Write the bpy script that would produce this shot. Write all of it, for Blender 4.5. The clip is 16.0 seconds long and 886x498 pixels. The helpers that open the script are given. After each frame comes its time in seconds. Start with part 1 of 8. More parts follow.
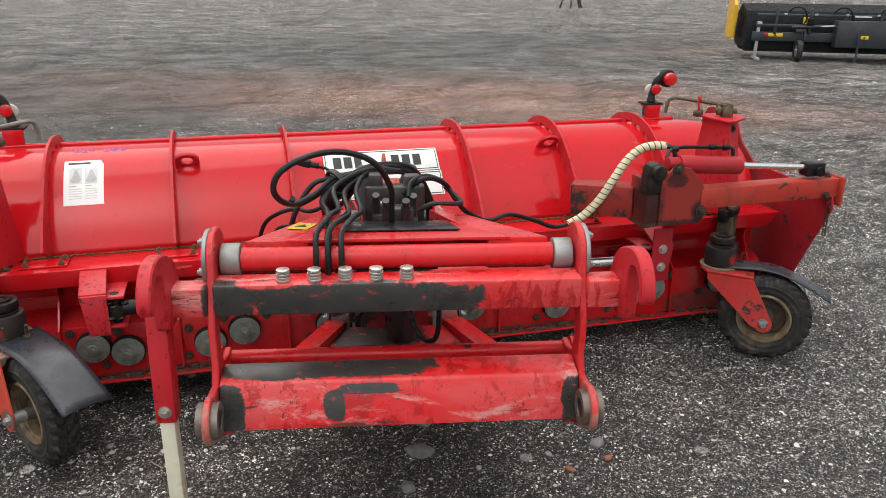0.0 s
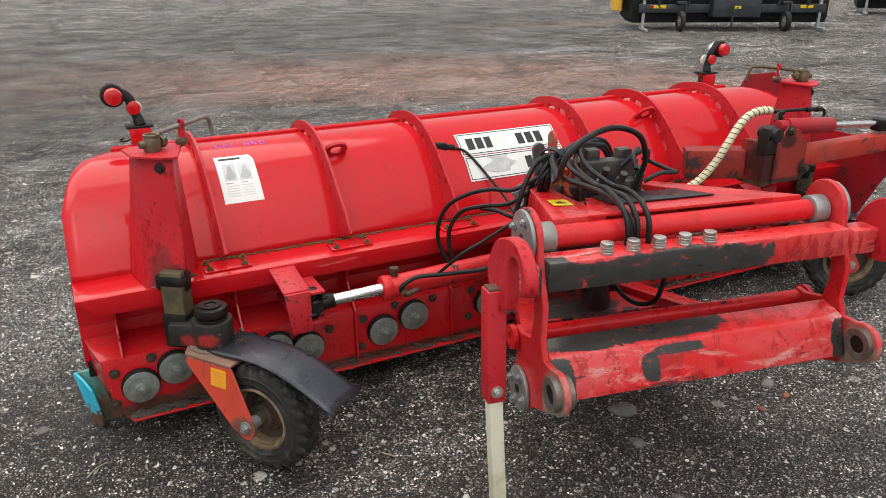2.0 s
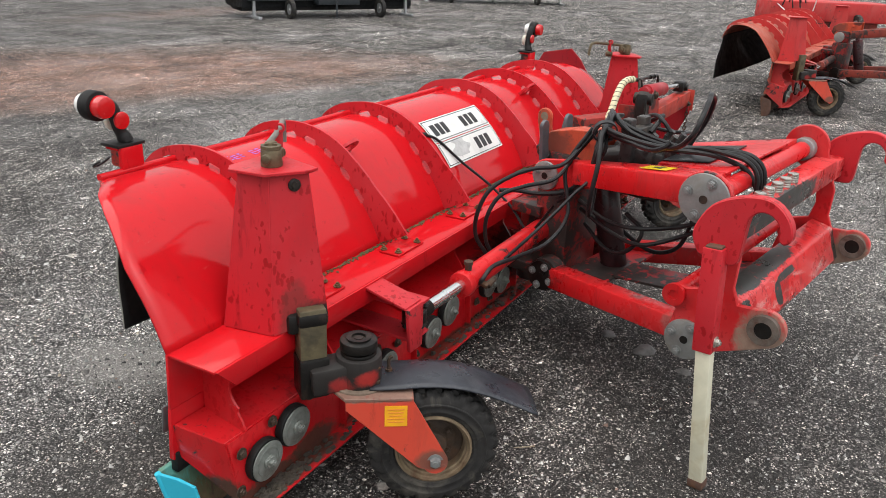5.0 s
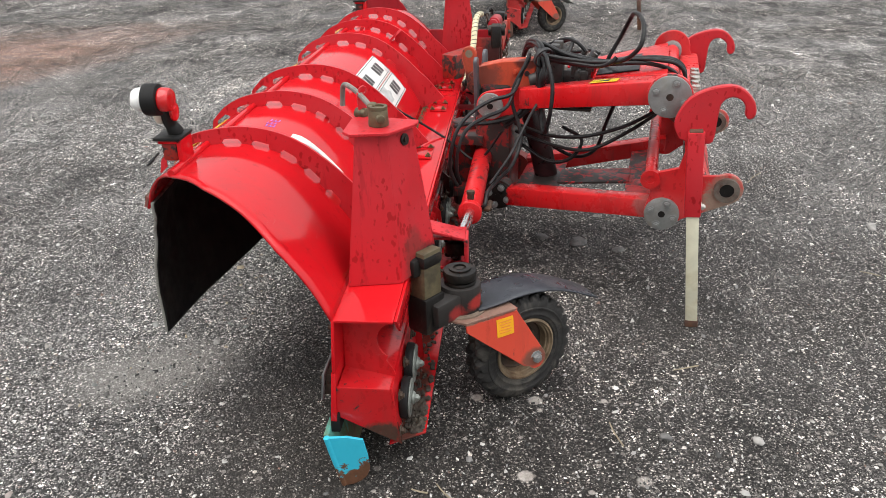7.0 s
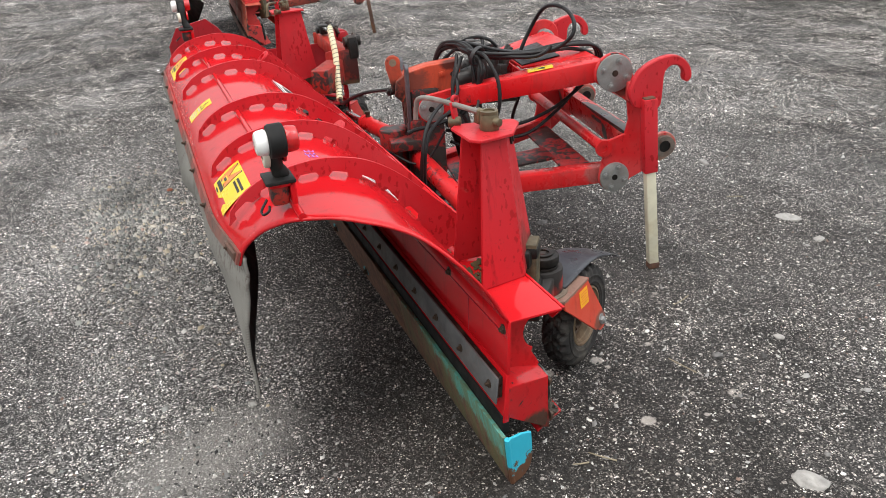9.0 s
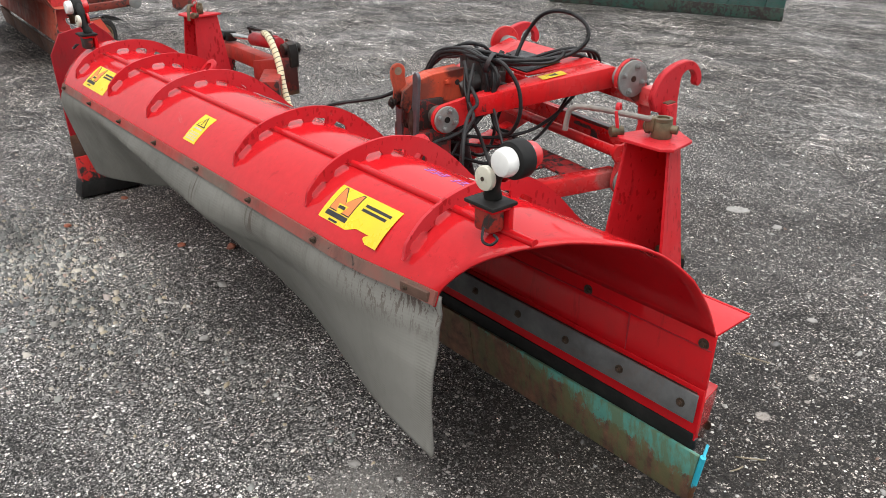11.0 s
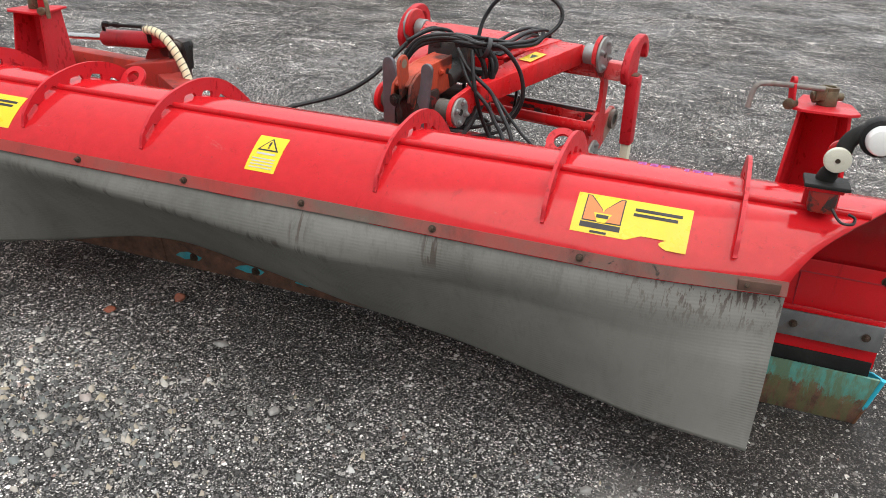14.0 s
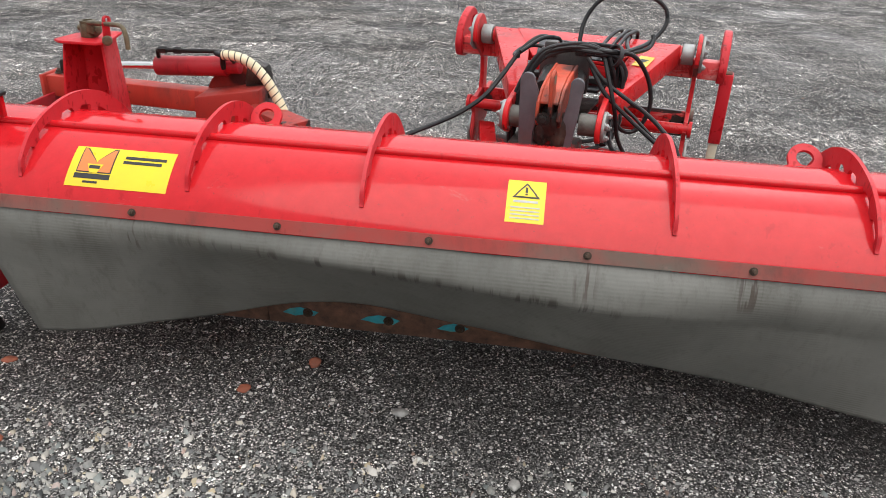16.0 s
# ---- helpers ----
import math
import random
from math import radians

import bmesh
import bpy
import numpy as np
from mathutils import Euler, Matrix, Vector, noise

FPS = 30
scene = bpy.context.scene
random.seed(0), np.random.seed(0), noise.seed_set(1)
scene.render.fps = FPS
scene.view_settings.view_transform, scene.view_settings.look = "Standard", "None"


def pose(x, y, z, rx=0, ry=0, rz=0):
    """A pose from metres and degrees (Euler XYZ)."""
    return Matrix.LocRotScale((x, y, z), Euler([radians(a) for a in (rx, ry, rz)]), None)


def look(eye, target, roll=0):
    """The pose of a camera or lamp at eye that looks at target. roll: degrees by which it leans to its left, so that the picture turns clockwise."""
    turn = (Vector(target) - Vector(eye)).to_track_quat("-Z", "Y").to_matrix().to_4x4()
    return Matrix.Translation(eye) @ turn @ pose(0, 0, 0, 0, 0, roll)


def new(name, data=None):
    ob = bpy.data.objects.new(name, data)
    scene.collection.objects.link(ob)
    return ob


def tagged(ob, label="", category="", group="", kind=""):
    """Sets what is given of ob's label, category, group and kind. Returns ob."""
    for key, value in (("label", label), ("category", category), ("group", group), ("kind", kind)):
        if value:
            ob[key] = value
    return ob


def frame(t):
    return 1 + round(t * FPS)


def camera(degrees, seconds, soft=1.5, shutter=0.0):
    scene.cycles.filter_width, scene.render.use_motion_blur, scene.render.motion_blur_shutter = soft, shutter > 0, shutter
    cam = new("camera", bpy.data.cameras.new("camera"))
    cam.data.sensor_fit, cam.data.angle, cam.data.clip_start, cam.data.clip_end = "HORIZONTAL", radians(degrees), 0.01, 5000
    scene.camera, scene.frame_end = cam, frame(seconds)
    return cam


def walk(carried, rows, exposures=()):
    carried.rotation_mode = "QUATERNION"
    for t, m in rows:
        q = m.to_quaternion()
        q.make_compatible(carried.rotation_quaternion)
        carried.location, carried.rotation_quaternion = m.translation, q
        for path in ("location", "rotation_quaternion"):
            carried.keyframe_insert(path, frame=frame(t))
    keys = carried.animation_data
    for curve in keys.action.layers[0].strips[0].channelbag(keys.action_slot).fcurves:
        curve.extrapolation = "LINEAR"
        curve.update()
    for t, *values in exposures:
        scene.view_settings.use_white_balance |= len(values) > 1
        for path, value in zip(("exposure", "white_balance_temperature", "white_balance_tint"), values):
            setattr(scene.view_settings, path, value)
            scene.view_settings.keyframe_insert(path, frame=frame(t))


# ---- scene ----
cam = camera(59.9, 16.0, soft=0.8)
PATH = [
    (0, (0.104, 0.128, 1.592), (0.615, 1.932, 0.899), 0.7),
    (0.5, (-0.166, 0.187, 1.584), (0.393, 1.969, 0.865), -0.2),
    (1, (-0.417, 0.334, 1.569), (0.213, 2.086, 0.838), -0.3),
    (1.5, (-0.709, 0.429, 1.575), (0.023, 2.14, 0.843), -0.2),
    (2, (-1.037, 0.485, 1.597), (-0.189, 2.139, 0.859), 0.1),
    (2.5, (-1.257, 0.657, 1.576), (-0.273, 2.232, 0.834), 0.3),
    (3, (-1.437, 0.889, 1.599), (-0.316, 2.366, 0.852), 0.7),
    (3.2, (-1.522, 0.971, 1.583), (-0.347, 2.404, 0.831), 1.0),
    (5.3, (-2.353, 1.825, 1.528), (-0.68, 2.613, 0.766), 1.6),
    (5.5, (-2.448, 1.893, 1.547), (-0.754, 2.608, 0.76), 0.8),
    (6, (-2.56, 2.08, 1.54), (-0.826, 2.629, 0.709), -0.8),
    (6.5, (-2.627, 2.361, 1.564), (-0.849, 2.715, 0.72), -1.3),
    (7, (-2.779, 2.664, 1.558), (-0.974, 2.833, 0.714), -1.2),
    (7.5, (-2.881, 2.966, 1.571), (-1.073, 2.959, 0.714), -2.2),
    (8, (-2.779, 3.243, 1.58), (-0.992, 3.045, 0.702), -4.4),
    (8.5, (-2.711, 3.527, 1.584), (-0.96, 3.113, 0.71), -4.6),
    (9, (-2.674, 3.871, 1.605), (-0.972, 3.255, 0.753), -3.9),
    (9.5, (-2.512, 4.13, 1.581), (-0.867, 3.339, 0.764), -3.2),
    (9.7, (-2.417, 4.224, 1.6), (-0.802, 3.372, 0.784), -2.6),
    (11.8, (-1.638, 5.015, 1.572), (-0.416, 3.688, 0.708), 0.4),
    (12, (-1.553, 5.091, 1.564), (-0.384, 3.715, 0.702), 0.6),
    (12.5, (-1.333, 5.274, 1.573), (-0.302, 3.796, 0.705), 1.1),
    (13, (-1.047, 5.313, 1.553), (-0.15, 3.752, 0.682), 1.3),
    (13.5, (-0.774, 5.369, 1.549), (-0.016, 3.737, 0.676), 1.6),
    (14, (-0.487, 5.473, 1.552), (0.119, 3.783, 0.67), 2.5),
    (14.5, (-0.177, 5.452, 1.538), (0.314, 3.731, 0.645), 3.2),
    (15, (0.127, 5.413, 1.545), (0.526, 3.67, 0.649), 3.3),
    (15.5, (0.407, 5.477, 1.563), (0.716, 3.72, 0.66), 2.9),
    (16, (0.674, 5.46, 1.556), (0.893, 3.688, 0.654), 2.3),
]
walk(cam, [(t, look(eye, target, roll)) for t, eye, target, roll in PATH],
     exposures=[(0, .77, 6550, 10), (3, .82, 6550, 10), (5.5, .95, 6500, 10), (7, 1.04, 6500, 10), (9.5, 1.03, 6500, 10), (12, .97, 6450, 10), (14, .96, 6400, 10), (16, .98, 6350, 10)])

# overcast daylight
world = bpy.data.worlds.new("overcast")
scene.world = world
world.use_nodes = True
wn = world.node_tree.nodes
sky = wn.new("ShaderNodeTexSky")
sky.sky_type, sky.sun_disc = "NISHITA", False
sky.sun_elevation, sky.sun_rotation = radians(55), radians(200)
grey = wn.new("ShaderNodeHueSaturation")
grey.inputs["Saturation"].default_value = 0.08
world.node_tree.links.new(sky.outputs[0], grey.inputs["Color"])
# an overcast sky: brightest overhead, less at the horizon
way = wn.new("ShaderNodeTexCoord")
part_z = wn.new("ShaderNodeSeparateXYZ")
rise = wn.new("ShaderNodeMapRange")
rise.inputs["From Min"].default_value, rise.inputs["From Max"].default_value = 0.0, 1.0
rise.inputs["To Min"].default_value, rise.inputs["To Max"].default_value = 0.24, 1.60
dim = wn.new("ShaderNodeMix")
dim.data_type, dim.blend_type = "RGBA", "MULTIPLY"
dim.inputs[0].default_value = 1.0
world.node_tree.links.new(way.outputs["Generated"], part_z.inputs[0])
world.node_tree.links.new(part_z.outputs[2], rise.inputs["Value"])
world.node_tree.links.new(grey.outputs[0], dim.inputs[6])
world.node_tree.links.new(rise.outputs[0], dim.inputs[7])
world.node_tree.links.new(dim.outputs[2], wn["Background"].inputs[0])
wn["Background"].inputs[1].default_value = 0.15
sun_data = bpy.data.lights.new("sun", "SUN")
sun_data.energy, sun_data.angle, sun_data.color = 1.2, radians(66), (1.0, 0.965, 0.90)
sun = new("sun", sun_data)
sun.matrix_world = look((-1.2, 2.6, 5.4), (0, 0, 0))

# ---------------------------------------------------------------- materials
def nodes_of(name):
    m = bpy.data.materials.new(name)
    m.use_nodes = True
    return m, m.node_tree.nodes, m.node_tree.links, m.node_tree.nodes["Principled BSDF"]


def noise_tex(n, l, scale, detail=4, rough=0.6, vec=None, dist=0.0):
    t = n.new("ShaderNodeTexNoise")
    t.inputs["Scale"].default_value, t.inputs["Detail"].default_value, t.inputs["Roughness"].default_value = scale, detail, rough
    t.inputs["Distortion"].default_value = dist
    if vec is not None:
        l.new(vec, t.inputs["Vector"])
    return t.outputs["Fac"]


def ramp(n, l, fac, stops):
    r = n.new("ShaderNodeValToRGB")
    e = r.color_ramp.elements
    while len(e) < len(stops):
        e.new(0.5)
    for el, (p, c) in zip(e, stops):
        el.position = p
        el.color = (*c, 1) if isinstance(c, tuple) else (c, c, c, 1)
    l.new(fac, r.inputs[0])
    return r.outputs[0]


def mix(n, l, fac, a, b, mode="MIX"):
    x = n.new("ShaderNodeMix")
    x.data_type, x.blend_type = "RGBA", mode
    for s, v in (("Factor", fac), ("A", a), ("B", b)):
        i = next(k for k in x.inputs if k.name == s and (k.type == "RGBA" or s == "Factor") and k.enabled)
        if isinstance(v, (int, float)):
            i.default_value = v if s == "Factor" else (v, v, v, 1)
        elif isinstance(v, tuple):
            i.default_value = (*v, 1)
        else:
            l.new(v, i)
    return next(k for k in x.outputs if k.type == "RGBA")


def bump(n, l, height, b, strength=0.3, dist=0.002, normal=None):
    k = n.new("ShaderNodeBump")
    k.inputs["Strength"].default_value, k.inputs["Distance"].default_value = strength, dist
    l.new(height, k.inputs["Height"])
    if normal is not None:
        l.new(normal, k.inputs["Normal"])
    l.new(k.outputs[0], b.inputs["Normal"])
    return k.outputs[0]


def coords(n, l, scale=(1, 1, 1)):
    t = n.new("ShaderNodeTexCoord")
    m = n.new("ShaderNodeMapping")
    m.inputs["Scale"].default_value = scale
    l.new(t.outputs["Object"], m.inputs[0])
    return m.outputs[0]


def paint(name, base, fade, dirt=(0.05, 0.035, 0.03), wear=0.30, rough=0.28, faded=0.4, dirty=0.35, spots=0.0, blots=(), gloss=0.3):
    """Weathered machine paint: fading in clouds, dirt film, scratches and chips down to dark primer, wet drops.
    blots: stains of grease, mud or bare steel, as (centre, half sizes, colour, strength)."""
    m, n, l, b = nodes_of(name)
    v = coords(n, l)
    cloud = noise_tex(n, l, 2.3, 5, 0.62, v, 0.4)
    c = mix(n, l, ramp(n, l, cloud, [(0.42, 0.0), (0.72, faded)]), base, fade)
    fine = noise_tex(n, l, 9.0, 6, 0.7, coords(n, l, (1, 1, 0.35)), 0.3)
    c = mix(n, l, ramp(n, l, fine, [(0.50, 0.0), (0.78, dirty)]), c, dirt)
    chip = noise_tex(n, l, 26.0, 5, 0.66, v, 0.6)
    patch = noise_tex(n, l, 3.1, 3, 0.5, v, 0.2)
    both = n.new("ShaderNodeMath")
    both.operation = "ADD"
    l.new(chip, both.inputs[0])
    l.new(patch, both.inputs[1])
    if wear:
        half = n.new("ShaderNodeMath")
        half.operation = "MULTIPLY"
        half.inputs[1].default_value = 0.62
        l.new(both.outputs[0], half.inputs[0])
        edge = 0.80 - wear * 0.22
        chips = ramp(n, l, half.outputs[0], [(edge, 0.0), (edge + 0.05, 1.0)])
        c = mix(n, l, chips, c, (0.035, 0.028, 0.026))
    if spots:
        drops = n.new("ShaderNodeTexVoronoi")
        drops.inputs["Scale"].default_value = 58
        run = n.new("ShaderNodeTexNoise")
        run.inputs["Scale"].default_value, run.inputs["Detail"].default_value = 45, 3
        l.new(v, run.inputs["Vector"])
        bent = n.new("ShaderNodeVectorMath")
        bent.operation = "MULTIPLY_ADD"
        bent.inputs[1].default_value = (0.022, 0.022, 0.022)
        l.new(run.outputs["Color"], bent.inputs[0])
        l.new(coords(n, l, (1, 1, 0.42)), bent.inputs[2])
        l.new(bent.outputs[0], drops.inputs["Vector"])
        where = noise_tex(n, l, 7.0, 5, 0.6, v)
        d = n.new("ShaderNodeMath")
        d.operation = "SUBTRACT"
        l.new(drops.outputs["Distance"], d.inputs[0])
        l.new(ramp(n, l, where, [(0.40, 0.0), (0.66, 0.34)]), d.inputs[1])
        c = mix(n, l, ramp(n, l, d.outputs[0], [(0.08, spots), (0.13, 0.0)]), c, (base[0] * .62, base[1] * .3, base[2] * .3))
    for centre, half_size, colour, strength in blots:
        mp = n.new("ShaderNodeMapping")
        mp.vector_type = "TEXTURE"
        mp.inputs["Location"].default_value, mp.inputs["Scale"].default_value = centre, half_size
        l.new(v, mp.inputs[0])
        ln = n.new("ShaderNodeVectorMath")
        ln.operation = "LENGTH"
        l.new(mp.outputs[0], ln.inputs[0])
        rag = n.new("ShaderNodeMath")
        rag.operation = "MULTIPLY_ADD"
        rag.inputs[1].default_value = 1.5
        l.new(noise_tex(n, l, 19, 7, 0.7, v, 0.4), rag.inputs[0])
        l.new(ln.outputs["Value"], rag.inputs[2])
        k = n.new("ShaderNodeMath")
        k.operation = "MULTIPLY"
        k.inputs[1].default_value = 0.4
        l.new(rag.outputs[0], k.inputs[0])
        c = mix(n, l, ramp(n, l, k.outputs[0], [(0.60, strength), (0.76, 0.0)]), c, mix(n, l, noise_tex(n, l, 33, 5, .7, v), tuple(q * .55 for q in colour), tuple(q * 1.35 for q in colour)))
    # rubbed scuffs, dried drips and specks of grit
    scuff = noise_tex(n, l, 7.5, 8, 0.78, coords(n, l, (0.5, 1, 1.6)), 0.8)
    c = mix(n, l, ramp(n, l, scuff, [(0.64, 0.0), (0.70, 0.30)]), c, (0.42, 0.19, 0.17))
    drip = noise_tex(n, l, 22.0, 6, 0.72, coords(n, l, (1, 1, 0.16)), 0.2)
    c = mix(n, l, ramp(n, l, drip, [(0.60, 0.0), (0.66, 0.35)]), c, tuple(k * 0.4 for k in base))
    grit = noise_tex(n, l, 120.0, 3, 0.6, v)
    c = mix(n, l, ramp(n, l, grit, [(0.70, 0.0), (0.73, 0.7)]), c, dirt)
    l.new(c, b.inputs["Base Color"])
    r = ramp(n, l, noise_tex(n, l, 5.0, 5, 0.7, v), [(0.35, rough * 0.75), (0.75, min(1.0, rough * 1.7))])
    l.new(r, b.inputs["Roughness"])
    b.inputs["Specular IOR Level"].default_value = gloss
    h = mix(n, l, 0.5, noise_tex(n, l, 55, 3, 0.6, v), noise_tex(n, l, 4.0, 2, 0.5, v))
    bump(n, l, h, b, 0.12, 0.003)
    return m


def plain(name, base, vary=0.35, rough=0.5, metal=0.0, scale=14, relief=0.15, stain=None, stains=0.3, coat=0.0, gloss=0.5):
    """A plain worked surface: value clouds, grain and stains."""
    m, n, l, b = nodes_of(name)
    v = coords(n, l)
    dark = tuple(k * (1 - vary) for k in base)
    light = tuple(min(1, k * (1 + vary * 0.6)) for k in base)
    c = mix(n, l, ramp(n, l, noise_tex(n, l, scale, 6, 0.68, v, 0.3), [(0.3, 0.0), (0.72, 1.0)]), dark, light)
    if stain:
        c = mix(n, l, ramp(n, l, noise_tex(n, l, scale * 0.4, 5, 0.7, v, 0.8), [(0.5, 0.0), (0.68, stains)]), c, stain)
    l.new(c, b.inputs["Base Color"])
    b.inputs["Metallic"].default_value = metal
    l.new(ramp(n, l, noise_tex(n, l, scale * 1.7, 4, 0.6, v), [(0.3, max(0.03, rough - 0.12)), (0.7, min(1.0, rough + 0.15))]), b.inputs["Roughness"])
    b.inputs["Coat Weight"].default_value = coat
    b.inputs["Specular IOR Level"].default_value = gloss
    bump(n, l, noise_tex(n, l, scale * 5, 4, 0.65, v), b, relief, 0.002)
    return m


GREASE_BLACK, MUD_BROWN, BARE_TAN = (0.016, 0.014, 0.013), (0.060, 0.042, 0.030), (0.30, 0.25, 0.19)
RED = (0.54, 0.008, 0.013)
red_paint = paint("glossy_red_paint", RED, (0.52, 0.012, 0.017), wear=0.0, rough=0.10, faded=0.6, dirty=0.20, gloss=0.35,
                  blots=[((.7, 3.72, .80), (3.4, .17, .13), (0.51, 0.022, 0.027), .5)])
red_rib = paint("chalky_red_paint", (0.50, 0.014, 0.022), (0.52, 0.040, 0.050), wear=0.05, rough=0.42, faded=0.8, dirty=0.15, spots=0.85)
red_frame = paint("worn_red_paint", (0.58, 0.010, 0.013), (0.52, 0.045, 0.048), wear=0.16, rough=0.26, faded=0.6, dirty=0.5)
red_dark = paint("dull_dark_red_paint", (0.36, 0.012, 0.020), (0.33, 0.035, 0.04), wear=0.22, rough=0.40, faded=0.6, dirty=0.4)
red_grimy = paint("greasy_red_paint", (0.29, 0.028, 0.020), (0.22, 0.030, 0.024), wear=0.72, rough=0.45, faded=0.6, dirty=0.8,
                  blots=[((1.70, 2.74, .72), (.055, .10, .13), GREASE_BLACK, .85), ((1.80, 2.73, .61), (.16, .10, .03), GREASE_BLACK, .8), ((1.925, 2.72, .665), (.045, .05, .05), GREASE_BLACK, .9),
                         ((1.80, 2.72, .80), (.05, .04, .03), GREASE_BLACK, .8), ((1.72, 2.80, .60), (.08, .12, .03), (.12, .09, .05), .6)])
red_muddy = paint("mud_spattered_red_paint", (0.52, 0.008, 0.012), (0.50, 0.03, 0.034), wear=0.06, rough=0.16, faded=0.6, dirty=0.3, spots=0.35, gloss=0.5,
                  blots=[((-1.02, 3.02, .15), (.05, .06, .045), MUD_BROWN, .95), ((-.90, 2.95, .11), (.16, .05, .035), MUD_BROWN, .9), ((-.70, 2.95, .12), (.12, .05, .05), MUD_BROWN, .9),
                         ((-.10, 2.95, .10), (.5, .05, .020), MUD_BROWN, .8), ((1.0, 2.95, .10), (.8, .05, .022), MUD_BROWN, .8), ((2.2, 2.95, .14), (.3, .05, .06), MUD_BROWN, .7),
                         ((-.72, 2.97, .36), (.10, .12, .05), GREASE_BLACK, .9), ((.71, 2.97, .30), (.30, .12, .14), GREASE_BLACK, .9)])
red_tower = paint("chalky_red_paint_with_grease", (0.50, 0.014, 0.022), (0.52, 0.040, 0.050), wear=0.05, rough=0.42, faded=0.8, dirty=0.2, spots=0.85,
                  blots=[((x, 2.885, .585), (.075, .05, .05), GREASE_BLACK, 1.0) for x in (-.782, 2.212)] + [((x, 2.93, .60), (.06, .03, .10), (.12, .03, .025), .6) for x in (-.80, 2.23)])
red_plate = paint("worn_red_plate_paint", (0.56, 0.012, 0.016), (0.60, 0.10, 0.10), wear=0.12, rough=0.34, faded=0.75, dirty=0.45, spots=0.5,
                  blots=[((.00, 1.86, .49), (.05, .075, .09), BARE_TAN, .9), ((.94, 1.68, .49), (.05, .075, .09), BARE_TAN, .9), ((.05, 2.09, .79), (.05, .10, .03), MUD_BROWN, .8)])
red_arm = paint("worn_red_arm_paint", (0.58, 0.010, 0.013), (0.54, 0.050, 0.052), wear=0.16, rough=0.26, faded=0.6, dirty=0.5,
                blots=[((.62, 2.66, .76), (.16, .13, .10), GREASE_BLACK, .85), ((.62, 2.66, .34), (.24, .20, .08), GREASE_BLACK, .9), ((.52, 2.25, .42), (.30, .13, .03), (.10, .09, .085), .8),
                       ((.10, 2.12, .42), (.05, .05, .05), (.2, .17, .15), .5)])


def make_flap_rubber():
    """Dusty grey belt rubber: clouds, dark drips from the strip, fine weave."""
    m, n, l, b = nodes_of("dusty_grey_rubber")
    v = coords(n, l)
    c = mix(n, l, ramp(n, l, noise_tex(n, l, 2.4, 6, .65, v, .5), [(0.32, 0.0), (0.68, 1.0)]), (0.104, 0.103, 0.091), (0.178, 0.175, 0.157))
    c = mix(n, l, ramp(n, l, noise_tex(n, l, 34, 5, .7, coords(n, l, (1, 1, .22)), .2), [(0.53, 0.0), (0.72, 0.6)]), c, (0.085, 0.08, 0.068))
    c = mix(n, l, ramp(n, l, noise_tex(n, l, 7, 6, .75, v, 1.0), [(0.55, 0.0), (0.72, 0.5)]), c, (0.12, 0.11, 0.09))
    split = n.new("ShaderNodeSeparateXYZ")
    l.new(v, split.inputs[0])
    # paler towards the free end
    free_end = n.new("ShaderNodeMath")
    free_end.operation = "MULTIPLY_ADD"
    free_end.inputs[1].default_value, free_end.inputs[2].default_value = -.4, .5
    l.new(split.outputs[0], free_end.inputs[0])
    c = mix(n, l, ramp(n, l, free_end.outputs[0], [(.50, 0.0), (.76, .65)]), c, (0.27, 0.265, 0.243))
    # scuffs where it rubs along its fold, and faint dirt lines of the weave
    sep = n.new("ShaderNodeSeparateXYZ")
    l.new(v, sep.inputs[0])

    def calc(op, a, b2, c2=0.0):
        q = n.new("ShaderNodeMath")
        q.operation = op
        for i, w2 in enumerate((a, b2, c2)):
            if isinstance(w2, (int, float)):
                q.inputs[i].default_value = w2
            else:
                l.new(w2, q.inputs[i])
        return q.outputs[0]

    fold = calc("MULTIPLY_ADD", sep.outputs[0], .067, .560)
    off = calc("ABSOLUTE", calc("SUBTRACT", sep.outputs[2], fold), 0)
    near = ramp(n, l, calc("MULTIPLY", off, 20), [(.15, 1.0), (.5, 0.0)])
    along = ramp(n, l, calc("MULTIPLY_ADD", sep.outputs[0], .4, .1), [(.20, 0.0), (.34, 1.0), (.62, 1.0), (.80, 0.0)])
    comb = ramp(n, l, noise_tex(n, l, 30, 3, .6, coords(n, l, (1.5, .1, .16)), .3), [(.54, 0.0), (.60, 1.0)])
    c = mix(n, l, calc("MULTIPLY", calc("MULTIPLY", near, along), comb), c, (0.05, 0.045, 0.036))
    lines = n.new("ShaderNodeTexWave")
    lines.bands_direction = "Z"
    lines.inputs["Scale"].default_value, lines.inputs["Distortion"].default_value = 38, 2.0
    l.new(v, lines.inputs["Vector"])
    dirt = calc("MULTIPLY", ramp(n, l, noise_tex(n, l, 3.5, 5, .7, coords(n, l, (2.2, 1, .7))), [(.46, 0.0), (.66, .55)]), lines.outputs["Fac"])
    c = mix(n, l, dirt, c, (0.075, 0.07, 0.055))
    # rust drips below the strip, thickest towards the free end
    under = ramp(n, l, sep.outputs[2], [(.585, 0.0), (.69, 1.0)])
    end = ramp(n, l, calc("MULTIPLY_ADD", sep.outputs[0], -.4, .5), [(.40, .12), (.62, .25), (.69, 1.0)])
    runs = noise_tex(n, l, 85, 5, .7, coords(n, l, (1, .2, .30)), .3)
    wet = calc("MULTIPLY", calc("MULTIPLY", under, end), ramp(n, l, runs, [(.53, 0.0), (.57, .85)]))
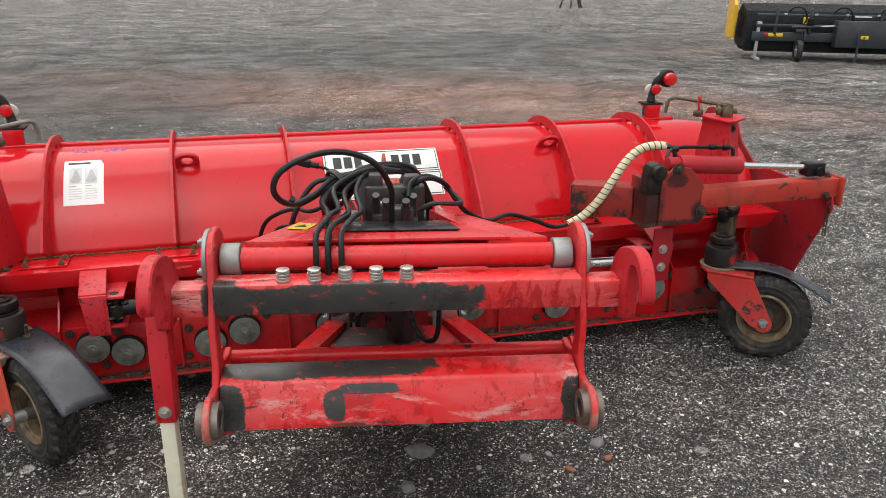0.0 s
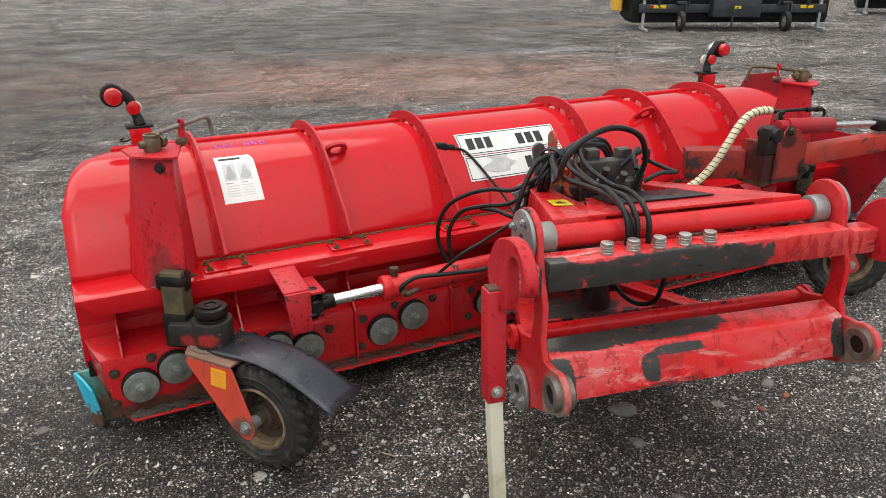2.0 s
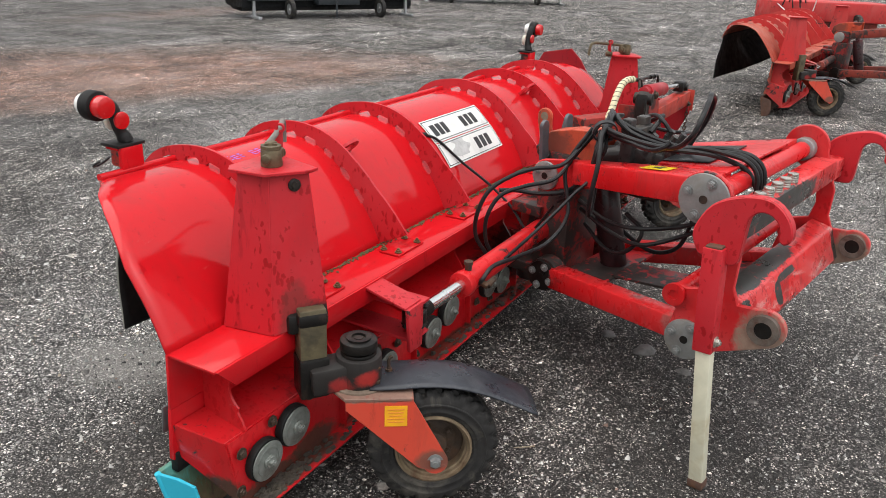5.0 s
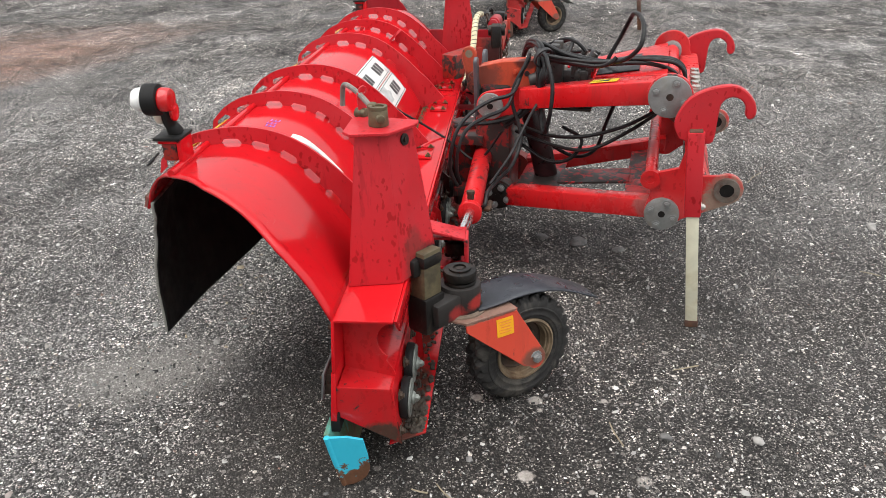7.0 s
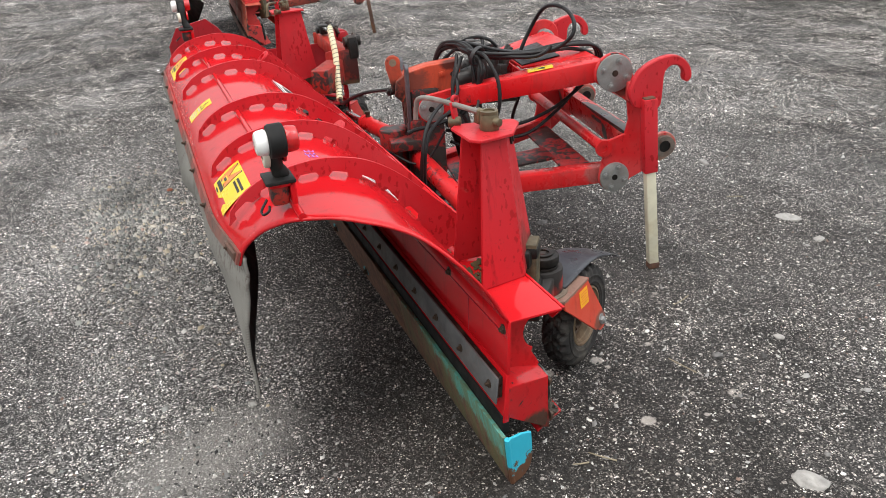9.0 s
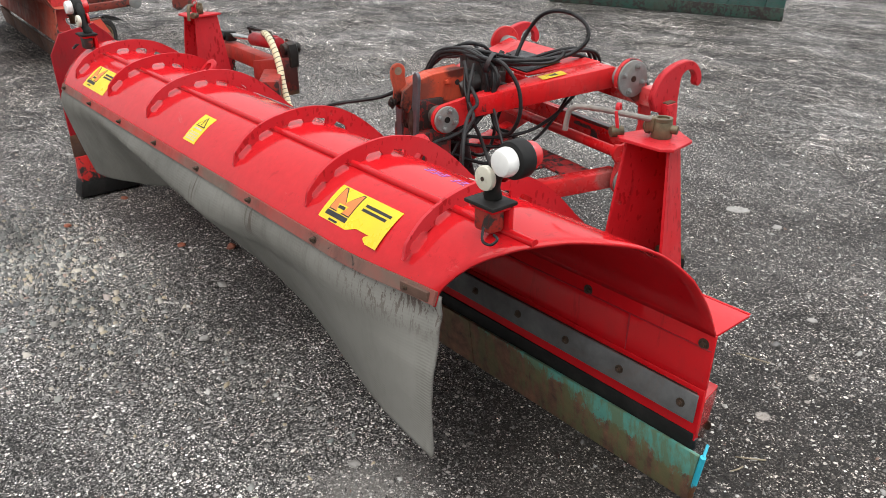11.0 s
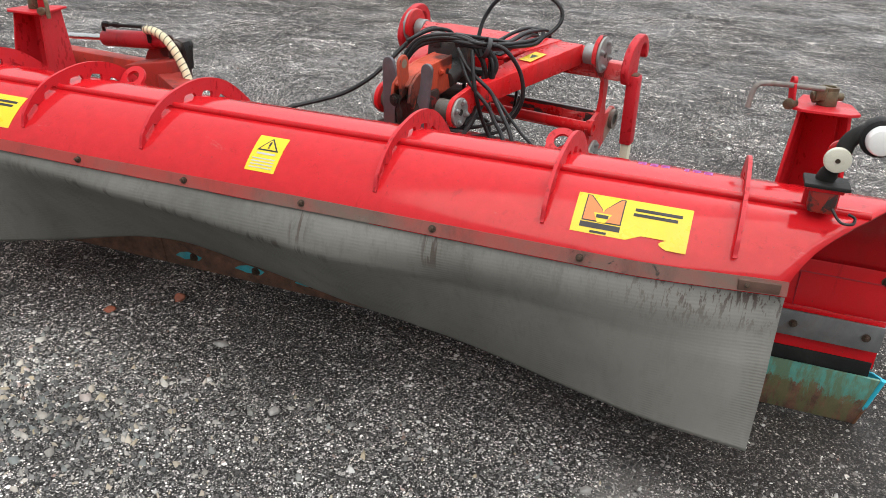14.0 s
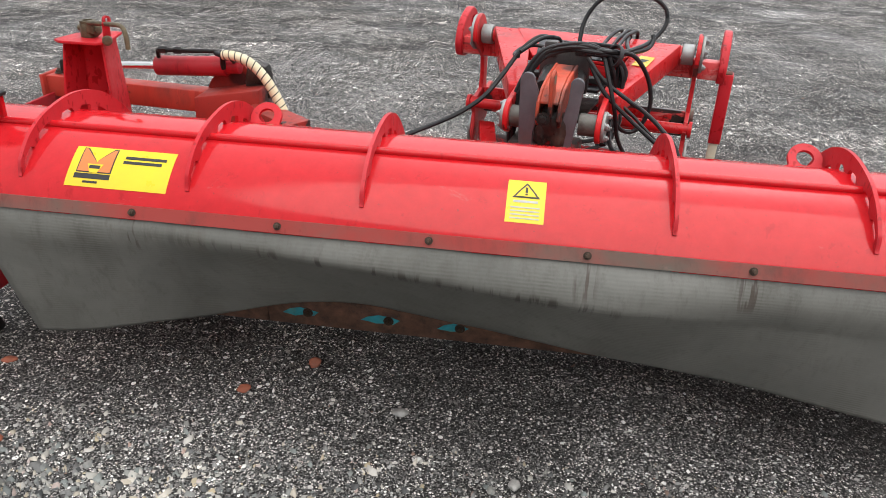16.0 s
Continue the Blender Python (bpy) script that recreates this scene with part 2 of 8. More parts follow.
    c = mix(n, l, wet, c, (0.060, 0.034, 0.026))
    # brown runs below the strip's bolts
    step = calc("SUBTRACT", calc("FRACT", calc("MULTIPLY_ADD", sep.outputs[0], 1 / .384, .62 / .384 + .5), 0.0), .5)
    close = ramp(n, l, calc("MULTIPLY", calc("ABSOLUTE", step, 0.0), 6.0), [(.22, 1.0), (.55, 0.0)])
    high = ramp(n, l, sep.outputs[2], [(.610, 0.0), (.635, .8), (.675, 1.0)])
    teeth = ramp(n, l, noise_tex(n, l, 75, 2, .5, coords(n, l, (1, .1, .10))), [(.50, 0.0), (.56, 1.0)])
    some = ramp(n, l, noise_tex(n, l, 1.9, 2, .5, coords(n, l, (1, .1, .1))), [(.49, 0.0), (.55, .8)])
    c = mix(n, l, calc("MULTIPLY", calc("MULTIPLY", close, high), calc("MULTIPLY", teeth, some)), c, (0.055, 0.036, 0.026))
    l.new(c, b.inputs["Base Color"])
    b.inputs["Roughness"].default_value = 0.55
    w = n.new("ShaderNodeTexWave")
    w.bands_direction = "Z"
    w.inputs["Scale"].default_value, w.inputs["Distortion"].default_value = 34, 1.5
    l.new(v, w.inputs["Vector"])
    k = bump(n, l, w.outputs["Fac"], b, .08, .002)
    bump(n, l, noise_tex(n, l, 80, 4, .6, v), b, .15, .002, k)
    return m


red_soot = paint("sooty_orange_red_paint", (0.50, 0.070, 0.032), (0.42, 0.095, 0.05), wear=0.50, rough=0.45, faded=0.7, dirty=0.8,
                 blots=[((.56, 2.60, .885), (.05, .05, .03), GREASE_BLACK, .8), ((.60, 2.78, .82), (.035, .10, .05), (.10, .05, .04), .7), ((.645, 2.85, .76), (.05, .07, .06), GREASE_BLACK, .9), ((.57, 2.72, .75), (.05, .12, .025), GREASE_BLACK, .8)])
mud = plain("dried_dark_mud", (0.052, 0.042, 0.032), 0.5, 0.9, scale=50, relief=0.8, stain=(0.09, 0.075, 0.05), stains=0.5)
rubber_grey = make_flap_rubber()
rubber_black = plain("black_rubber", (0.009, 0.009, 0.009), 0.4, 0.6, scale=9, relief=0.25, stain=(0.045, 0.042, 0.038), stains=0.4, gloss=0.28)
hose_black = plain("black_hose_rubber", (0.012, 0.012, 0.013), 0.4, 0.36, scale=16, relief=0.1, stain=(0.05, 0.05, 0.05), stains=0.35, gloss=0.28)
tyre_mat = plain("worn_tyre_rubber", (0.027, 0.026, 0.025), 0.4, 0.72, scale=22, relief=0.35, stain=(0.12, 0.108, 0.09), stains=0.65, gloss=0.28)
rim_mat = plain("rusty_wheel_rim", (0.27, 0.20, 0.125), 0.6, 0.65, 0.2, scale=12, relief=0.3, stain=(0.10, 0.04, 0.015), stains=0.75)
steel_grey = plain("weathered_grey_steel", (0.31, 0.325, 0.32), 0.32, 0.48, 0.55, scale=11, relief=0.15, stain=(0.20, 0.15, 0.09), stains=0.5)
zinc = plain("zinc_plated_steel", (0.58, 0.57, 0.52), 0.2, 0.34, 0.85, scale=20, relief=0.08, stain=(0.3, 0.26, 0.2), stains=0.3)
chrome = plain("chromed_rod", (0.75, 0.75, 0.74), 0.08, 0.16, 1.0, scale=20, relief=0.02)
grease = plain("greasy_black_steel", (0.012, 0.011, 0.010), 0.5, 0.38, 0.1, scale=13, relief=0.5, stain=(0.09, 0.06, 0.045), stains=0.6, gloss=0.28)
bolt_mat = plain("rusty_bolt", (0.075, 0.05, 0.035), 0.5, 0.6, 0.4, scale=30, relief=0.3, stain=(0.15, 0.06, 0.02), stains=0.6)
wear_steel = plain("bare_wear_steel", (0.135, 0.138, 0.140), 0.4, 0.55, 0.25, scale=9, relief=0.2, stain=(0.14, 0.07, 0.04), stains=0.4)
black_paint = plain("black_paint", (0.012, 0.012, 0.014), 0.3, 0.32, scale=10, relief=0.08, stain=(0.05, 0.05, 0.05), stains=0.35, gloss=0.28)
guard_mat = plain("dark_grey_plastic_guard", (0.028, 0.031, 0.039), 0.45, 0.32, scale=9, relief=0.45, stain=(0.10, 0.105, 0.115), stains=0.45, gloss=0.4)
leg_paint = plain("yellowed_white_paint", (0.62, 0.60, 0.46), 0.16, 0.5, scale=7, relief=0.1, stain=(0.36, 0.27, 0.09), stains=0.75)
white_plastic = plain("white_plastic", (0.75, 0.75, 0.72), 0.08, 0.35, scale=10, relief=0.03)
cream_sleeve = plain("cream_spiral_hose_guard", (0.70, 0.64, 0.42), 0.12, 0.5, scale=14, relief=0.08, stain=(0.40, 0.34, 0.22), stains=0.4)
lens_red = plain("red_lens", (0.55, 0.01, 0.012), 0.1, 0.15, scale=30, relief=0.04, coat=0.6)
lens_white = plain("white_lens", (0.82, 0.82, 0.80), 0.05, 0.2, scale=30, relief=0.04, coat=0.5)
plate_white = plain("white_plate", (0.74, 0.74, 0.71), 0.08, 0.35, scale=6, relief=0.05, stain=(0.45, 0.45, 0.42), stains=0.45)
ink = plain("black_ink", (0.02, 0.02, 0.022), 0.3, 0.5, scale=20, relief=0.0)
ink_grey = plain("grey_ink", (0.44, 0.44, 0.44), 0.2, 0.5, scale=20, relief=0.0)
ink_pale = plain("pale_grey_ink", (0.60, 0.60, 0.60), 0.15, 0.5, scale=30, relief=0.0)
yellow_film = plain("yellow_sticker_film", (0.78, 0.56, 0.015), 0.1, 0.32, scale=8, relief=0.03, stain=(0.60, 0.42, 0.06), stains=0.3)
orange_ink = plain("orange_ink", (0.72, 0.20, 0.05), 0.15, 0.4, scale=14, relief=0.0)
amber_film = plain("amber_sticker_film", (0.80, 0.38, 0.01), 0.12, 0.4, scale=12, relief=0.03)
blue_crayon = plain("blue_crayon", (0.34, 0.10, 0.46), 0.3, 0.6, scale=60, relief=0.0)
yellow_paint = plain("yellow_machine_paint", (0.75, 0.42, 0.015), 0.12, 0.4, scale=6, relief=0.05, stain=(0.35, 0.2, 0.03), stains=0.25)
galvanised = plain("galvanised_steel", (0.45, 0.46, 0.47), 0.2, 0.45, 0.6, scale=18, relief=0.1)
moss = plain("mossy_dirt", (0.085, 0.070, 0.030), 0.5, 0.9, scale=40, relief=0.8, stain=(0.05, 0.075, 0.015), stains=0.7)
brown_rust = plain("brown_rust", (0.115, 0.062, 0.045), 0.4, 0.75, 0.1, scale=12, relief=0.4, stain=(0.20, 0.075, 0.02), stains=0.6)


def make_teal_edge():
    """Teal paint flaking off rusty steel, rustier towards ragged patches."""
    m, n, l, b = nodes_of("flaking_teal_paint_on_rust")
    v = coords(n, l)
    rust = mix(n, l, ramp(n, l, noise_tex(n, l, 20, 6, 0.7, v), [(0.3, 0.0), (0.7, 1.0)]), (0.055, 0.033, 0.027), (0.25, 0.12, 0.075))
    sep = n.new("ShaderNodeSeparateXYZ")
    l.new(v, sep.inputs[0])
    k = n.new("ShaderNodeMath")
    k.operation = "MULTIPLY_ADD"
    k.inputs[1].default_value, k.inputs[2].default_value = 2.7, -0.09
    l.new(sep.outputs[2], k.inputs[0])
    a = n.new("ShaderNodeMath")
    a.operation = "ADD"
    l.new(k.outputs[0], a.inputs[0])
    l.new(noise_tex(n, l, 13, 7, 0.78, coords(n, l, (1, 1, 0.45)), 0.6), a.inputs[1])
    teal = mix(n, l, noise_tex(n, l, 30, 4, 0.6, v), (0.05, 0.235, 0.20), (0.145, 0.37, 0.30))
    far = n.new("ShaderNodeMath")
    far.operation = "MULTIPLY_ADD"
    far.inputs[1].default_value, far.inputs[2].default_value = -0.42, -0.42
    l.new(sep.outputs[0], far.inputs[0])
    clip = n.new("ShaderNodeMath")
    clip.operation = "MAXIMUM"
    clip.inputs[1].default_value = -0.50
    l.new(far.outputs[0], clip.inputs[0])
    tot = n.new("ShaderNodeMath")
    tot.operation = "ADD"
    l.new(a.outputs[0], tot.inputs[0])
    l.new(clip.outputs[0], tot.inputs[1])
    c = mix(n, l, ramp(n, l, tot.outputs[0], [(0.655, 0.0), (0.71, 1.0)]), rust, teal)
    # yellow-green scale towards the free end
    span = n.new("ShaderNodeMath")
    span.operation = "MULTIPLY_ADD"
    span.inputs[1].default_value, span.inputs[2].default_value = 0.4, 0.5
    l.new(sep.outputs[0], span.inputs[0])
    scale_f = n.new("ShaderNodeMath")
    scale_f.operation = "MULTIPLY"
    l.new(ramp(n, l, span.outputs[0], [(0.34, 1.0), (0.58, 0.05)]), scale_f.inputs[0])
    l.new(ramp(n, l, noise_tex(n, l, 17, 6, .75, coords(n, l, (1, 1, 0.16))), [(0.47, 0.0), (0.56, 0.7)]), scale_f.inputs[1])
    c = mix(n, l, scale_f.outputs[0], c, (0.125, 0.145, 0.065))
    l.new(c, b.inputs["Base Color"])
    b.inputs["Roughness"].default_value = 0.6
    bump(n, l, noise_tex(n, l, 60, 5, 0.7, v), b, 0.5, 0.003)
    return m


teal_edge = make_teal_edge()


def make_cap_paint():
    """Bright cyan paint, worn ragged to brown rust at the grounded edge."""
    m, n, l, b = nodes_of("cyan_paint_over_rust")
    v = coords(n, l)
    sep = n.new("ShaderNodeSeparateXYZ")
    l.new(v, sep.inputs[0])
    k = n.new("ShaderNodeMath")
    k.operation = "MULTIPLY_ADD"
    k.inputs[1].default_value = 4.5
    l.new(sep.outputs[2], k.inputs[0])
    l.new(noise_tex(n, l, 26, 6, .7, v, .4), k.inputs[2])
    cy = mix(n, l, noise_tex(n, l, 14, 5, .65, v), (0.02, 0.42, 0.60), (0.05, 0.56, 0.72))
    rust = mix(n, l, noise_tex(n, l, 45, 5, .7, v), (0.05, 0.022, 0.014), (0.22, 0.10, 0.05))
    l.new(mix(n, l, ramp(n, l, k.outputs[0], [(.78, 0.0), (.83, 1.0)]), rust, cy), b.inputs["Base Color"])
    b.inputs["Roughness"].default_value = .5
    bump(n, l, noise_tex(n, l, 60, 4, .6, v), b, .3, .002)
    return m


cap_paint = make_cap_paint()


def dampness(n, l, v, full):
    """How far the yard's gravel has dried: dark wet tracts and dry ones, ragged between."""
    a = noise_tex(n, l, 0.9, 9, 0.72, v, 0.6)
    t = n.new("ShaderNodeMapping")
    t.inputs["Location"].default_value = (3.1, 7.7, 0)
    t.inputs["Rotation"].default_value = (0, 0, 0.5)
    t.inputs["Scale"].default_value = (0.55, 2.2, 1)
    l.new(v, t.inputs[0])
    tracks = noise_tex(n, l, 1.1, 8, 0.72, t.outputs[0], 0.4)
    both = mix(n, l, 0.45, a, tracks)
    return ramp(n, l, both, [(0.36, full * 0.38), (0.47, full * 0.80), (0.56, full * 1.10), (0.66, full * 1.70)])


def make_ground():
    """Wet dark gravel trodden into the ground: chips of three sizes bedded in fines, pale dusty patches, a reddish strip."""
    m, n, l, b = nodes_of("wet_dark_gravel")
    v = coords(n, l)

    def calc(op, p, q, r=0.0):
        x = n.new("ShaderNodeMath")
        x.operation = op
        for i, w in enumerate((p, q, r)):
            if isinstance(w, (int, float)):
                x.inputs[i].default_value = w
            else:
                l.new(w, x.inputs[i])
        return x.outputs[0]

    # outlines torn uneven
    wobble = n.new("ShaderNodeTexNoise")
    wobble.inputs["Scale"].default_value, wobble.inputs["Detail"].default_value, wobble.inputs["Roughness"].default_value = 70, 4, 0.7
    l.new(v, wobble.inputs["Vector"])
    shift = n.new("ShaderNodeVectorMath")
    shift.operation = "SUBTRACT"
    shift.inputs[1].default_value = (0.5, 0.5, 0.5)
    l.new(wobble.outputs["Color"], shift.inputs[0])
    torn = n.new("ShaderNodeVectorMath")
    torn.operation = "MULTIPLY_ADD"
    torn.inputs[1].default_value = (0.014, 0.014, 0.0)
    l.new(shift.outputs[0], torn.inputs[0])
    l.new(v, torn.inputs[2])

    def chips(scale):
        p = n.new("ShaderNodeTexVoronoi")
        p.inputs["Scale"].default_value = scale
        l.new(torn.outputs[0], p.inputs["Vector"])
        r = n.new("ShaderNodeSeparateColor")
        l.new(p.outputs["Color"], r.inputs[0])
        return p.outputs["Distance"], r.outputs[0], r.outputs[1]

    GREYS = [(0.0, (0.013, 0.0125, 0.012)), (0.45, (0.046, 0.044, 0.042)), (0.68, (0.105, 0.101, 0.096)), (0.84, (0.19, 0.184, 0.175)), (0.95, (0.34, 0.333, 0.32)), (1.0, (0.58, 0.57, 0.55))]
    LIGHT = [(0.0, (0.05, 0.05, 0.049)), (0.4, (0.13, 0.128, 0.124)), (0.75, (0.27, 0.266, 0.258)), (1.0, (0.66, 0.65, 0.63))]
    d_s, r_s, _ = chips(200)
    d_m, r_m, g_m = chips(98)
    d_l, r_l, g_l = chips(52)
    fine = noise_tex(n, l, 260, 4, 0.8, v)
    lump = noise_tex(n, l, 30, 8, 0.8, v, 0.3)

    def laid(greys):
        """Fines, then the three sizes of chips bedded in them."""
        c = mix(n, l, ramp(n, l, d_s, [(0.25, 1.0), (0.62, 0.0)]), tuple(k * .22 for k in greys[0][1]), ramp(n, l, r_s, greys))
        c = mix(n, l, 0.55, c, ramp(n, l, fine, [(0.34, 0.25), (0.66, 1.9)]), "MULTIPLY")
        for d, r, g, part_of in ((d_m, r_m, g_m, 0.42), (d_l, r_l, g_l, 0.86)):
            rim = calc("MULTIPLY", ramp(n, l, d, [(0.36, 1.0), (0.46, 0.0)]), ramp(n, l, g, [(part_of, 0.0), (part_of + 0.01, 1.0)]))
            dark = calc("MULTIPLY", ramp(n, l, d, [(0.46, 0.75), (0.62, 0.0)]), ramp(n, l, g, [(part_of, 0.0), (part_of + 0.01, 1.0)]))
            c = mix(n, l, dark, c, tuple(k * .25 for k in greys[0][1]))
            c = mix(n, l, rim, c, ramp(n, l, r, greys))
        return c

    tone = laid(GREYS)
    grit = mix(n, l, 1.0, laid(LIGHT), (0.98, 1.0, 1.035), "MULTIPLY")
    # hollows and rises of the fines
    c = mix(n, l, 1.0, tone, ramp(n, l, lump, [(0.38, 0.45), (0.5, 1.0), (0.64, 1.9)]), "MULTIPLY")
    # broad tracts of dust, damp streaks, small dry scabs
    cloud = noise_tex(n, l, 0.55, 8, 0.68, v, 0.5)
    c = mix(n, l, ramp(n, l, cloud, [(0.46, 0.0), (0.68, 0.6)]), c, grit)
    streak = noise_tex(n, l, 2.2, 8, 0.76, coords(n, l, (0.55, 1.3, 1)), 0.8)
    c = mix(n, l, 1.0, c, ramp(n, l, streak, [(0.36, 0.42), (0.5, 1.0), (0.66, 1.8)]), "MULTIPLY")
    scab = noise_tex(n, l, 6.5, 8, 0.85, v, 0.3)
    c = mix(n, l, 1.0, c, ramp(n, l, scab, [(0.40, 0.5), (0.5, 1.0), (0.62, 1.7)]), "MULTIPLY")
    clod = noise_tex(n, l, 13, 8, 0.85, coords(n, l, (0.8, 1.2, 1)), 0.2)
    c = mix(n, l, 1.0, c, ramp(n, l, clod, [(0.40, 0.50), (0.5, 1.0), (0.60, 1.75)]), "MULTIPLY")
    for scale, lo in ((1.6, 0.90), (3.4, 0.92), (8, 0.90), (16, 0.90)):
        big, pick, _ = chips(scale)
        spot = calc("MULTIPLY", ramp(n, l, pick, [(lo, 0.0), (lo + 0.01, 0.9)]), ramp(n, l, big, [(0.16, 1.0), (0.22, 0.0)] if scale > 5 else [(0.03, 1.0), (0.11, 0.0)]))
        c = mix(n, l, spot, c, mix(n, l, noise_tex(n, l, 40, 3, .6, v), (0.16, 0.155, 0.15), (0.46, 0.45, 0.43)))

    def masked(col, target, *blob_args, k=1.0):
        cx, cy, rx, ry, turn, soft, amp, nscale = blob_args
        mp = n.new("ShaderNodeMapping")
        mp.vector_type = "TEXTURE"
        mp.inputs["Location"].default_value = (cx, cy, 0)
        mp.inputs["Rotation"].default_value = (0, 0, radians(turn))
        mp.inputs["Scale"].default_value = (rx, ry, 1)
        l.new(v, mp.inputs[0])
        ln = n.new("ShaderNodeVectorMath")
        ln.operation = "LENGTH"
        l.new(mp.outputs[0], ln.inputs[0])
        far = calc("MULTIPLY_ADD", noise_tex(n, l, nscale, 8, 0.75, v), amp, ln.outputs["Value"])
        f = ramp(n, l, calc("MULTIPLY", far, 1 / 2.5), [(max(0, (1.0 + amp * 0.5 - soft) / 2.5), k), ((1.0 + amp * 0.5 + soft) / 2.5, 0.0)])
        return mix(n, l, f, col, target)

    redstone = mix(n, l, 1.0, laid([(0.0, (0.035, 0.030, 0.027)), (0.4, (0.165, 0.096, 0.074)), (0.75, (0.29, 0.165, 0.128)), (1.0, (0.52, 0.44, 0.39))]), ramp(n, l, scab, [(0.40, 0.6), (0.62, 1.5)]), "MULTIPLY")
    dust = mix(n, l, 0.42, grit, tone)
    # dark tone for damp tracts; near the plough it also paints shade in
    damp_and_shade = mix(n, l, 0.45, mix(n, l, 1.0, tone, 0.6, "MULTIPLY"), (0.034, 0.0315, 0.030))
    for target, k, blob in (
            (redstone, .92, (1.0, 10.6, 5.2, 1.9, -16, .35, .9, .7)), (redstone, .6, (9.5, 14.5, 2.6, .7, 0, .5, .9, .8)),
            (damp_and_shade, .6, (.2, 1.65, 2.3, 1.0, 8, .6, 1.2, 1.6)), (damp_and_shade, .75, (-3.4, 9.5, 4.6, 3.6, 10, .6, 1.2, .8)), (damp_and_shade, .6, (5.0, 15.5, 9.0, 3.4, 5, .6, 1.4, .7)),
            (dust, .35, (2.1, 4.9, 2.6, 1.4, 3, .5, 1.0, 1.6)), (grit, .95, (.9, 4.12, 2.1, .66, 2, .5, 1.2, 2.4)), (dust, .9, (.2, 3.80, 1.8, .55, -4, .5, 1.2, 2.0)), (dust, .6, (-1.3, 1.4, .9, .7, 30, .6, 1.2, 1.5)),
            # the dark blob below curl and flap puts their shade into the ground's colour
            (dust, .7, (.7, 3.52, 1.2, .30, 2, .6, 1.2, 2.5)), (grit, .85, (.25, 3.90, 1.4, .46, 0, .5, 1.2, 3.0)), (damp_and_shade, .7, (-.85, 3.28, .65, .36, 0, .5, 1.2, 2.0)), (damp_and_shade, .45, (-1.35, 3.05, .55, .7, 0, .5, 1.2, 2.0)),
            (dust, .7, (2.6, 1.2, 2.2, 1.5, 20, .6, 1.2, 1.3)), (dust, .7, (4.4, 7.3, .9, .5, 20, .6, 1.2, 1.3)), (dust, .5, (-2.6, -2.2, 1.6, 1.0, 0, .6, 1.2, 1.5)),
            (dust, .6, (.6, .6, 1.0, .35, 15, .6, 1.4, 2.0)), (dust, .4, (3.5, 7.0, 2.4, 1.2, 20, .7, 1.4, .9)), (redstone, .9, (3.6, 9.0, 3.8, 1.25, -25, .35, .9, .9))):
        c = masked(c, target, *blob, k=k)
    # a gamma deepens the dark tones and widens the gravel's contrast
    depth = n.new("ShaderNodeGamma")
    depth.inputs["Gamma"].default_value = 1.17
    l.new(c, depth.inputs["Color"])
    c = mix(n, l, 1.0, depth.outputs["Color"], dampness(n, l, v, 3.5), "MULTIPLY")
    pale = mix(n, l, 0.5, grit, (0.46, 0.46, 0.45))
    c = masked(c, pale, -0.54, 3.94, 0.17, 0.27, 25, 0.45, 1.2, 4.0, k=0.85)
    c = mix(n, l, 1.0, c, (1.05, 1.0, 0.955), "MULTIPLY")
    l.new(c, b.inputs["Base Color"])
    wet = noise_tex(n, l, 1.3, 5, 0.65, v)
    l.new(ramp(n, l, wet, [(0.35, 0.42), (0.62, 0.85)]), b.inputs["Roughness"])
    b.inputs["Specular IOR Level"].default_value = 0.35
    h = mix(n, l, 0.5, ramp(n, l, d_m, [(0.2, 1.0), (0.6, 0.0)]), ramp(n, l, d_s, [(0.2, 1.0), (0.6, 0.0)]))
    h = mix(n, l, 0.45, h, lump)
    bump(n, l, h, b, 1.0, 0.014)
    return m

# ---------------------------------------------------------------- helpers
UP = Vector((0, 0, 1))


def lerp(a, b, f):
    return a + (b - a) * f


def table(x, pairs):
    """Value at x of a line through (x, value) pairs."""
    if x <= pairs[0][0]:
        return pairs[0][1]
    for (x0, v0), (x1, v1) in zip(pairs[:-1], pairs[1:]):
        if x <= x1:
            f = (x - x0) / (x1 - x0)
            return lerp(v0, v1, f)
    return pairs[-1][1]


def smooth_line(points, n=6):
    """Catmull-Rom through the points."""
    p = [Vector(q) for q in points]
    p = [2 * p[0] - p[1]] + p + [2 * p[-1] - p[-2]]
    out = []
    for i in range(1, len(p) - 2):
        a, b, c, d = p[i - 1:i + 3]
        for k in range(n):
            t = k / n
            out.append(0.5 * ((2 * b) + (c - a) * t + (2 * a - 5 * b + 4 * c - d) * t * t + (3 * b - a - 3 * c + d) * t ** 3))
    out.append(p[-2])
    return out


def add_mesh(bm, verts, faces):
    vs = [bm.verts.new(v) for v in verts]
    for f in faces:
        try:
            bm.faces.new([vs[i] for i in f])
        except ValueError:
            pass
    return vs


def box(bm, c, s, m=None, bevel=0.004):
    """A box with centre c and size s, placed by m, with bevelled edges."""
    m = m or Matrix.Identity(4)
    b = bmesh.new()
    bmesh.ops.create_cube(b, size=1, matrix=Matrix.Translation(c) @ Matrix.Diagonal((*s, 1)))
    if bevel:
        bmesh.ops.bevel(b, geom=b.edges[:], offset=min(bevel, min(s) * 0.45), segments=2, affect="EDGES", profile=0.5)
    b.transform(m)
    return merge(bm, b)


def merge(bm, b):
    me = bpy.data.meshes.new("t")
    b.to_mesh(me)
    b.free()
    bm.from_mesh(me)
    bpy.data.meshes.remove(me)
    return bm


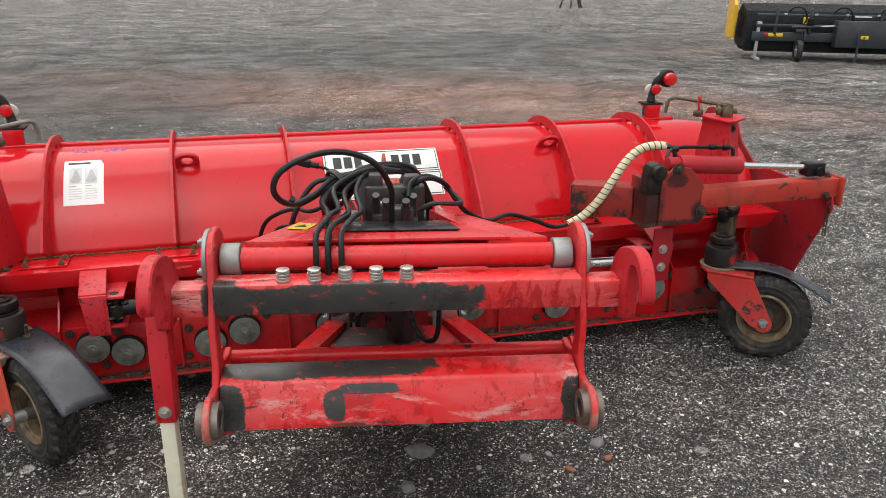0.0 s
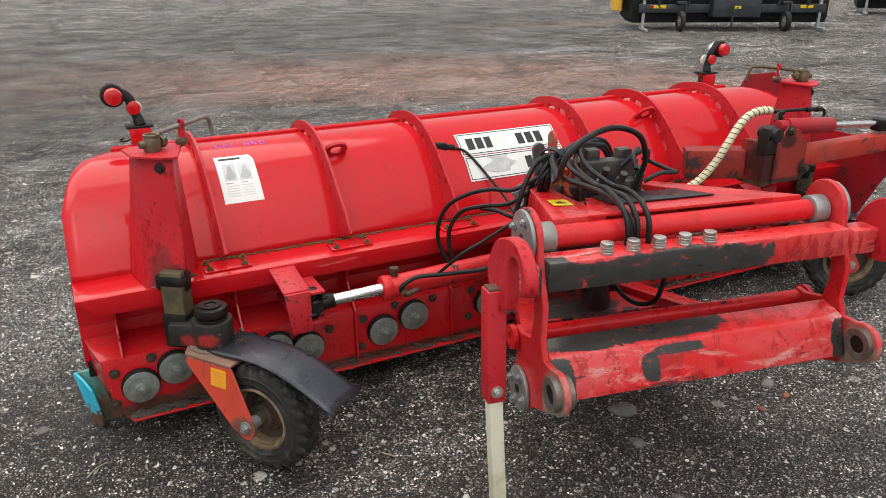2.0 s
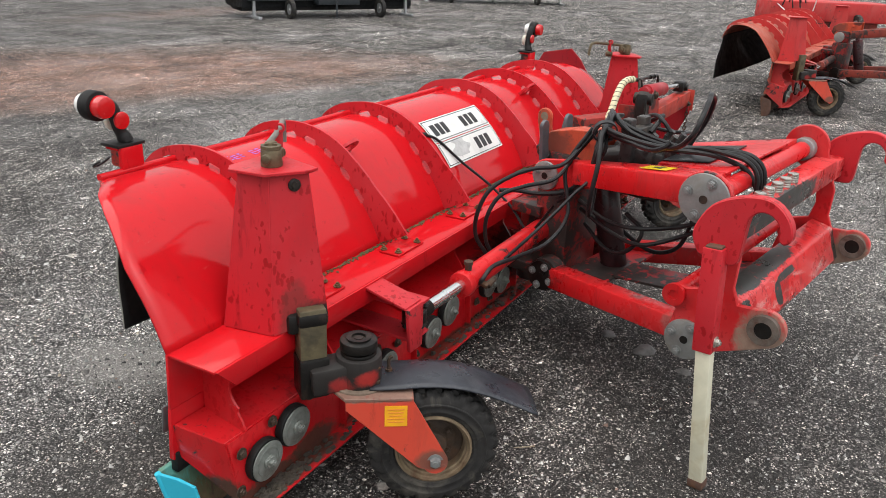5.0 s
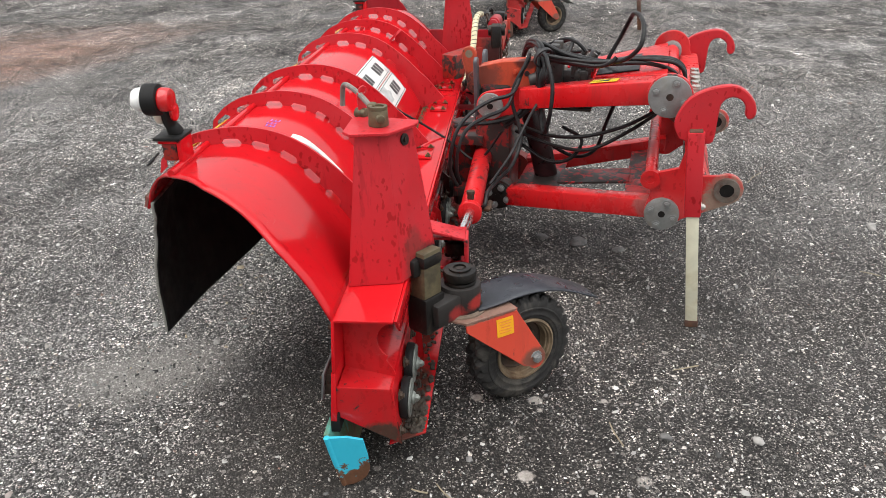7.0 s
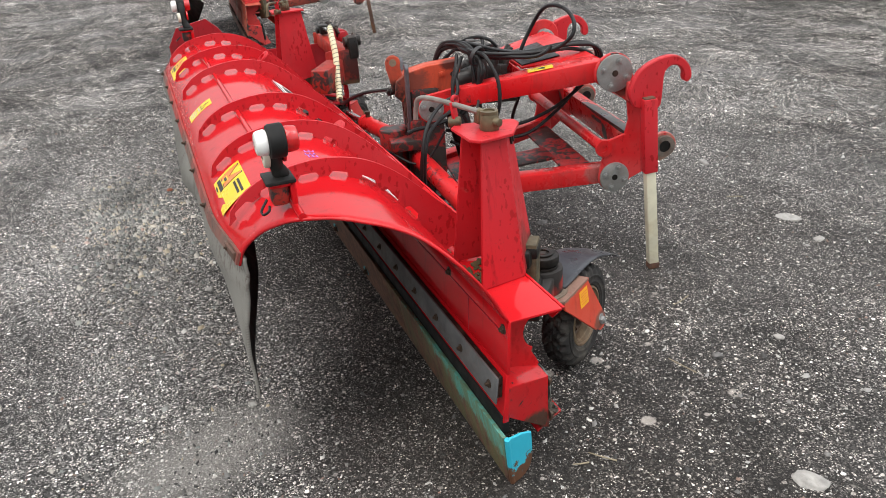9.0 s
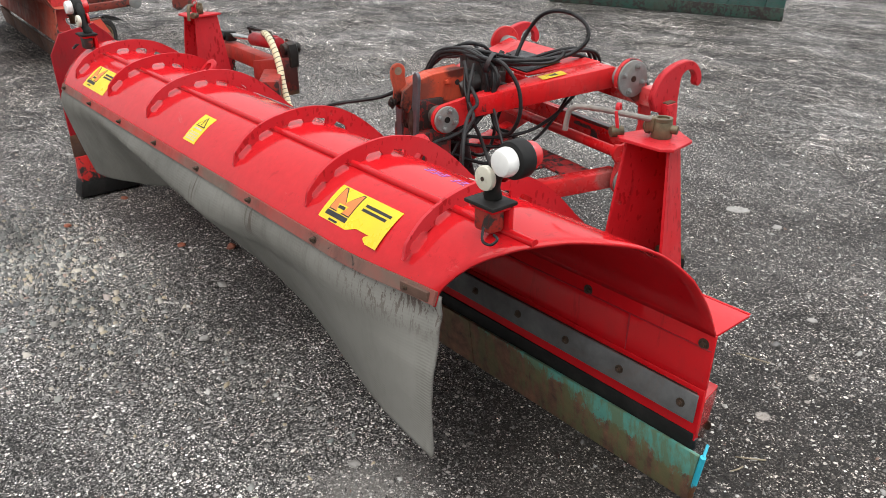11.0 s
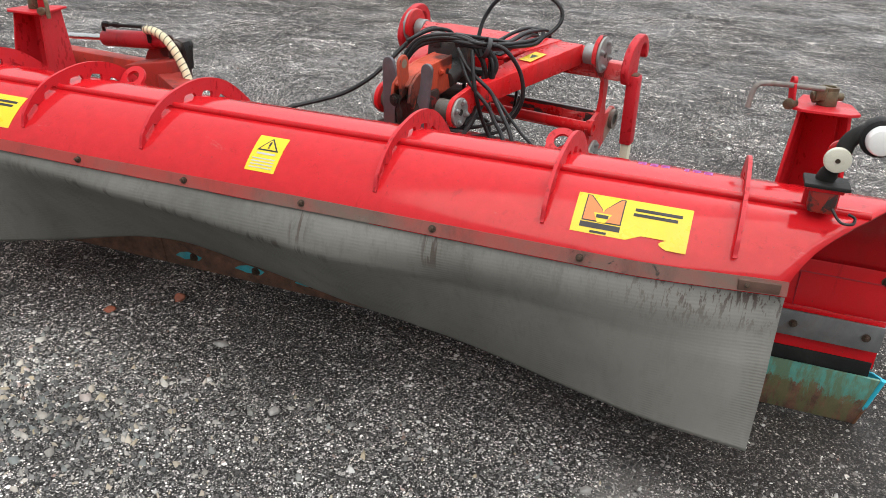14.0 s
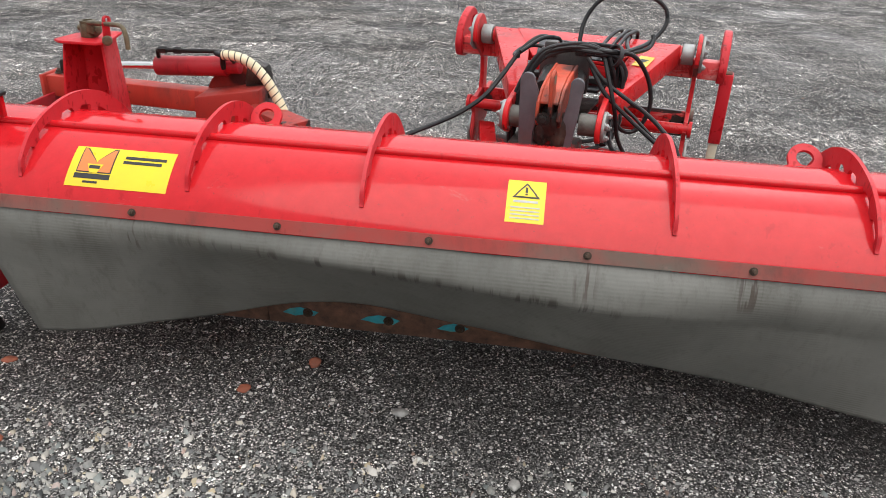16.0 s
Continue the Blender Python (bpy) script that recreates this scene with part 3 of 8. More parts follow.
def hexa(bm, p, bevel=0.004):
    """A solid from 8 corners: four below, four above, in the same order."""
    b = bmesh.new()
    add_mesh(b, p, [(3, 2, 1, 0), (4, 5, 6, 7), (0, 1, 5, 4), (1, 2, 6, 5), (2, 3, 7, 6), (3, 0, 4, 7)])
    bmesh.ops.recalc_face_normals(b, faces=b.faces[:])
    if bevel:
        bmesh.ops.bevel(b, geom=b.edges[:], offset=bevel, segments=2, affect="EDGES", profile=0.5)
    return merge(bm, b)


def beam(bm, a, b_, w, h, bevel=0.006, up=UP):
    """A bar of width w and height h from a to b_."""
    a, b_ = Vector(a), Vector(b_)
    d = (b_ - a).normalized()
    s = d.cross(up).normalized()
    u = s.cross(d)
    p = [q + s * i * w / 2 + u * j * h / 2 for j in (-1, 1) for q, i in ((a, -1), (a, 1), (b_, 1), (b_, -1))]
    return hexa(bm, p, bevel)


def cyl(bm, a, b_, r, r2=None, seg=24, bevel=0.0):
    a, b_ = Vector(a), Vector(b_)
    d = b_ - a
    m = Matrix.Translation((a + b_) / 2) @ d.to_track_quat("Z", "Y").to_matrix().to_4x4()
    b = bmesh.new()
    bmesh.ops.create_cone(b, cap_ends=True, segments=seg, radius1=r, radius2=r if r2 is None else r2, depth=d.length)
    if bevel:
        rim = [e for e in b.edges if abs(e.verts[0].co.z - e.verts[1].co.z) < 1e-6]
        bmesh.ops.bevel(b, geom=rim, offset=bevel, segments=2, affect="EDGES", profile=0.5)
    b.transform(m)
    return merge(bm, b)


def tube(bm, points, r, seg=10, n=6, wave=None):
    """A round tube along a smooth line."""
    line = smooth_line(points, n) if n > 1 else [Vector(p) for p in points]
    t0 = (line[1] - line[0]).normalized()
    side = t0.orthogonal().normalized()
    rings = []
    for i, p in enumerate(line):
        t = (line[min(i + 1, len(line) - 1)] - line[max(i - 1, 0)]).normalized()
        side = (side - t * side.dot(t)).normalized()
        o = t.cross(side)
        rr = r if wave is None else r * wave(i)
        rings.append([bm.verts.new(p + (side * math.cos(k * math.tau / seg) + o * math.sin(k * math.tau / seg)) * rr) for k in range(seg)])
    for ra, rb in zip(rings[:-1], rings[1:]):
        for k in range(seg):
            bm.faces.new((ra[k], ra[(k + 1) % seg], rb[(k + 1) % seg], rb[k]))
    bm.faces.new(rings[0][::-1])
    bm.faces.new(rings[-1])
    return bm


def prism(bm, pts, thick, m, bevel=0.002):
    """A plate: polygon pts in its own x, y plane, thick along z (centred), placed by m."""
    b = bmesh.new()
    n = len(pts)
    v = [b.verts.new((x, y, -thick / 2)) for x, y in pts] + [b.verts.new((x, y, thick / 2)) for x, y in pts]
    b.faces.new(v[:n][::-1])
    b.faces.new(v[n:])
    for i in range(n):
        b.faces.new((v[i], v[(i + 1) % n], v[n + (i + 1) % n], v[n + i]))
    bmesh.ops.recalc_face_normals(b, faces=b.faces[:])
    if bevel:
        rim = [e for e in b.edges if abs(e.verts[0].co.z - e.verts[1].co.z) < 1e-6]
        bmesh.ops.bevel(b, geom=rim, offset=bevel, segments=1, affect="EDGES")
    b.transform(m)
    return merge(bm, b)


def arc(cx, cy, r, a0, a1, n=10):
    return [(cx + r * math.cos(radians(lerp(a0, a1, i / n))), cy + r * math.sin(radians(lerp(a0, a1, i / n)))) for i in range(n + 1)]


def ring(bm, a, b_, r, ri, seg=28):
    """A washer or hollow cylinder from a to b_."""
    a, b_ = Vector(a), Vector(b_)
    d = (b_ - a).normalized()
    s = d.orthogonal().normalized()
    o = d.cross(s)
    rows = []
    for p, q in ((a, ri), (a, r), (b_, r), (b_, ri)):
        rows.append([bm.verts.new(p + (s * math.cos(k * math.tau / seg) + o * math.sin(k * math.tau / seg)) * q) for k in range(seg)])
    for i in range(4):
        ra, rb = rows[i], rows[(i + 1) % 4]
        for k in range(seg):
            bm.faces.new((ra[k], ra[(k + 1) % seg], rb[(k + 1) % seg], rb[k]))
    return bm


def hexbolt(bm, p, d, r=0.011, h=0.009, washer=True):
    p, d = Vector(p), Vector(d).normalized()
    if washer:
        cyl(bm, p, p + d * 0.003, r * 1.45, seg=14)
    cyl(bm, p + d * 0.002, p + d * (0.003 + h), r, seg=6, bevel=0.001)
    cyl(bm, p + d * (0.002 + h), p + d * (0.008 + h), r * 0.55, seg=8)
    return bm


def plane_m(o, x, y):
    """A pose whose own x and y run along the given ways."""
    x = Vector(x).normalized()
    y = Vector(y)
    y = (y - x * y.dot(x)).normalized()
    z = x.cross(y)
    return Matrix(((x.x, y.x, z.x, o[0]), (x.y, y.y, z.y, o[1]), (x.z, y.z, z.z, o[2]), (0, 0, 0, 1)))


def finish(bm, name, mat, sharp=35, flat=False):
    bmesh.ops.recalc_face_normals(bm, faces=bm.faces[:])
    me = bpy.data.meshes.new(name)
    bm.to_mesh(me)
    bm.free()
    for m in mat if isinstance(mat, (list, tuple)) else (mat,):
        me.materials.append(m)
    if not flat:
        me.polygons.foreach_set("use_smooth", [True] * len(me.polygons))
        me.set_sharp_from_angle(angle=radians(sharp))
    return me


BASE = {}


def thing(name, at, label, category, group="", kind=""):
    """A top-level thing: an Empty at its base."""
    ob = new(name)
    ob.empty_display_size = 0.1
    ob.location = at
    BASE[ob] = Matrix.Translation(at)
    return tagged(ob, label, category, group, kind)


def part(name, bm, mat, parent, label="", m=None, sharp=35, kind=""):
    """One mesh object under a thing or a part. Built in the world's coordinates, or in its own and placed by m."""
    me = bm if isinstance(bm, bpy.types.Mesh) else finish(bm, name, mat, sharp)
    ob = new(name, me)
    ob.parent = parent
    if parent in BASE:
        ob.matrix_parent_inverse = BASE[parent].inverted()
    elif parent in PLACED:
        ob.matrix_parent_inverse = PLACED[parent].inverted()
    if m is not None:
        ob.matrix_basis = m
        PLACED[ob] = m
    return tagged(ob, label, kind=kind)


PLACED = {}


def unit_bolt(r=0.011, h=0.009, mat=None):
    bm = bmesh.new()
    hexbolt(bm, (0, 0, 0), (0, 0, 1), r, h)
    return finish(bm, "bolt", mat or bolt_mat)


BOLT_MESH = {}


def bolts(parent, spots, r=0.011, h=0.009, mat=None, name="bolt"):
    """Bolts, each an object of its own on one mesh: spots are (point, outward way)."""
    key = (r, h, mat)
    if key not in BOLT_MESH:
        BOLT_MESH[key] = unit_bolt(r, h, mat)
    for p, d in spots:
        m = Matrix.Translation(p) @ Vector(d).to_track_quat("Z", "Y").to_matrix().to_4x4()
        part(name, BOLT_MESH[key], None, parent, m=m)

# ---------------------------------------------------------------- ground
def make_ground_sheet():
    """One sheet to the horizon, finer near the machine, slightly uneven."""
    bm = bmesh.new()
    xs = [-900, -300, -100, -40, -20] + [-12 + i * 0.4 for i in range(76)] + [26, 40, 80, 200, 900]
    ys = [-900, -300, -100, -40, -20] + [-10 + i * 0.4 for i in range(76)] + [26, 40, 80, 200, 900]
    grid = []
    for y in ys:
        row = []
        for x in xs:
            far = max(abs(x - 0.7), abs(y - 3)) / 20
            z = 0.005 * noise.noise(Vector((x * 0.8, y * 0.8, 0))) * min(1, max(0.0, far * 6 - 0.6))
            row.append(bm.verts.new((x, y, z)))
        grid.append(row)
    for j in range(len(ys) - 1):
        for i in range(len(xs) - 1):
            bm.faces.new((grid[j][i], grid[j][i + 1], grid[j + 1][i + 1], grid[j + 1][i]))
    ob = new("ground", finish(bm, "ground", make_ground()))
    return tagged(ob, "wet dark gravel yard with pale and reddish patches", "ground", kind="structure")


make_ground_sheet()

# ---------------------------------------------------------------- snow plough
MID = 0.715          # the blade's middle
plow = thing("snow_plough", (MID, 2.95, 0.0), "red steel snow plough with castor wheels, parked on wet gravel", "snow plough")

PROFILE = [(3.786, .702), (3.772, .737), (3.748, .770), (3.712, .803), (3.665, .835), (3.60, .861), (3.50, .871), (3.42, .861), (3.345, .831),
           (3.28, .777), (3.22, .709), (3.165, .632), (3.12, .545)]
END = [(3.12, -1.072), (3.25, -1.064), (3.32, -1.035), (3.38, -1.008), (3.455, -.966), (3.52, -.906), (3.585, -.862), (3.65, -.812), (3.71, -.757), (3.776, -.706)]


def mirror(x):
    return 2 * MID - x


def roll_in(x):
    """How far the lip has rolled in towards its free end, 0 to 1."""
    k = min(1, max(0, (-.32 - x) / .38))
    return k * k * (2 - k)


def lip(x, y, z):
    """A point of the curl, with the roll of its free end."""
    k = roll_in(x) * min(1, max(0, (y - 3.60) / .18))
    return x, y - .037 * k, z + .003 * k


def moldboard():
    bm = bmesh.new()
    line = smooth_line([(0, y, z) for y, z in PROFILE], 4)
    nx = 90
    rows = []
    for p in line:
        x0 = table(p.y, END)
        x1 = mirror(x0)
        rows.append([bm.verts.new(lip(lerp(x0, x1, i / nx), p.y, p.z)) for i in range(nx + 1)])
    for ra, rb in zip(rows[:-1], rows[1:]):
        for i in range(nx):
            bm.faces.new((ra[i], ra[i + 1], rb[i + 1], rb[i]))
    # turn it outwards, and give it its thickness inwards
    ob = part("moldboard", bm, red_paint, plow)
    s = ob.modifiers.new("thickness", "SOLIDIFY")
    s.thickness, s.offset = 0.007, 0.0
    return ob


moldboard()


def lower_board():
    bm = bmesh.new()
    x0, x1 = -1.075, mirror(-1.075)
    # the sheet below the curl, its welded joint and the bolt-on beam
    hexa(bm, [(x0, 3.122, .385), (x1, 3.122, .385), (x1, 3.132, .385), (x0, 3.132, .385),
              (x0, 3.114, .546), (x1, 3.114, .546), (x1, 3.122, .546), (x0, 3.122, .546)], 0.001)
    hexa(bm, [(x0, 3.130, .225), (x1, 3.130, .225), (x1, 3.147, .225), (x0, 3.147, .225),
              (x0, 3.123, .383), (x1, 3.123, .383), (x1, 3.134, .383), (x0, 3.134, .383)], 0.001)
    return part("lower_board", bm, red_paint, plow)


LOWER_BOARD = lower_board()


PATCH = plain("worn_cyan_green_paint", (0.055, 0.40, 0.47), 0.35, 0.5, scale=24, relief=0.2, stain=(0.16, 0.28, 0.21), stains=0.9)


def edge_parts():
    x0, x1 = -1.073, mirror(-1.073)
    bm = bmesh.new()
    hexa(bm, [(x0, 3.163, .295), (x1, 3.163, .295), (x1, 3.169, .295), (x0, 3.169, .295),
              (x0, 3.154, .378), (x1, 3.154, .378), (x1, 3.161, .378), (x0, 3.161, .378)], 0.002)
    strip = part("clamp_strip", bm, wear_steel, plow, "grey steel clamp strip with dark bolts")
    bolts(strip, [((-1.028 + i * 0.206, 3.165, .337), (0, 1, 0.08)) for i in range(17)], 0.009, 0.005)
    # black filler added in the strip's hollow, standing in for its shade
    bm = bmesh.new()
    hexa(bm, [(x0 + .015, 3.138, .303), (x1 - .015, 3.138, .303), (x1 - .015, 3.1625, .303), (x0 + .015, 3.1625, .303),
              (x0 + .015, 3.136, .370), (x1 - .015, 3.136, .370), (x1 - .015, 3.1545, .370), (x0 + .015, 3.1545, .370)], 0.002)
    part("packing", bm, grease, strip)
    bolts(LOWER_BOARD, [((-1.045 + i * 0.391, 3.1225, .512), (0, 1, 0)) for i in range(10)], 0.011, 0.006)
    for k, (p, q) in enumerate((((-1.07, 3.1245, .500), (mirror(-1.07), 3.1245, .500)), ((-.81, 3.1265, .498), (-.81, 3.130, .385)), ((.3, 3.1265, .498), (.3, 3.130, .385)), ((1.4, 3.1265, .498), (1.4, 3.130, .385)))):
        bm = bmesh.new()
        cyl(bm, p, q, .0028, seg=8)
        part("weld_seam", bm, red_dark, LOWER_BOARD)
    # taller than the rubber: its top blackens shaded, dirty red board
    bm = bmesh.new()
    box(bm, (MID, 3.137, .215), (3.57, 0.026, 0.062), bevel=.003)
    part("rubber_strip", bm, rubber_black, plow, "black rubber damper strip, black also over the shaded board above")
    lengths = []
    for xa, xb, da, db in ((-1.104, -.170, .03, 0), (-.166, 1.598, 0, 0), (1.602, mirror(-1.104), 0, -.03)):
        bm = bmesh.new()
        hexa(bm, [(xa + da, 3.117, .006), (xb + db, 3.117, .006), (xb + db, 3.135, .006), (xa + da, 3.135, .006),
                  (xa, 3.151, .198), (xb, 3.151, .198), (xb, 3.165, .200), (xa, 3.165, .200)], 0.002)
        lengths.append(part("cutting_edge", bm, teal_edge, plow, "rusty cutting edge with flaking teal paint"))
    edge = lengths[1]
    # its ends are bent back and rounded off below
    corner, along = Vector((-1.113, 3.152, .200)), Vector((.037, -.092, 0))
    m = plane_m((0, 0, 0), along, (-.036, .028, .2))
    m.translation = corner - m.to_3x3() @ Vector((0, .2, 0))
    for k in range(2):
        bm = bmesh.new()
        prism(bm, [(0, .2), (.055, .188), (.100, .166), (.112, .10), (.116, .05), (.108, .022), (.090, .006), (.066, -.001), (.036, 0)], .009, m, .002)
        tube(bm, [corner + Vector((0, .002, -.002)), corner + Vector((.018, -.012, -.10)), corner + Vector((.036, -.028, -.195))], .0085, 10, 3)
        if k:
            bm.transform(Matrix.Translation((2 * MID, 0, 0)) @ Matrix.Diagonal((-1, 1, 1, 1)))
        part("end_cap", bm, teal_edge if k else cap_paint, lengths[2 * k], "rusty teal end cap" if k else "bright cyan end cap, rusty below")
    rnd = random.Random(9)
    for x, w in ((1.468, .062), (1.17, .066), (.905, .05), (.36, .04)):
        # a ragged patch of old paint, tapering off sideways
        bm = bmesh.new()
        m = plane_m((x, 3.1468, .068), (1, 0, 0), (0, .030, .194))
        rim = [(w * 1.2, -.010), (w * .8, .008), (w * .2, .020), (-w * .5, .016), (-w, .004), (-w * .6, -.014), (-w * .1, -.012), (w * .4, -.020), (w * .8, -.014)]
        prism(bm, [(p + rnd.uniform(-.006, .006), q + rnd.uniform(-.003, .003)) for p, q in rim], .0016, m, 0)
        part("paint_patch", bm, PATCH, edge, "patch of teal paint left on rust")
        bolts(edge, [((x - w * .35, 3.1475, .068), (0, 1, -.15))], .013)
    return edge


edge_parts()


def shelf():
    bm = bmesh.new()
    x0, x1 = -1.072, mirror(-1.072)
    hexa(bm, [(x0, 2.958, .540), (x1, 2.958, .540), (x1, 3.118, .540), (x0, 3.118, .540),
              (x0, 2.958, .548), (x1, 2.958, .548), (x1, 3.118, .548), (x0, 3.118, .548)], 0.002)
    ob = part("shelf", bm, red_paint, plow)
    bm = bmesh.new()
    hexa(bm, [(x0 + .06, 2.948, .485), (x1 - .06, 2.948, .485), (x1 - .06, 2.957, .485), (x0 + .06, 2.957, .485),
              (x0, 2.948, .549), (x1, 2.948, .549), (x1, 2.957, .549), (x0, 2.957, .549)], 0.002)
    part("shelf_lip", bm, red_paint, ob)
    bm = bmesh.new()
    for i in range(1300):
        x = random.uniform(-0.64, 2.08)
        y = 3.114 - abs(random.gauss(0, 0.011))
        r = random.uniform(0.0016, 0.0045)
        bmesh.ops.create_icosphere(bm, subdivisions=1, radius=r, matrix=Matrix.Translation((x, y, 0.549 + r * 0.2)) @ Matrix.Diagonal((1.6, 1, 0.6, 1)))
    part("moss_line", bm, moss, ob, "mossy dirt gathered along the joint", kind="stuff")


shelf()


def base_box():
    """The lower frame: ledge, sloping plate that carries the buffers, bottom flange."""
    x0, x1 = -1.06, mirror(-1.06)
    bm = bmesh.new()
    hexa(bm, [(x0 + .028, 2.985, .298), (x1 - .028, 2.985, .298), (x1 + .008, 3.122, .330), (x0 - .008, 3.122, .330),
              (x0 + .028, 2.985, .308), (x1 - .028, 2.985, .308), (x1 + .008, 3.122, .338), (x0 - .008, 3.122, .338)], 0.002)
    part("ledge", bm, red_muddy, plow)
    bm = bmesh.new()
    hexa(bm, [(x0 + .062, 2.966, .098), (x1 - .062, 2.966, .098), (x1 - .062, 2.976, .098), (x0 + .062, 2.976, .098),
              (x0 + .032, 2.978, .306), (x1 - .032, 2.978, .306), (x1 - .032, 2.987, .306), (x0 + .032, 2.987, .306)], 0.001)
    plate = part("buffer_plate", bm, red_muddy, plow)
    bm = bmesh.new()
    hexa(bm, [(x0 + .10, 2.896, .104), (x1 - .10, 2.896, .104), (x1 - .06, 3.0, .088), (x0 + .06, 3.0, .088),
              (x0 + .10, 2.896, .112), (x1 - .10, 2.896, .112), (x1 - .06, 3.0, .096), (x0 + .06, 3.0, .096)], 0.002)
    part("bottom_flange", bm, red_muddy, plate)
    # closing plates at both ends
    for x, sg in ((x0 - .012, 1), (x1 + .012, -1)):
        bm = bmesh.new()
        m = plane_m((x, 0, 0), (0, 1, 0), (0, 0, 1))
        q = [(.000 * sg, 3.130, .336), (.040 * sg, 2.985, .306), (.070 * sg, 2.962, .096), (.010 * sg, 3.142, .240)]
        hull = [bm.verts.new((x + a + sg * t, b, c)) for t in (0, .008) for a, b, c in q]
        k = len(q)
        bm.faces.new(hull[:k])
        bm.faces.new(hull[k:][::-1])
        for i in range(k):
            bm.faces.new((hull[i], hull[(i + 1) % k], hull[k + (i + 1) % k], hull[k + i]))
        part("end_plate", bm, red_muddy, plow)
        bm = bmesh.new()
        pts = [(3.120, .335), (3.118, .54), (2.965, .54), (2.966, .515), (2.975, .49)] + arc(2.965, .425, .060, 75, -60, 8) + [(3.0, .36), (2.985, .335), (2.975, .312), (2.985, .306)]
        inset = 0.11 if x < MID else -0.11
        prism(bm, pts, 0.008, plane_m((x + inset, 0, 0), (0, 1, 0), (0, 0, 1)), 0.001)
        part("end_gusset", bm, red_muddy, plow)
    for x in (-.56, -.14, .27, .71, 1.16, 1.57, 1.99):
        bm = bmesh.new()
        m = plane_m((x, 0, 0), (0, 1, 0), (0, 0, 1))
        prism(bm, [(3.12, .335), (3.118, .54), (2.962, .54), (2.975, .50), (3.03, .46), (3.03, .40), (2.99, .345), (2.955, .31), (2.945, .11), (2.972, .10), (2.99, .31)], 0.008, m, 0.001)
        part("gusset", bm, red_muddy, plow)
    # rubber buffers with their washers
    bm = bmesh.new()
    cyl(bm, (0, 0.012, 0), (0, -0.012, 0), 0.0625, seg=32, bevel=0.004)
    pad = finish(bm, "buffer", rubber_black)
    bm = bmesh.new()
    cyl(bm, (0, -0.012, 0), (0, -0.018, 0), 0.0585, seg=32, bevel=0.003)
    ring(bm, (0, -0.018, 0), (0, -0.0195, 0), 0.044, 0.038, 32)
    cyl(bm, (0, -0.018, 0), (0, -0.026, 0), 0.020, seg=20, bevel=0.002)
    hexbolt(bm, (0, -0.026, 0), (0, -1, 0), 0.012)
    disc = finish(bm, "washer", DISC)
    for x, z in BUFFERS:
        m = pose(x, 2.958, z, 2)
        ob = part("buffer", pad, None, plow, "round rubber buffer with a steel disc", m=m)
        part("washer", disc, None, ob, m=m)
    bm = bmesh.new()
    hexbolt(bm, (0, 0, 0), (0, -1, 0), 0.012, 0.007)
    bolt = finish(bm, "bolt", bolt_mat)
    for x, z in BUFFERS:
        for dx, dz in ((-.085, -.055), (.088, .05), (-.075, .06)):
            part("bolt", bolt, None, plate, m=pose(x + dx, 2.965, min(.295, max(.12, z + dz))))


DISC = plain("dull_dark_steel", (0.27, 0.29, 0.265), 0.35, 0.5, 0.4, scale=16, relief=0.2, stain=(0.08, 0.05, 0.03), stains=0.6)
def mud_clods():
    """Dried mud caught along the bottom flange and round the buffers."""
    rnd = random.Random(21)
    bm = bmesh.new()
    for i in range(420):
        x = max(-.955, rnd.uniform(-.95, 2.36) if i % 3 else rnd.gauss(-.88, .06))
        y = rnd.uniform(2.905, 2.962)
        r = rnd.uniform(.003, .011)
        q = bmesh.ops.create_icosphere(bm, subdivisions=1, radius=r, matrix=Matrix.Translation((x, y, .112 - (y - 2.896) * .15 + r * .3)) @ Matrix.Diagonal((1.5, 1, .6, 1)))
        for v in q["verts"]:
            v.co += Vector((rnd.uniform(-1, 1), rnd.uniform(-1, 1), rnd.uniform(-1, 1))) * r * .3
    part("caked_mud", bm, mud, plow, "dried dark mud on the bottom flange", kind="stuff")


mud_clods()
BUFFERS = [(-.92, .203), (-.799, .244), (-.451, .232), (-.332, .204), (-.032, .204), (.1, .24), (.438, .228), (.56, .2),
           (.90, .2), (1.03, .235), (1.423, .2), (1.54, .24), (1.765, .2), (1.89, .232), (2.23, .24), (2.35, .203)]
base_box()


# ---- ribs over the curl
def rib_lines():
    line = smooth_line([(0, y, z) for y, z in PROFILE], 5)
    inner, norm = [], []
    total = len(line)
    for i, p in enumerate(line):
        t = (line[min(i + 1, total - 1)] - line[max(i - 1, 0)]).normalized()
        nrm = Vector((0, -t.z, t.y))
        if nrm.z < 0 and p.z > 0.8:
            nrm = -nrm
        norm.append(nrm)
    # normals point outwards: up over the crest, forwards at the lip, backwards at the foot
    c = Vector((0, 3.46, 0.58))
    for p, nrm in zip(line, norm):
        if nrm.dot(p - c) < 0:
            nrm = -nrm
        inner.append((p, nrm))
    return inner


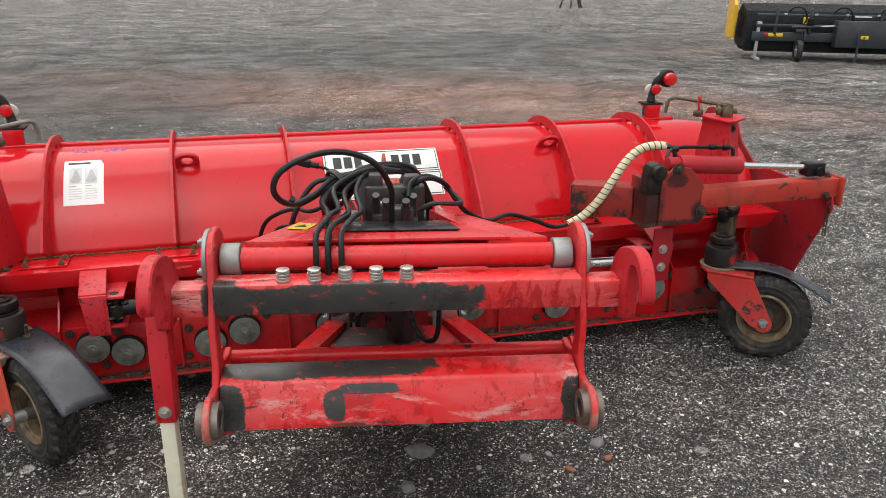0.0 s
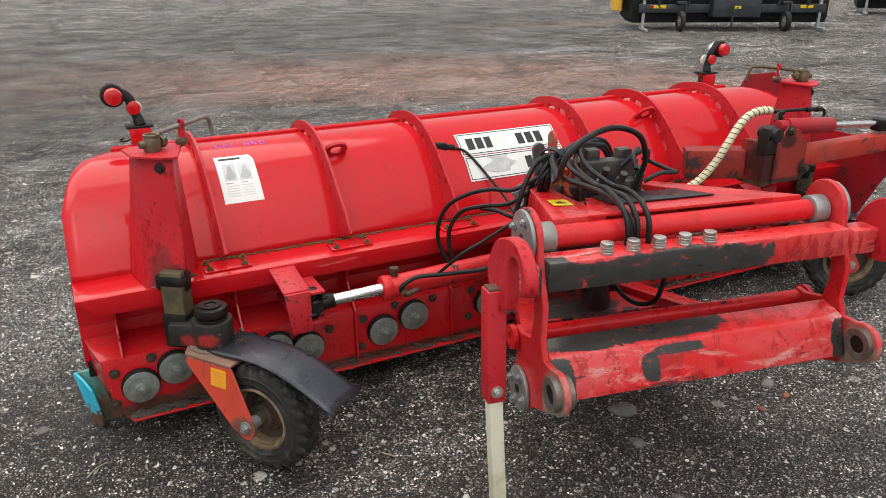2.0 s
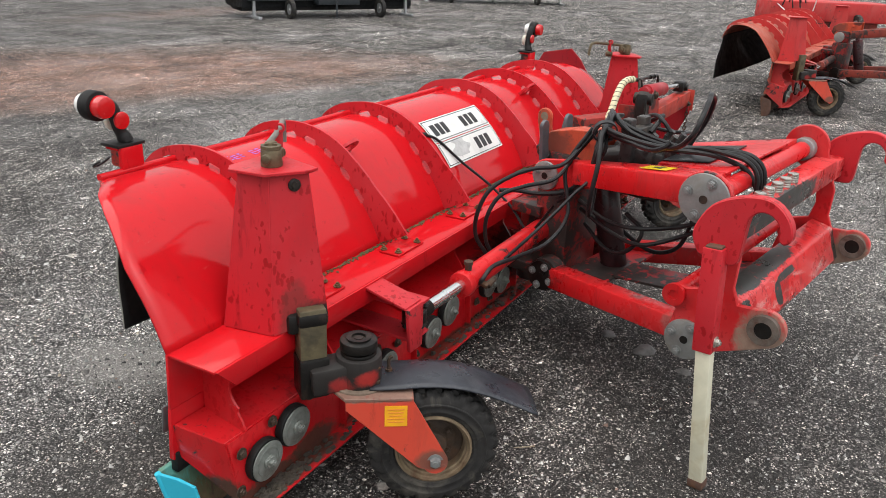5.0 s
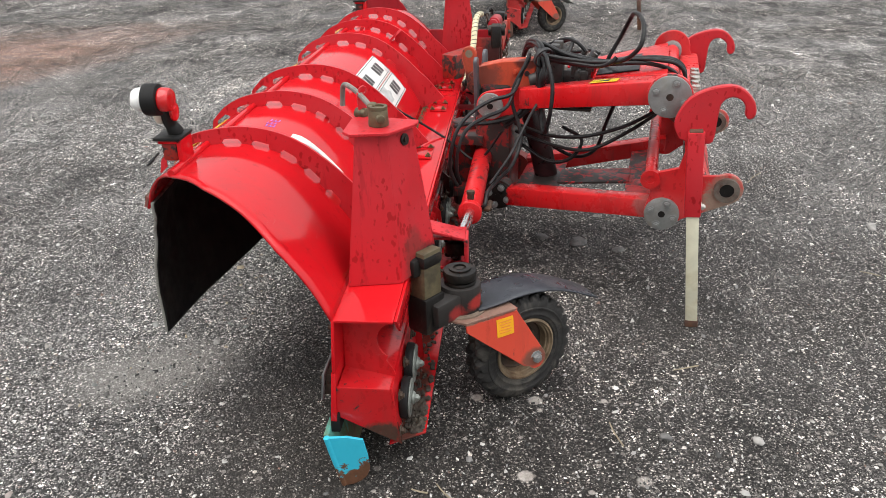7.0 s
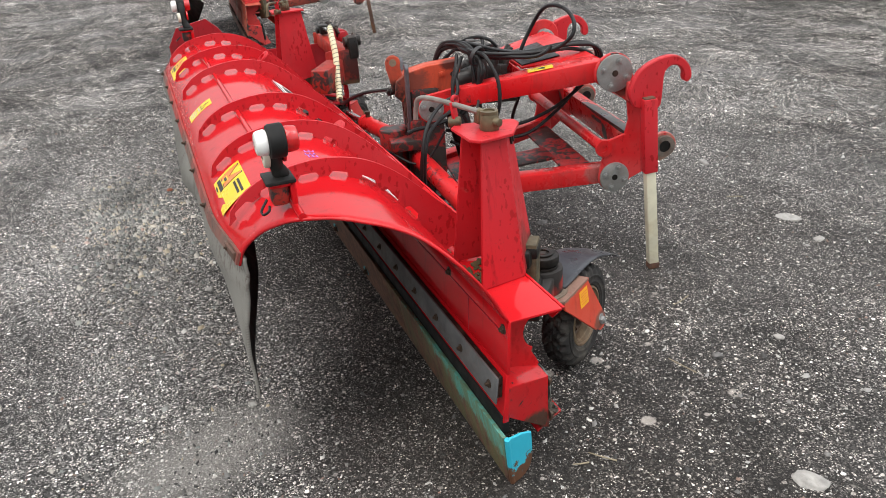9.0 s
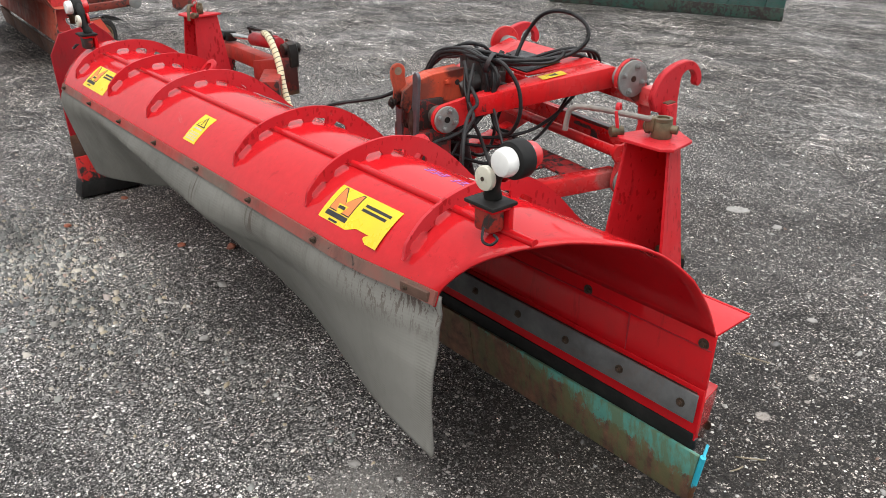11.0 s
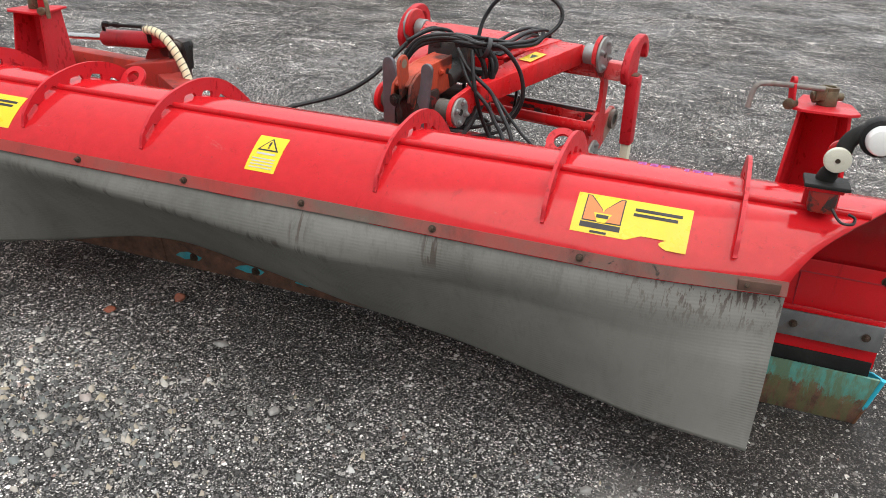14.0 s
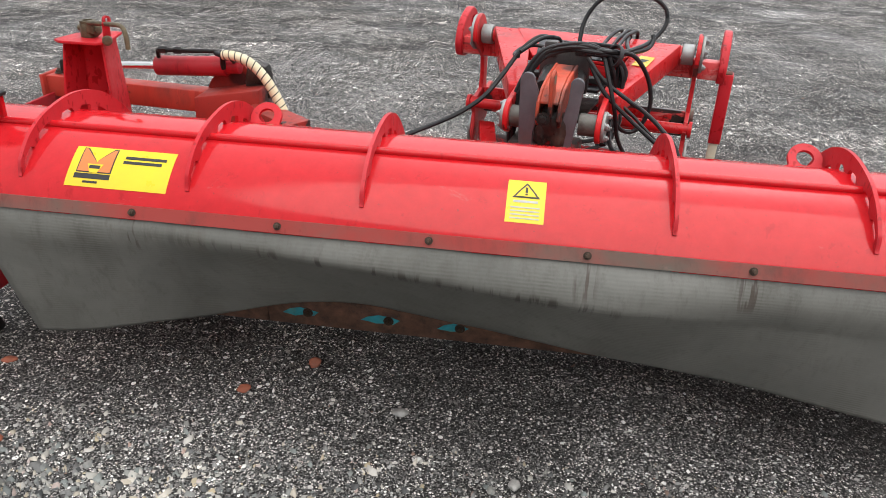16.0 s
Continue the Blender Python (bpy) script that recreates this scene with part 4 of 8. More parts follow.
def rib(x):
    inner = rib_lines()
    n = len(inner)
    bm = bmesh.new()
    half = 0.005
    lengths = [0.0]
    for (a, _), (b, _) in zip(inner[:-1], inner[1:]):
        lengths.append(lengths[-1] + (b - a).length)
    total = lengths[-1]
    start, stop = 0.085, total + 0.001
    dense = 150
    rows = []

    def sample(s):
        for i in range(n - 1):
            if s <= lengths[i + 1] + 1e-9:
                f = (s - lengths[i]) / (lengths[i + 1] - lengths[i])
                return inner[i][0].lerp(inner[i + 1][0], f), inner[i][1].lerp(inner[i + 1][1], f).normalized()
        return inner[-1]

    slots = [0.145, 0.235, 0.345, 0.435, 0.525, 0.615, 0.705]
    for k in range(dense + 1):
        s = lerp(start, stop, k / dense)
        p, nr = sample(min(s, total))
        f = (s - start) / (total - start)
        h = table(f, [(0, 0.006), (0.04, 0.03), (0.12, 0.042), (0.3, 0.052), (0.55, 0.066), (0.8, 0.088), (1.0, 0.128)])
        low = 0.0035
        for q in slots:
            d = abs(s - q)
            if d < 0.024:
                low = 0.018
            elif d < 0.0285:
                low = max(low, 0.012)
        rows.append((p + nr * low, p + nr * max(h, low + 0.006)))
    vs = []
    for lo, hi in rows:
        if hi.z < 0.549:
            hi = Vector((0, hi.y, 0.549))
        if lo.z < 0.549:
            lo = Vector((0, lo.y, 0.549))
        vs.append([bm.verts.new((x + dx, q.y, q.z)) for q in (lo, hi) for dx in (-half, half)])
    for a, b in zip(vs[:-1], vs[1:]):
        for i, j in ((0, 1), (1, 3), (3, 2), (2, 0)):
            bm.faces.new((a[i], a[j], b[j], b[i]))
    bm.faces.new((vs[0][0], vs[0][2], vs[0][3], vs[0][1]))
    bm.faces.new((vs[-1][0], vs[-1][1], vs[-1][3], vs[-1][2]))
    ob = part("rib", bm, red_rib, plow)
    bm = bmesh.new()
    box(bm, (x, 3.03, .5525), (.16, .080, .007), bevel=.002)
    part("foot_plate", bm, red_paint, ob)
    spots = []
    for dx, dy in ((-.06, -.025), (.06, -.025), (-.065, .03), (.065, .03)):
        spots.append(((x + dx, 3.03 + dy, .558), (0, 0, 1)))
    bolts(ob, spots, .0085, .006, BOLT_TAN)
    return ob


BOLT_TAN = plain("ochre_rusty_bolt", (0.17, 0.10, 0.045), 0.5, 0.6, 0.3, scale=30, relief=0.3, stain=(0.07, 0.05, 0.03), stains=0.6)
RIBS = [-.582, -.125, .332, 1.095, 1.55, 2.007]
for x in RIBS:
    rib(x)


def crest_tube():
    bm = bmesh.new()
    cyl(bm, (-.86, 3.585, .872), (mirror(-.86), 3.585, .872), 0.0105, seg=14)
    part("crest_tube", bm, red_paint, plow)
    # lifting lugs on the back
    for x, s in ((-.125, 1), (1.55, -1)):
        bm = bmesh.new()
        m = plane_m((x + s * .058, 3.335, .815), (1, 0, 0), (0, -.72, .70))
        outer = [(.05, 0)] + arc(0, .045, .047, -20, 200, 18) + [(-.05, 0)]
        prism(bm, outer + [(-.0004, 0)] + arc(0, .047, .024, 269, -89, 20) + [(.0004, 0)], 0.011, m, 0)
        part("lifting_lug", bm, red_rib, plow)


crest_tube()


# ---- front rubber
def flap_angle(x):
    return table(x, [(-.72, .03), (-.28, .22), (-.13, .30), (.01, .37), (.17, .43), (.33, .46), (.5, .49), (.68, .56), (.82, .60), (.95, .63),
                     (1.09, .67), (1.19, .69), (1.28, .68), (1.42, .60), (1.59, .47), (1.77, .36), (1.94, .26), (2.08, .19)])


def rubber_flap():
    bm = bmesh.new()
    nx, nz = 110, 40
    rows = []
    for j in range(nz + 1):
        row = []
        for i in range(nx + 1):
            x = lerp(-.708, 2.13, i / nx)
            th = 0.0
            n_ = 5
            for k in range(-n_, n_ + 1):
                th += flap_angle(x + k * 0.03) / (2 * n_ + 1)
            # it stands out from the strip, folds, and falls back under
            s = 0.445 * j / nz
            sf = table(x, [(-.72, .20), (-.2, .16), (.3, .13), (.7, .105), (1.1, .075), (1.5, .045), (1.9, .02)])
            full = Vector((-.445 * math.sin(th), -.445 * math.cos(th)))
            knee = Vector((sf * .16, -sf * .97))
            rest = (full - knee) / (.445 - sf)
            soft = .012
            if s < sf - soft:
                q = knee * (s / sf)
            elif s < sf + soft:
                f = (s - sf + soft) / (2 * soft)
                p0, p2 = knee * ((sf - soft) / sf), knee + rest * soft
                q = p0 * (1 - f) ** 2 + knee * (2 * f * (1 - f)) + p2 * f * f
            else:
                q = knee + rest * (s - sf)
            bend = th * (0.25 + 0.75 * min(1, s / 0.16))
            k = table(x, [(-.1, 0.0), (.1, .1), (.45, 1.0)])
            q = Vector((-s * math.sin(bend), -s * math.cos(bend))).lerp(q, k)
            out = min(1, s / .10)
            y = 3.774 + .041 * out * (2 - out) + q.x + 0.010 * math.sin(s / 0.445 * math.pi) * math.cos(x * 2.6)
            # the free end follows the rolled lip and bellies out below it
            y += table(s, [(0, -.037), (.05, -.066), (.12, -.058), (.2, -.036), (.3, -.024), (.445, -.020)]) * roll_in(x)
            z = .722 - .006 * out + q.y + .003 * roll_in(x) * (1 - s / .445)
            x -= .055 * (s / .445) * min(1, max(0, (x - 1.75) / .35))
            y += 0.004 * noise.noise(Vector((x * 6, s * 6, 3)))
            row.append(bm.verts.new((x, y, z)))
        rows.append(row)
    for ra, rb in zip(rows[:-1], rows[1:]):
        for i in range(nx):
            bm.faces.new((ra[i], ra[i + 1], rb[i + 1], rb[i]))
    ob = part("rubber_flap", bm, [rubber_grey, rubber_black], plow, "grey rubber snow flap, sagging and scuffed")
    s = ob.modifiers.new("thickness", "SOLIDIFY")
    s.thickness, s.offset, s.material_offset, s.use_flip_normals = 0.010, FLAP_SIDE, 1, False
    bm = bmesh.new()
    rings = []
    for i in range(61):
        x = lerp(-.708, 2.12, (i / 60) ** 1.6)
        dy, dz = -.037 * roll_in(x), .003 * roll_in(x)
        rings.append([bm.verts.new((x, y + dy, z + dz)) for y, z in ((3.789, .706), (3.797, .709), (3.785, .741), (3.777, .738))])
    for ra, rb in zip(rings[:-1], rings[1:]):
        for i in range(4):
            bm.faces.new((ra[i], ra[(i + 1) % 4], rb[(i + 1) % 4], rb[i]))
    bm.faces.new(rings[0])
    bm.faces.new(rings[-1][::-1])
    strip = part("flap_strip", bm, FLAP_STRIP, plow, "flat steel strip with worn red paint")
    bolts(strip, [((-.62 + i * .384, 3.790 - .037 * roll_in(-.62 + i * .384), .725), (0, .93, .36)) for i in range(8)], .007)
    bm = bmesh.new()
    a, b = ((x, 3.793 - .037 * roll_in(x), .724 + .003 * roll_in(x)) for x in (-.692, -.60))
    beam(bm, a, b, .010, .026, .002)
    part("strip_end", bm, brown_rust, strip, "rusty end of the strip")


FLAP_SIDE = -1.0
FLAP_STRIP = paint("dirt_covered_strip", (0.34, 0.050, 0.042), (0.125, 0.105, 0.084), wear=0.15, rough=0.5, faded=1.0, dirty=0.8)
rubber_flap()

# ---- towers with the castor jacks
def tower(flip):
    f = mirror if flip else (lambda x: x)
    low = [(-.885, 3.112, .549), (-.858, 2.962, .549), (-.735, 2.872, .580), (-.662, 3.112, .549)]
    top = [(-.838, 3.075, .976), (-.814, 2.992, .976), (-.728, 2.934, .976), (-.695, 3.075, .976)]
    mid = Vector((sum(q[0] for q in low) / 4, sum(q[1] for q in low) / 4 + .03, 0))
    bm = bmesh.new()

    def wall_line(pts, inwards):
        """The channel's outline at one height, set in by its plate's thickness."""
        out = []
        for q in pts:
            p = Vector(q)
            w = Vector((mid.x - p.x, mid.y - p.y, 0)).normalized() if 2.95 < p.y < 3.05 or p.y < 2.95 else Vector((mid.x - p.x, 0, 0)).normalized()
            p += w * inwards
            out.append(bm.verts.new((f(p.x), p.y, p.z)))
        return out

    a, b, c, d = wall_line(low, 0), wall_line(top, 0), wall_line(low, .009), wall_line(top, .009)
    for i in range(3):
        j = i + 1
        bm.faces.new((a[i], a[j], b[j], b[i]))
        bm.faces.new((c[j], c[i], d[i], d[j]))
        bm.faces.new((a[i], c[i], c[j], a[j]))
        bm.faces.new((b[i], b[j], d[j], d[i]))
    bm.faces.new((a[0], b[0], d[0], c[0]))
    bm.faces.new((a[3], c[3], d[3], b[3]))
    bmesh.ops.bevel(bm, geom=bm.edges[:], offset=.002, segments=2, affect="EDGES")
    ob = part("tower", bm, red_tower, plow, sharp=15)
    rnd = random.Random(3)
    bm = bmesh.new()
    for k in range(90):
        r = rnd.uniform(.003, .012)
        at = (f(rnd.uniform(-.86, -.70)), rnd.uniform(2.99, 3.105), .549 + r * .2)
        bmesh.ops.create_icosphere(bm, subdivisions=1, radius=r, matrix=Matrix.Translation(at) @ Matrix.Diagonal((1.4, 1, .6, 1)))
    part("moss", bm, moss, ob, "moss and dirt inside the tower's foot", kind="stuff")
    bm = bmesh.new()
    pts = [(-.858, 3.085), (-.842, 2.982), (-.748, 2.918), (-.712, 2.918), (-.680, 3.05), (-.675, 3.085), (-.70, 3.108), (-.83, 3.108)]
    prism(bm, [(f(x), y) for x, y in pts], .009, pose(0, 0, .981), .0015)
    part("top_plate", bm, red_rib, ob)
    bm = bmesh.new()
    p, w = Vector((f(-.764), 2.9535, .945)), Vector((.51 if flip else -.51, -.86, .12)).normalized()
    cyl(bm, p, p + w * .005, .017, seg=14, bevel=.002)
    cyl(bm, p + w * .004, p + w * .010, .009, seg=8)
    part("slot_plug", bm, grease, ob)
    # turnbuckle head, handle and its red clip
    bm = bmesh.new()
    hx = f(-.770)
    cyl(bm, (hx, 3.020, .985), (hx, 3.020, 1.030), .028, .026, seg=24, bevel=.003)
    ring(bm, (hx, 3.020, 1.030), (hx, 3.020, 1.039), .026, .017, 24)
    cyl(bm, (hx, 3.020, 1.028), (hx, 3.020, 1.034), .0165, seg=20)
    sg = -1 if flip else 1
    cyl(bm, (hx - sg * .040, 3.006, 1.010), (hx + sg * .046, 3.038, 1.012), .012, seg=12, bevel=.002)
    cyl(bm, (hx + sg * .026, 3.030, 1.011), (hx + sg * .040, 3.035, 1.012), .021, seg=6, bevel=.002)
    box(bm, (hx + sg * .022, 3.040, 1.022), (.030, .022, .040), bevel=.005)
    head = part("jack_head", bm, HEAD, plow, "rusty grey-brown jack head")
    bm = bmesh.new()
    s = -1 if flip else 1
    x = f(-.772)
    tube(bm, [(x + s * .02, 3.045, 1.035), (x + s * .09, 3.08, 1.043), (x + s * .15, 3.115, 1.050), (x + s * .185, 3.14, 1.053), (x + s * .205, 3.155, 1.045), (x + s * .212, 3.16, 1.02), (x + s * .215, 3.163, .985)], .0078, 10)
    part("crank_handle", bm, HEAD if flip else ROD_GREY, head)
    bm = bmesh.new()
    beam(bm, (x + s * .098, 3.080, .984), (x + s * .106, 3.086, 1.050), .024, .009, .002)
    ring(bm, (x + s * .100, 3.076, 1.056), (x + s * .110, 3.080, 1.056), .013, .008, 16)
    part("handle_clip", bm, red_rib, head)
    bm = bmesh.new()
    cyl(bm, (x + s * .092, 3.068, .992), (x + s * .110, 3.100, .992), .016, seg=14, bevel=.004)
    part("clip_roller", bm, HEAD, head)
    # jack tube, swivel and its collar
    bm = bmesh.new()
    turned = Matrix.Translation((f(-.770), 2.908, 0)) @ Matrix.Rotation(radians(36 if flip else -36), 4, "Z")
    box(bm, (0, 0, .49), (.074, .066, .26), turned, bevel=.005)
    jack = part("jack_tube", bm, JACK, plow, "greasy olive-brown jack tube")
    bm = bmesh.new()
    box(bm, (-.010, .006, .575), (.110, .050, .060), turned, bevel=.014)
    box(bm, (0, 0, .590), (.084, .076, .040), turned, bevel=.012)
    part("upper_collar", bm, grease, jack)
    bm = bmesh.new()
    box(bm, (0, -.002, .415), (.084, .078, .12), turned, bevel=.008)
    part("lower_collar", bm, grease, jack)
    bm = bmesh.new()
    sx, sy = f(-.685), 2.81
    cyl(bm, (sx, sy, .382), (sx, sy, .470), .064, seg=32, bevel=.004)
    beam(bm, (f(-.79), 2.90, .412), (sx, sy, .420), .092, .078, .010)
    swivel = part("swivel", bm, SWIVEL, plow, "greasy black castor swivel with red showing through")
    bm = bmesh.new()
    cyl(bm, (sx, sy, .468), (sx, sy, .480), .050, seg=28, bevel=.003)
    cyl(bm, (sx, sy, .484), (sx, sy, .514), .052, seg=28, bevel=.005)
    ring(bm, (sx, sy, .513), (sx, sy, .520), .034, .020, 26)
    cyl(bm, (sx, sy, .513), (sx, sy, .517), .012, seg=14)
    part("swivel_cap", bm, grease, swivel)
    bm = bmesh.new()
    cyl(bm, (sx, sy, .376), (sx, sy, .386), .080, seg=32, bevel=.003)
    part("swivel_foot", bm, RUSTY_TAN, swivel, "dull tan rusty foot ring")
    return ob


SWIVEL = paint("greasy_black_over_red", (0.018, 0.016, 0.015), (0.032, 0.029, 0.027), wear=0.1, rough=0.42, faded=0.9, dirty=0.7,
               blots=[((-.71, 2.77, .42), (.035, .05, .025), (0.42, 0.03, 0.025), .85), ((-.755, 2.84, .40), (.03, .05, .03), (0.36, 0.03, 0.028), .8), ((2.15, 2.77, .42), (.035, .05, .025), (0.42, 0.03, 0.025), .85)])
ROD_GREY = plain("dull_grey_rod", (0.23, 0.215, 0.195), 0.35, 0.55, 0.3, scale=24, relief=0.25, stain=(0.12, 0.08, 0.05), stains=0.5)
RUSTY_TAN = plain("tan_rusty_steel", (0.20, 0.15, 0.11), 0.5, 0.7, 0.1, scale=22, relief=0.4, stain=(0.10, 0.05, 0.03), stains=0.6)
HEAD = plain("dull_brown_steel", (0.155, 0.125, 0.075), 0.55, 0.5, 0.45, scale=20, relief=0.3, stain=(0.05, 0.035, 0.02), stains=0.7)
JACK = plain("greasy_olive_steel", (0.12, 0.098, 0.055), 0.7, 0.45, 0.2, scale=9, relief=0.3, stain=(0.02, 0.02, 0.018), stains=0.9)
tower(False)
tower(True)


# ---- castor wheels
def tyre_mesh():
    """A worn block-tread tyre moulded in one piece, axle along x."""
    bm = bmesh.new()
    prof = [(-.034, .106), (-.044, .112), (-.0455, .115), (-.0475, .116), (-.0480, .120), (-.0500, .1255), (-.0515, .127), (-.0515, .131), (-.0505, .133), (-.0515, .146), (-.0530, .148), (-.0530, .152), (-.050, .154), (-.049, .160), (-.045, .170), (-.039, .1765)]
    prof += [(x, .1815 - .6 * x * x) for x in (-.030, -.024, -.020, -.010, -.006, -.002, .002, .006, .010, .020, .024, .030)]
    prof += [(-x, r) for x, r in prof[15::-1]]
    seg = 144
    rows = []
    for k in range(seg):
        a = k * math.tau / seg
        row = []
        for x, r in prof:
            ph = (k + (1.5 if abs(x) > .021 else 0) + (2 if x > 0 else 0) + 60 * abs(x)) % 6
            if r > .155 and not (.021 < abs(x) < .0235 or abs(x) < .003):
                r += (.0062 if r > .175 else .0035) * (1 if ph < 3.6 else -.9)
            row.append(bm.verts.new((x, r * math.cos(a), r * math.sin(a))))
        rows.append(row)
    for k in range(seg):
        a, b = rows[k], rows[(k + 1) % seg]
        for i in range(len(prof) - 1):
            bm.faces.new((a[i], a[i + 1], b[i + 1], b[i]))
    return finish(bm, "tyre", tyre_mat)


def turned_mesh(name, prof, mat, more=None, seg=44):
    """A body of revolution about x from (x, radius) pairs."""
    bm = bmesh.new()
    rows = [[bm.verts.new((x, r * math.cos(k * math.tau / seg), r * math.sin(k * math.tau / seg))) for x, r in prof] for k in range(seg)]
    for k in range(seg):
        a, b = rows[k], rows[(k + 1) % seg]
        for i in range(len(prof) - 1):
            bm.faces.new((a[i], a[i + 1], b[i + 1], b[i]))
    if more:
        more(bm)
    return finish(bm, name, mat)


def hub_bolts(bm):
    cyl(bm, (-.050, 0, 0), (.055, 0, 0), .024, seg=18, bevel=.003)
    cyl(bm, (-.026, 0, 0), (.0, 0, 0), .040, seg=22, bevel=.004)
    for k in range(5):
        a = k * math.tau / 5
        hexbolt(bm, (-.002, .056 * math.cos(a), .056 * math.sin(a)), (-1, 0, 0), .009)


RIM = turned_mesh("rim", [(-.040, .112), (-.047, .110), (-.049, .104), (-.042, .101), (-.040, .097), (-.032, .095), (-.029, .091), (-.012, .089), (.012, .088), (.036, .096), (.046, .106), (.040, .112)], rim_mat)
# rusty disc, darkened in colour to put in the dished rim's shade
WHEEL_DISC = turned_mesh("wheel_disc", [(-.006, .090), (.002, .084), (.006, .068), (.000, .058), (-.002, .046), (-.012, .040), (-.013, .020), (.014, .020), (.014, .040), (.010, .070), (.008, .089)],
                         plain("rusty_disc_in_shade", (0.075, 0.050, 0.034), 0.6, 0.7, 0.1, scale=16, relief=0.3, stain=(0.15, 0.07, 0.03), stains=0.6), hub_bolts)
TYRE = tyre_mesh()


def castor(sx, sy, a, flip):
    """The castor below a swivel; a: degrees by which its outer side turns from -x towards -y."""
    n = Vector((-math.cos(radians(a)), -math.sin(radians(a)), 0))
    d = Vector((math.sin(radians(a)), -math.cos(radians(a)), 0))
    s = Vector((sx, sy, 0))
    c = s + d * .213 + n * .018 + UP * .188
    wheel = part("castor_wheel", TYRE, None, plow, "castor wheel with worn block tread and rusty rim", m=plane_m(c, -n, -d))
    part("rim", RIM, None, wheel, m=plane_m(c, -n, -d))
    part("wheel_disc", WHEEL_DISC, None, wheel, "rusty wheel disc, coloured dark for the rim's shade", m=plane_m(c, -n, -d))
    # one-sided fork: top plate and two cheek plates
    bm = bmesh.new()
    lean = UP - n * .14
    m = plane_m(s + n * .142, d, lean)
    cheek = [(-.035, .372), (-.035, .348), (.165, .172)] + arc(.213, .188, .036, 215, 380, 8) + [(.15, .372)]
    prism(bm, cheek, .008, m, .0015)
    m2 = plane_m(s - n * .070, d, UP)
    prism(bm, cheek, .008, m2, .0015)
    m3 = plane_m(s + UP * .375, d, n)
    prism(bm, [(-.07, -.075), (.15, -.075), (.15, .096), (-.037, .096), (-.07, .05)], .010, m3, .002)
    fork = part("fork", bm, FORK_DULL if flip else FORK_ORANGE, plow, "dull red castor fork" if flip else "orange-red castor fork")
    bm = bmesh.new()
    hexbolt(bm, c + n * .098, n, .016, .012)
    cyl(bm, c + n * .05, c + n * .099, .02, seg=18)
    part("axle_bolt", bm, steel_grey, fork)
    if not flip:
        bm = bmesh.new()
        ms = plane_m(s + n * (.142 - .14 * .328 + .0052) + d * .102 + UP * .328, d, lean)
        prism(bm, [(-.031, -.030), (.031, -.030), (.031, .030), (-.031, .030)], .0012, ms, 0)
        st = part("warning_sticker", bm, amber_film, plow, "amber warning sticker")
        bm = bmesh.new()
        for k in range(5):
            box(bm, (0, .019 - k * .009, .0012), (.048 - .006 * (k % 3), .0022, .0008), ms, 0)
        part("print", bm, orange_ink, st)
    # mudguard: a bent strip over the wheel, with its bracket bolts
    bm = bmesh.new()
    sec = [Vector((q.x, q.y)) for q in smooth_line([(.03, .386, 0), (.10, .390, 0), (.18, .398, 0), (.26, .394, 0), (.34, .374, 0), (.42, .342, 0), (.505, .30, 0)], 3)]
    rows = []
    for k, q in enumerate(sec):
        row = []
        if flip:
            q = Vector((q.x * .90, q.y))
        for i in range(9):
            w = lerp(-.092, .066, i / 8) * (.68 if flip else 1)
            p = s + d * q.x + n * w + UP * (q.y - .008 * (w / .078) ** 2 * min(1, k / 6))
            row.append(bm.verts.new(p))
        rows.append(row)
    for ra, rb in zip(rows[:-1], rows[1:]):
        for i in range(8):
            bm.faces.new((ra[i], ra[i + 1], rb[i + 1], rb[i]))
    ob = part("mudguard", bm, guard_mat, plow, "dark grey plastic mudguard")
    so = ob.modifiers.new("thickness", "SOLIDIFY")
    so.thickness, so.offset = .005, 1
    for q, w in ((.05, .03), (.085, -.03)):
        bm = bmesh.new()
        p = s + d * q + n * w + UP * .388
        hexbolt(bm, p, UP, .011)
        tube(bm, [p, p + UP * .04, p + UP * .052 + d * .008], .005, 8)
        part("guard_bolt", bm, bolt_mat, ob)


FORK_ORANGE = paint("orange_red_fork_paint", (0.56, 0.050, 0.026), (0.50, 0.09, 0.055), wear=0.18, rough=0.4, faded=0.6, dirty=0.4,
                    blots=[((-.74, 2.75, .378), (.16, .16, .012), (0.20, 0.15, 0.115), .9), ((-.66, 2.57, .19), (.05, .05, .03), (0.10, 0.07, 0.05), .8)])
FORK_DULL = paint("faded_dull_red_paint", (0.44, 0.025, 0.022), (0.42, 0.07, 0.06), wear=0.35, rough=0.4, faded=0.7, dirty=0.6)
castor(-.685, 2.81, 35, False)
castor(mirror(-.685), 2.81, 50, True)


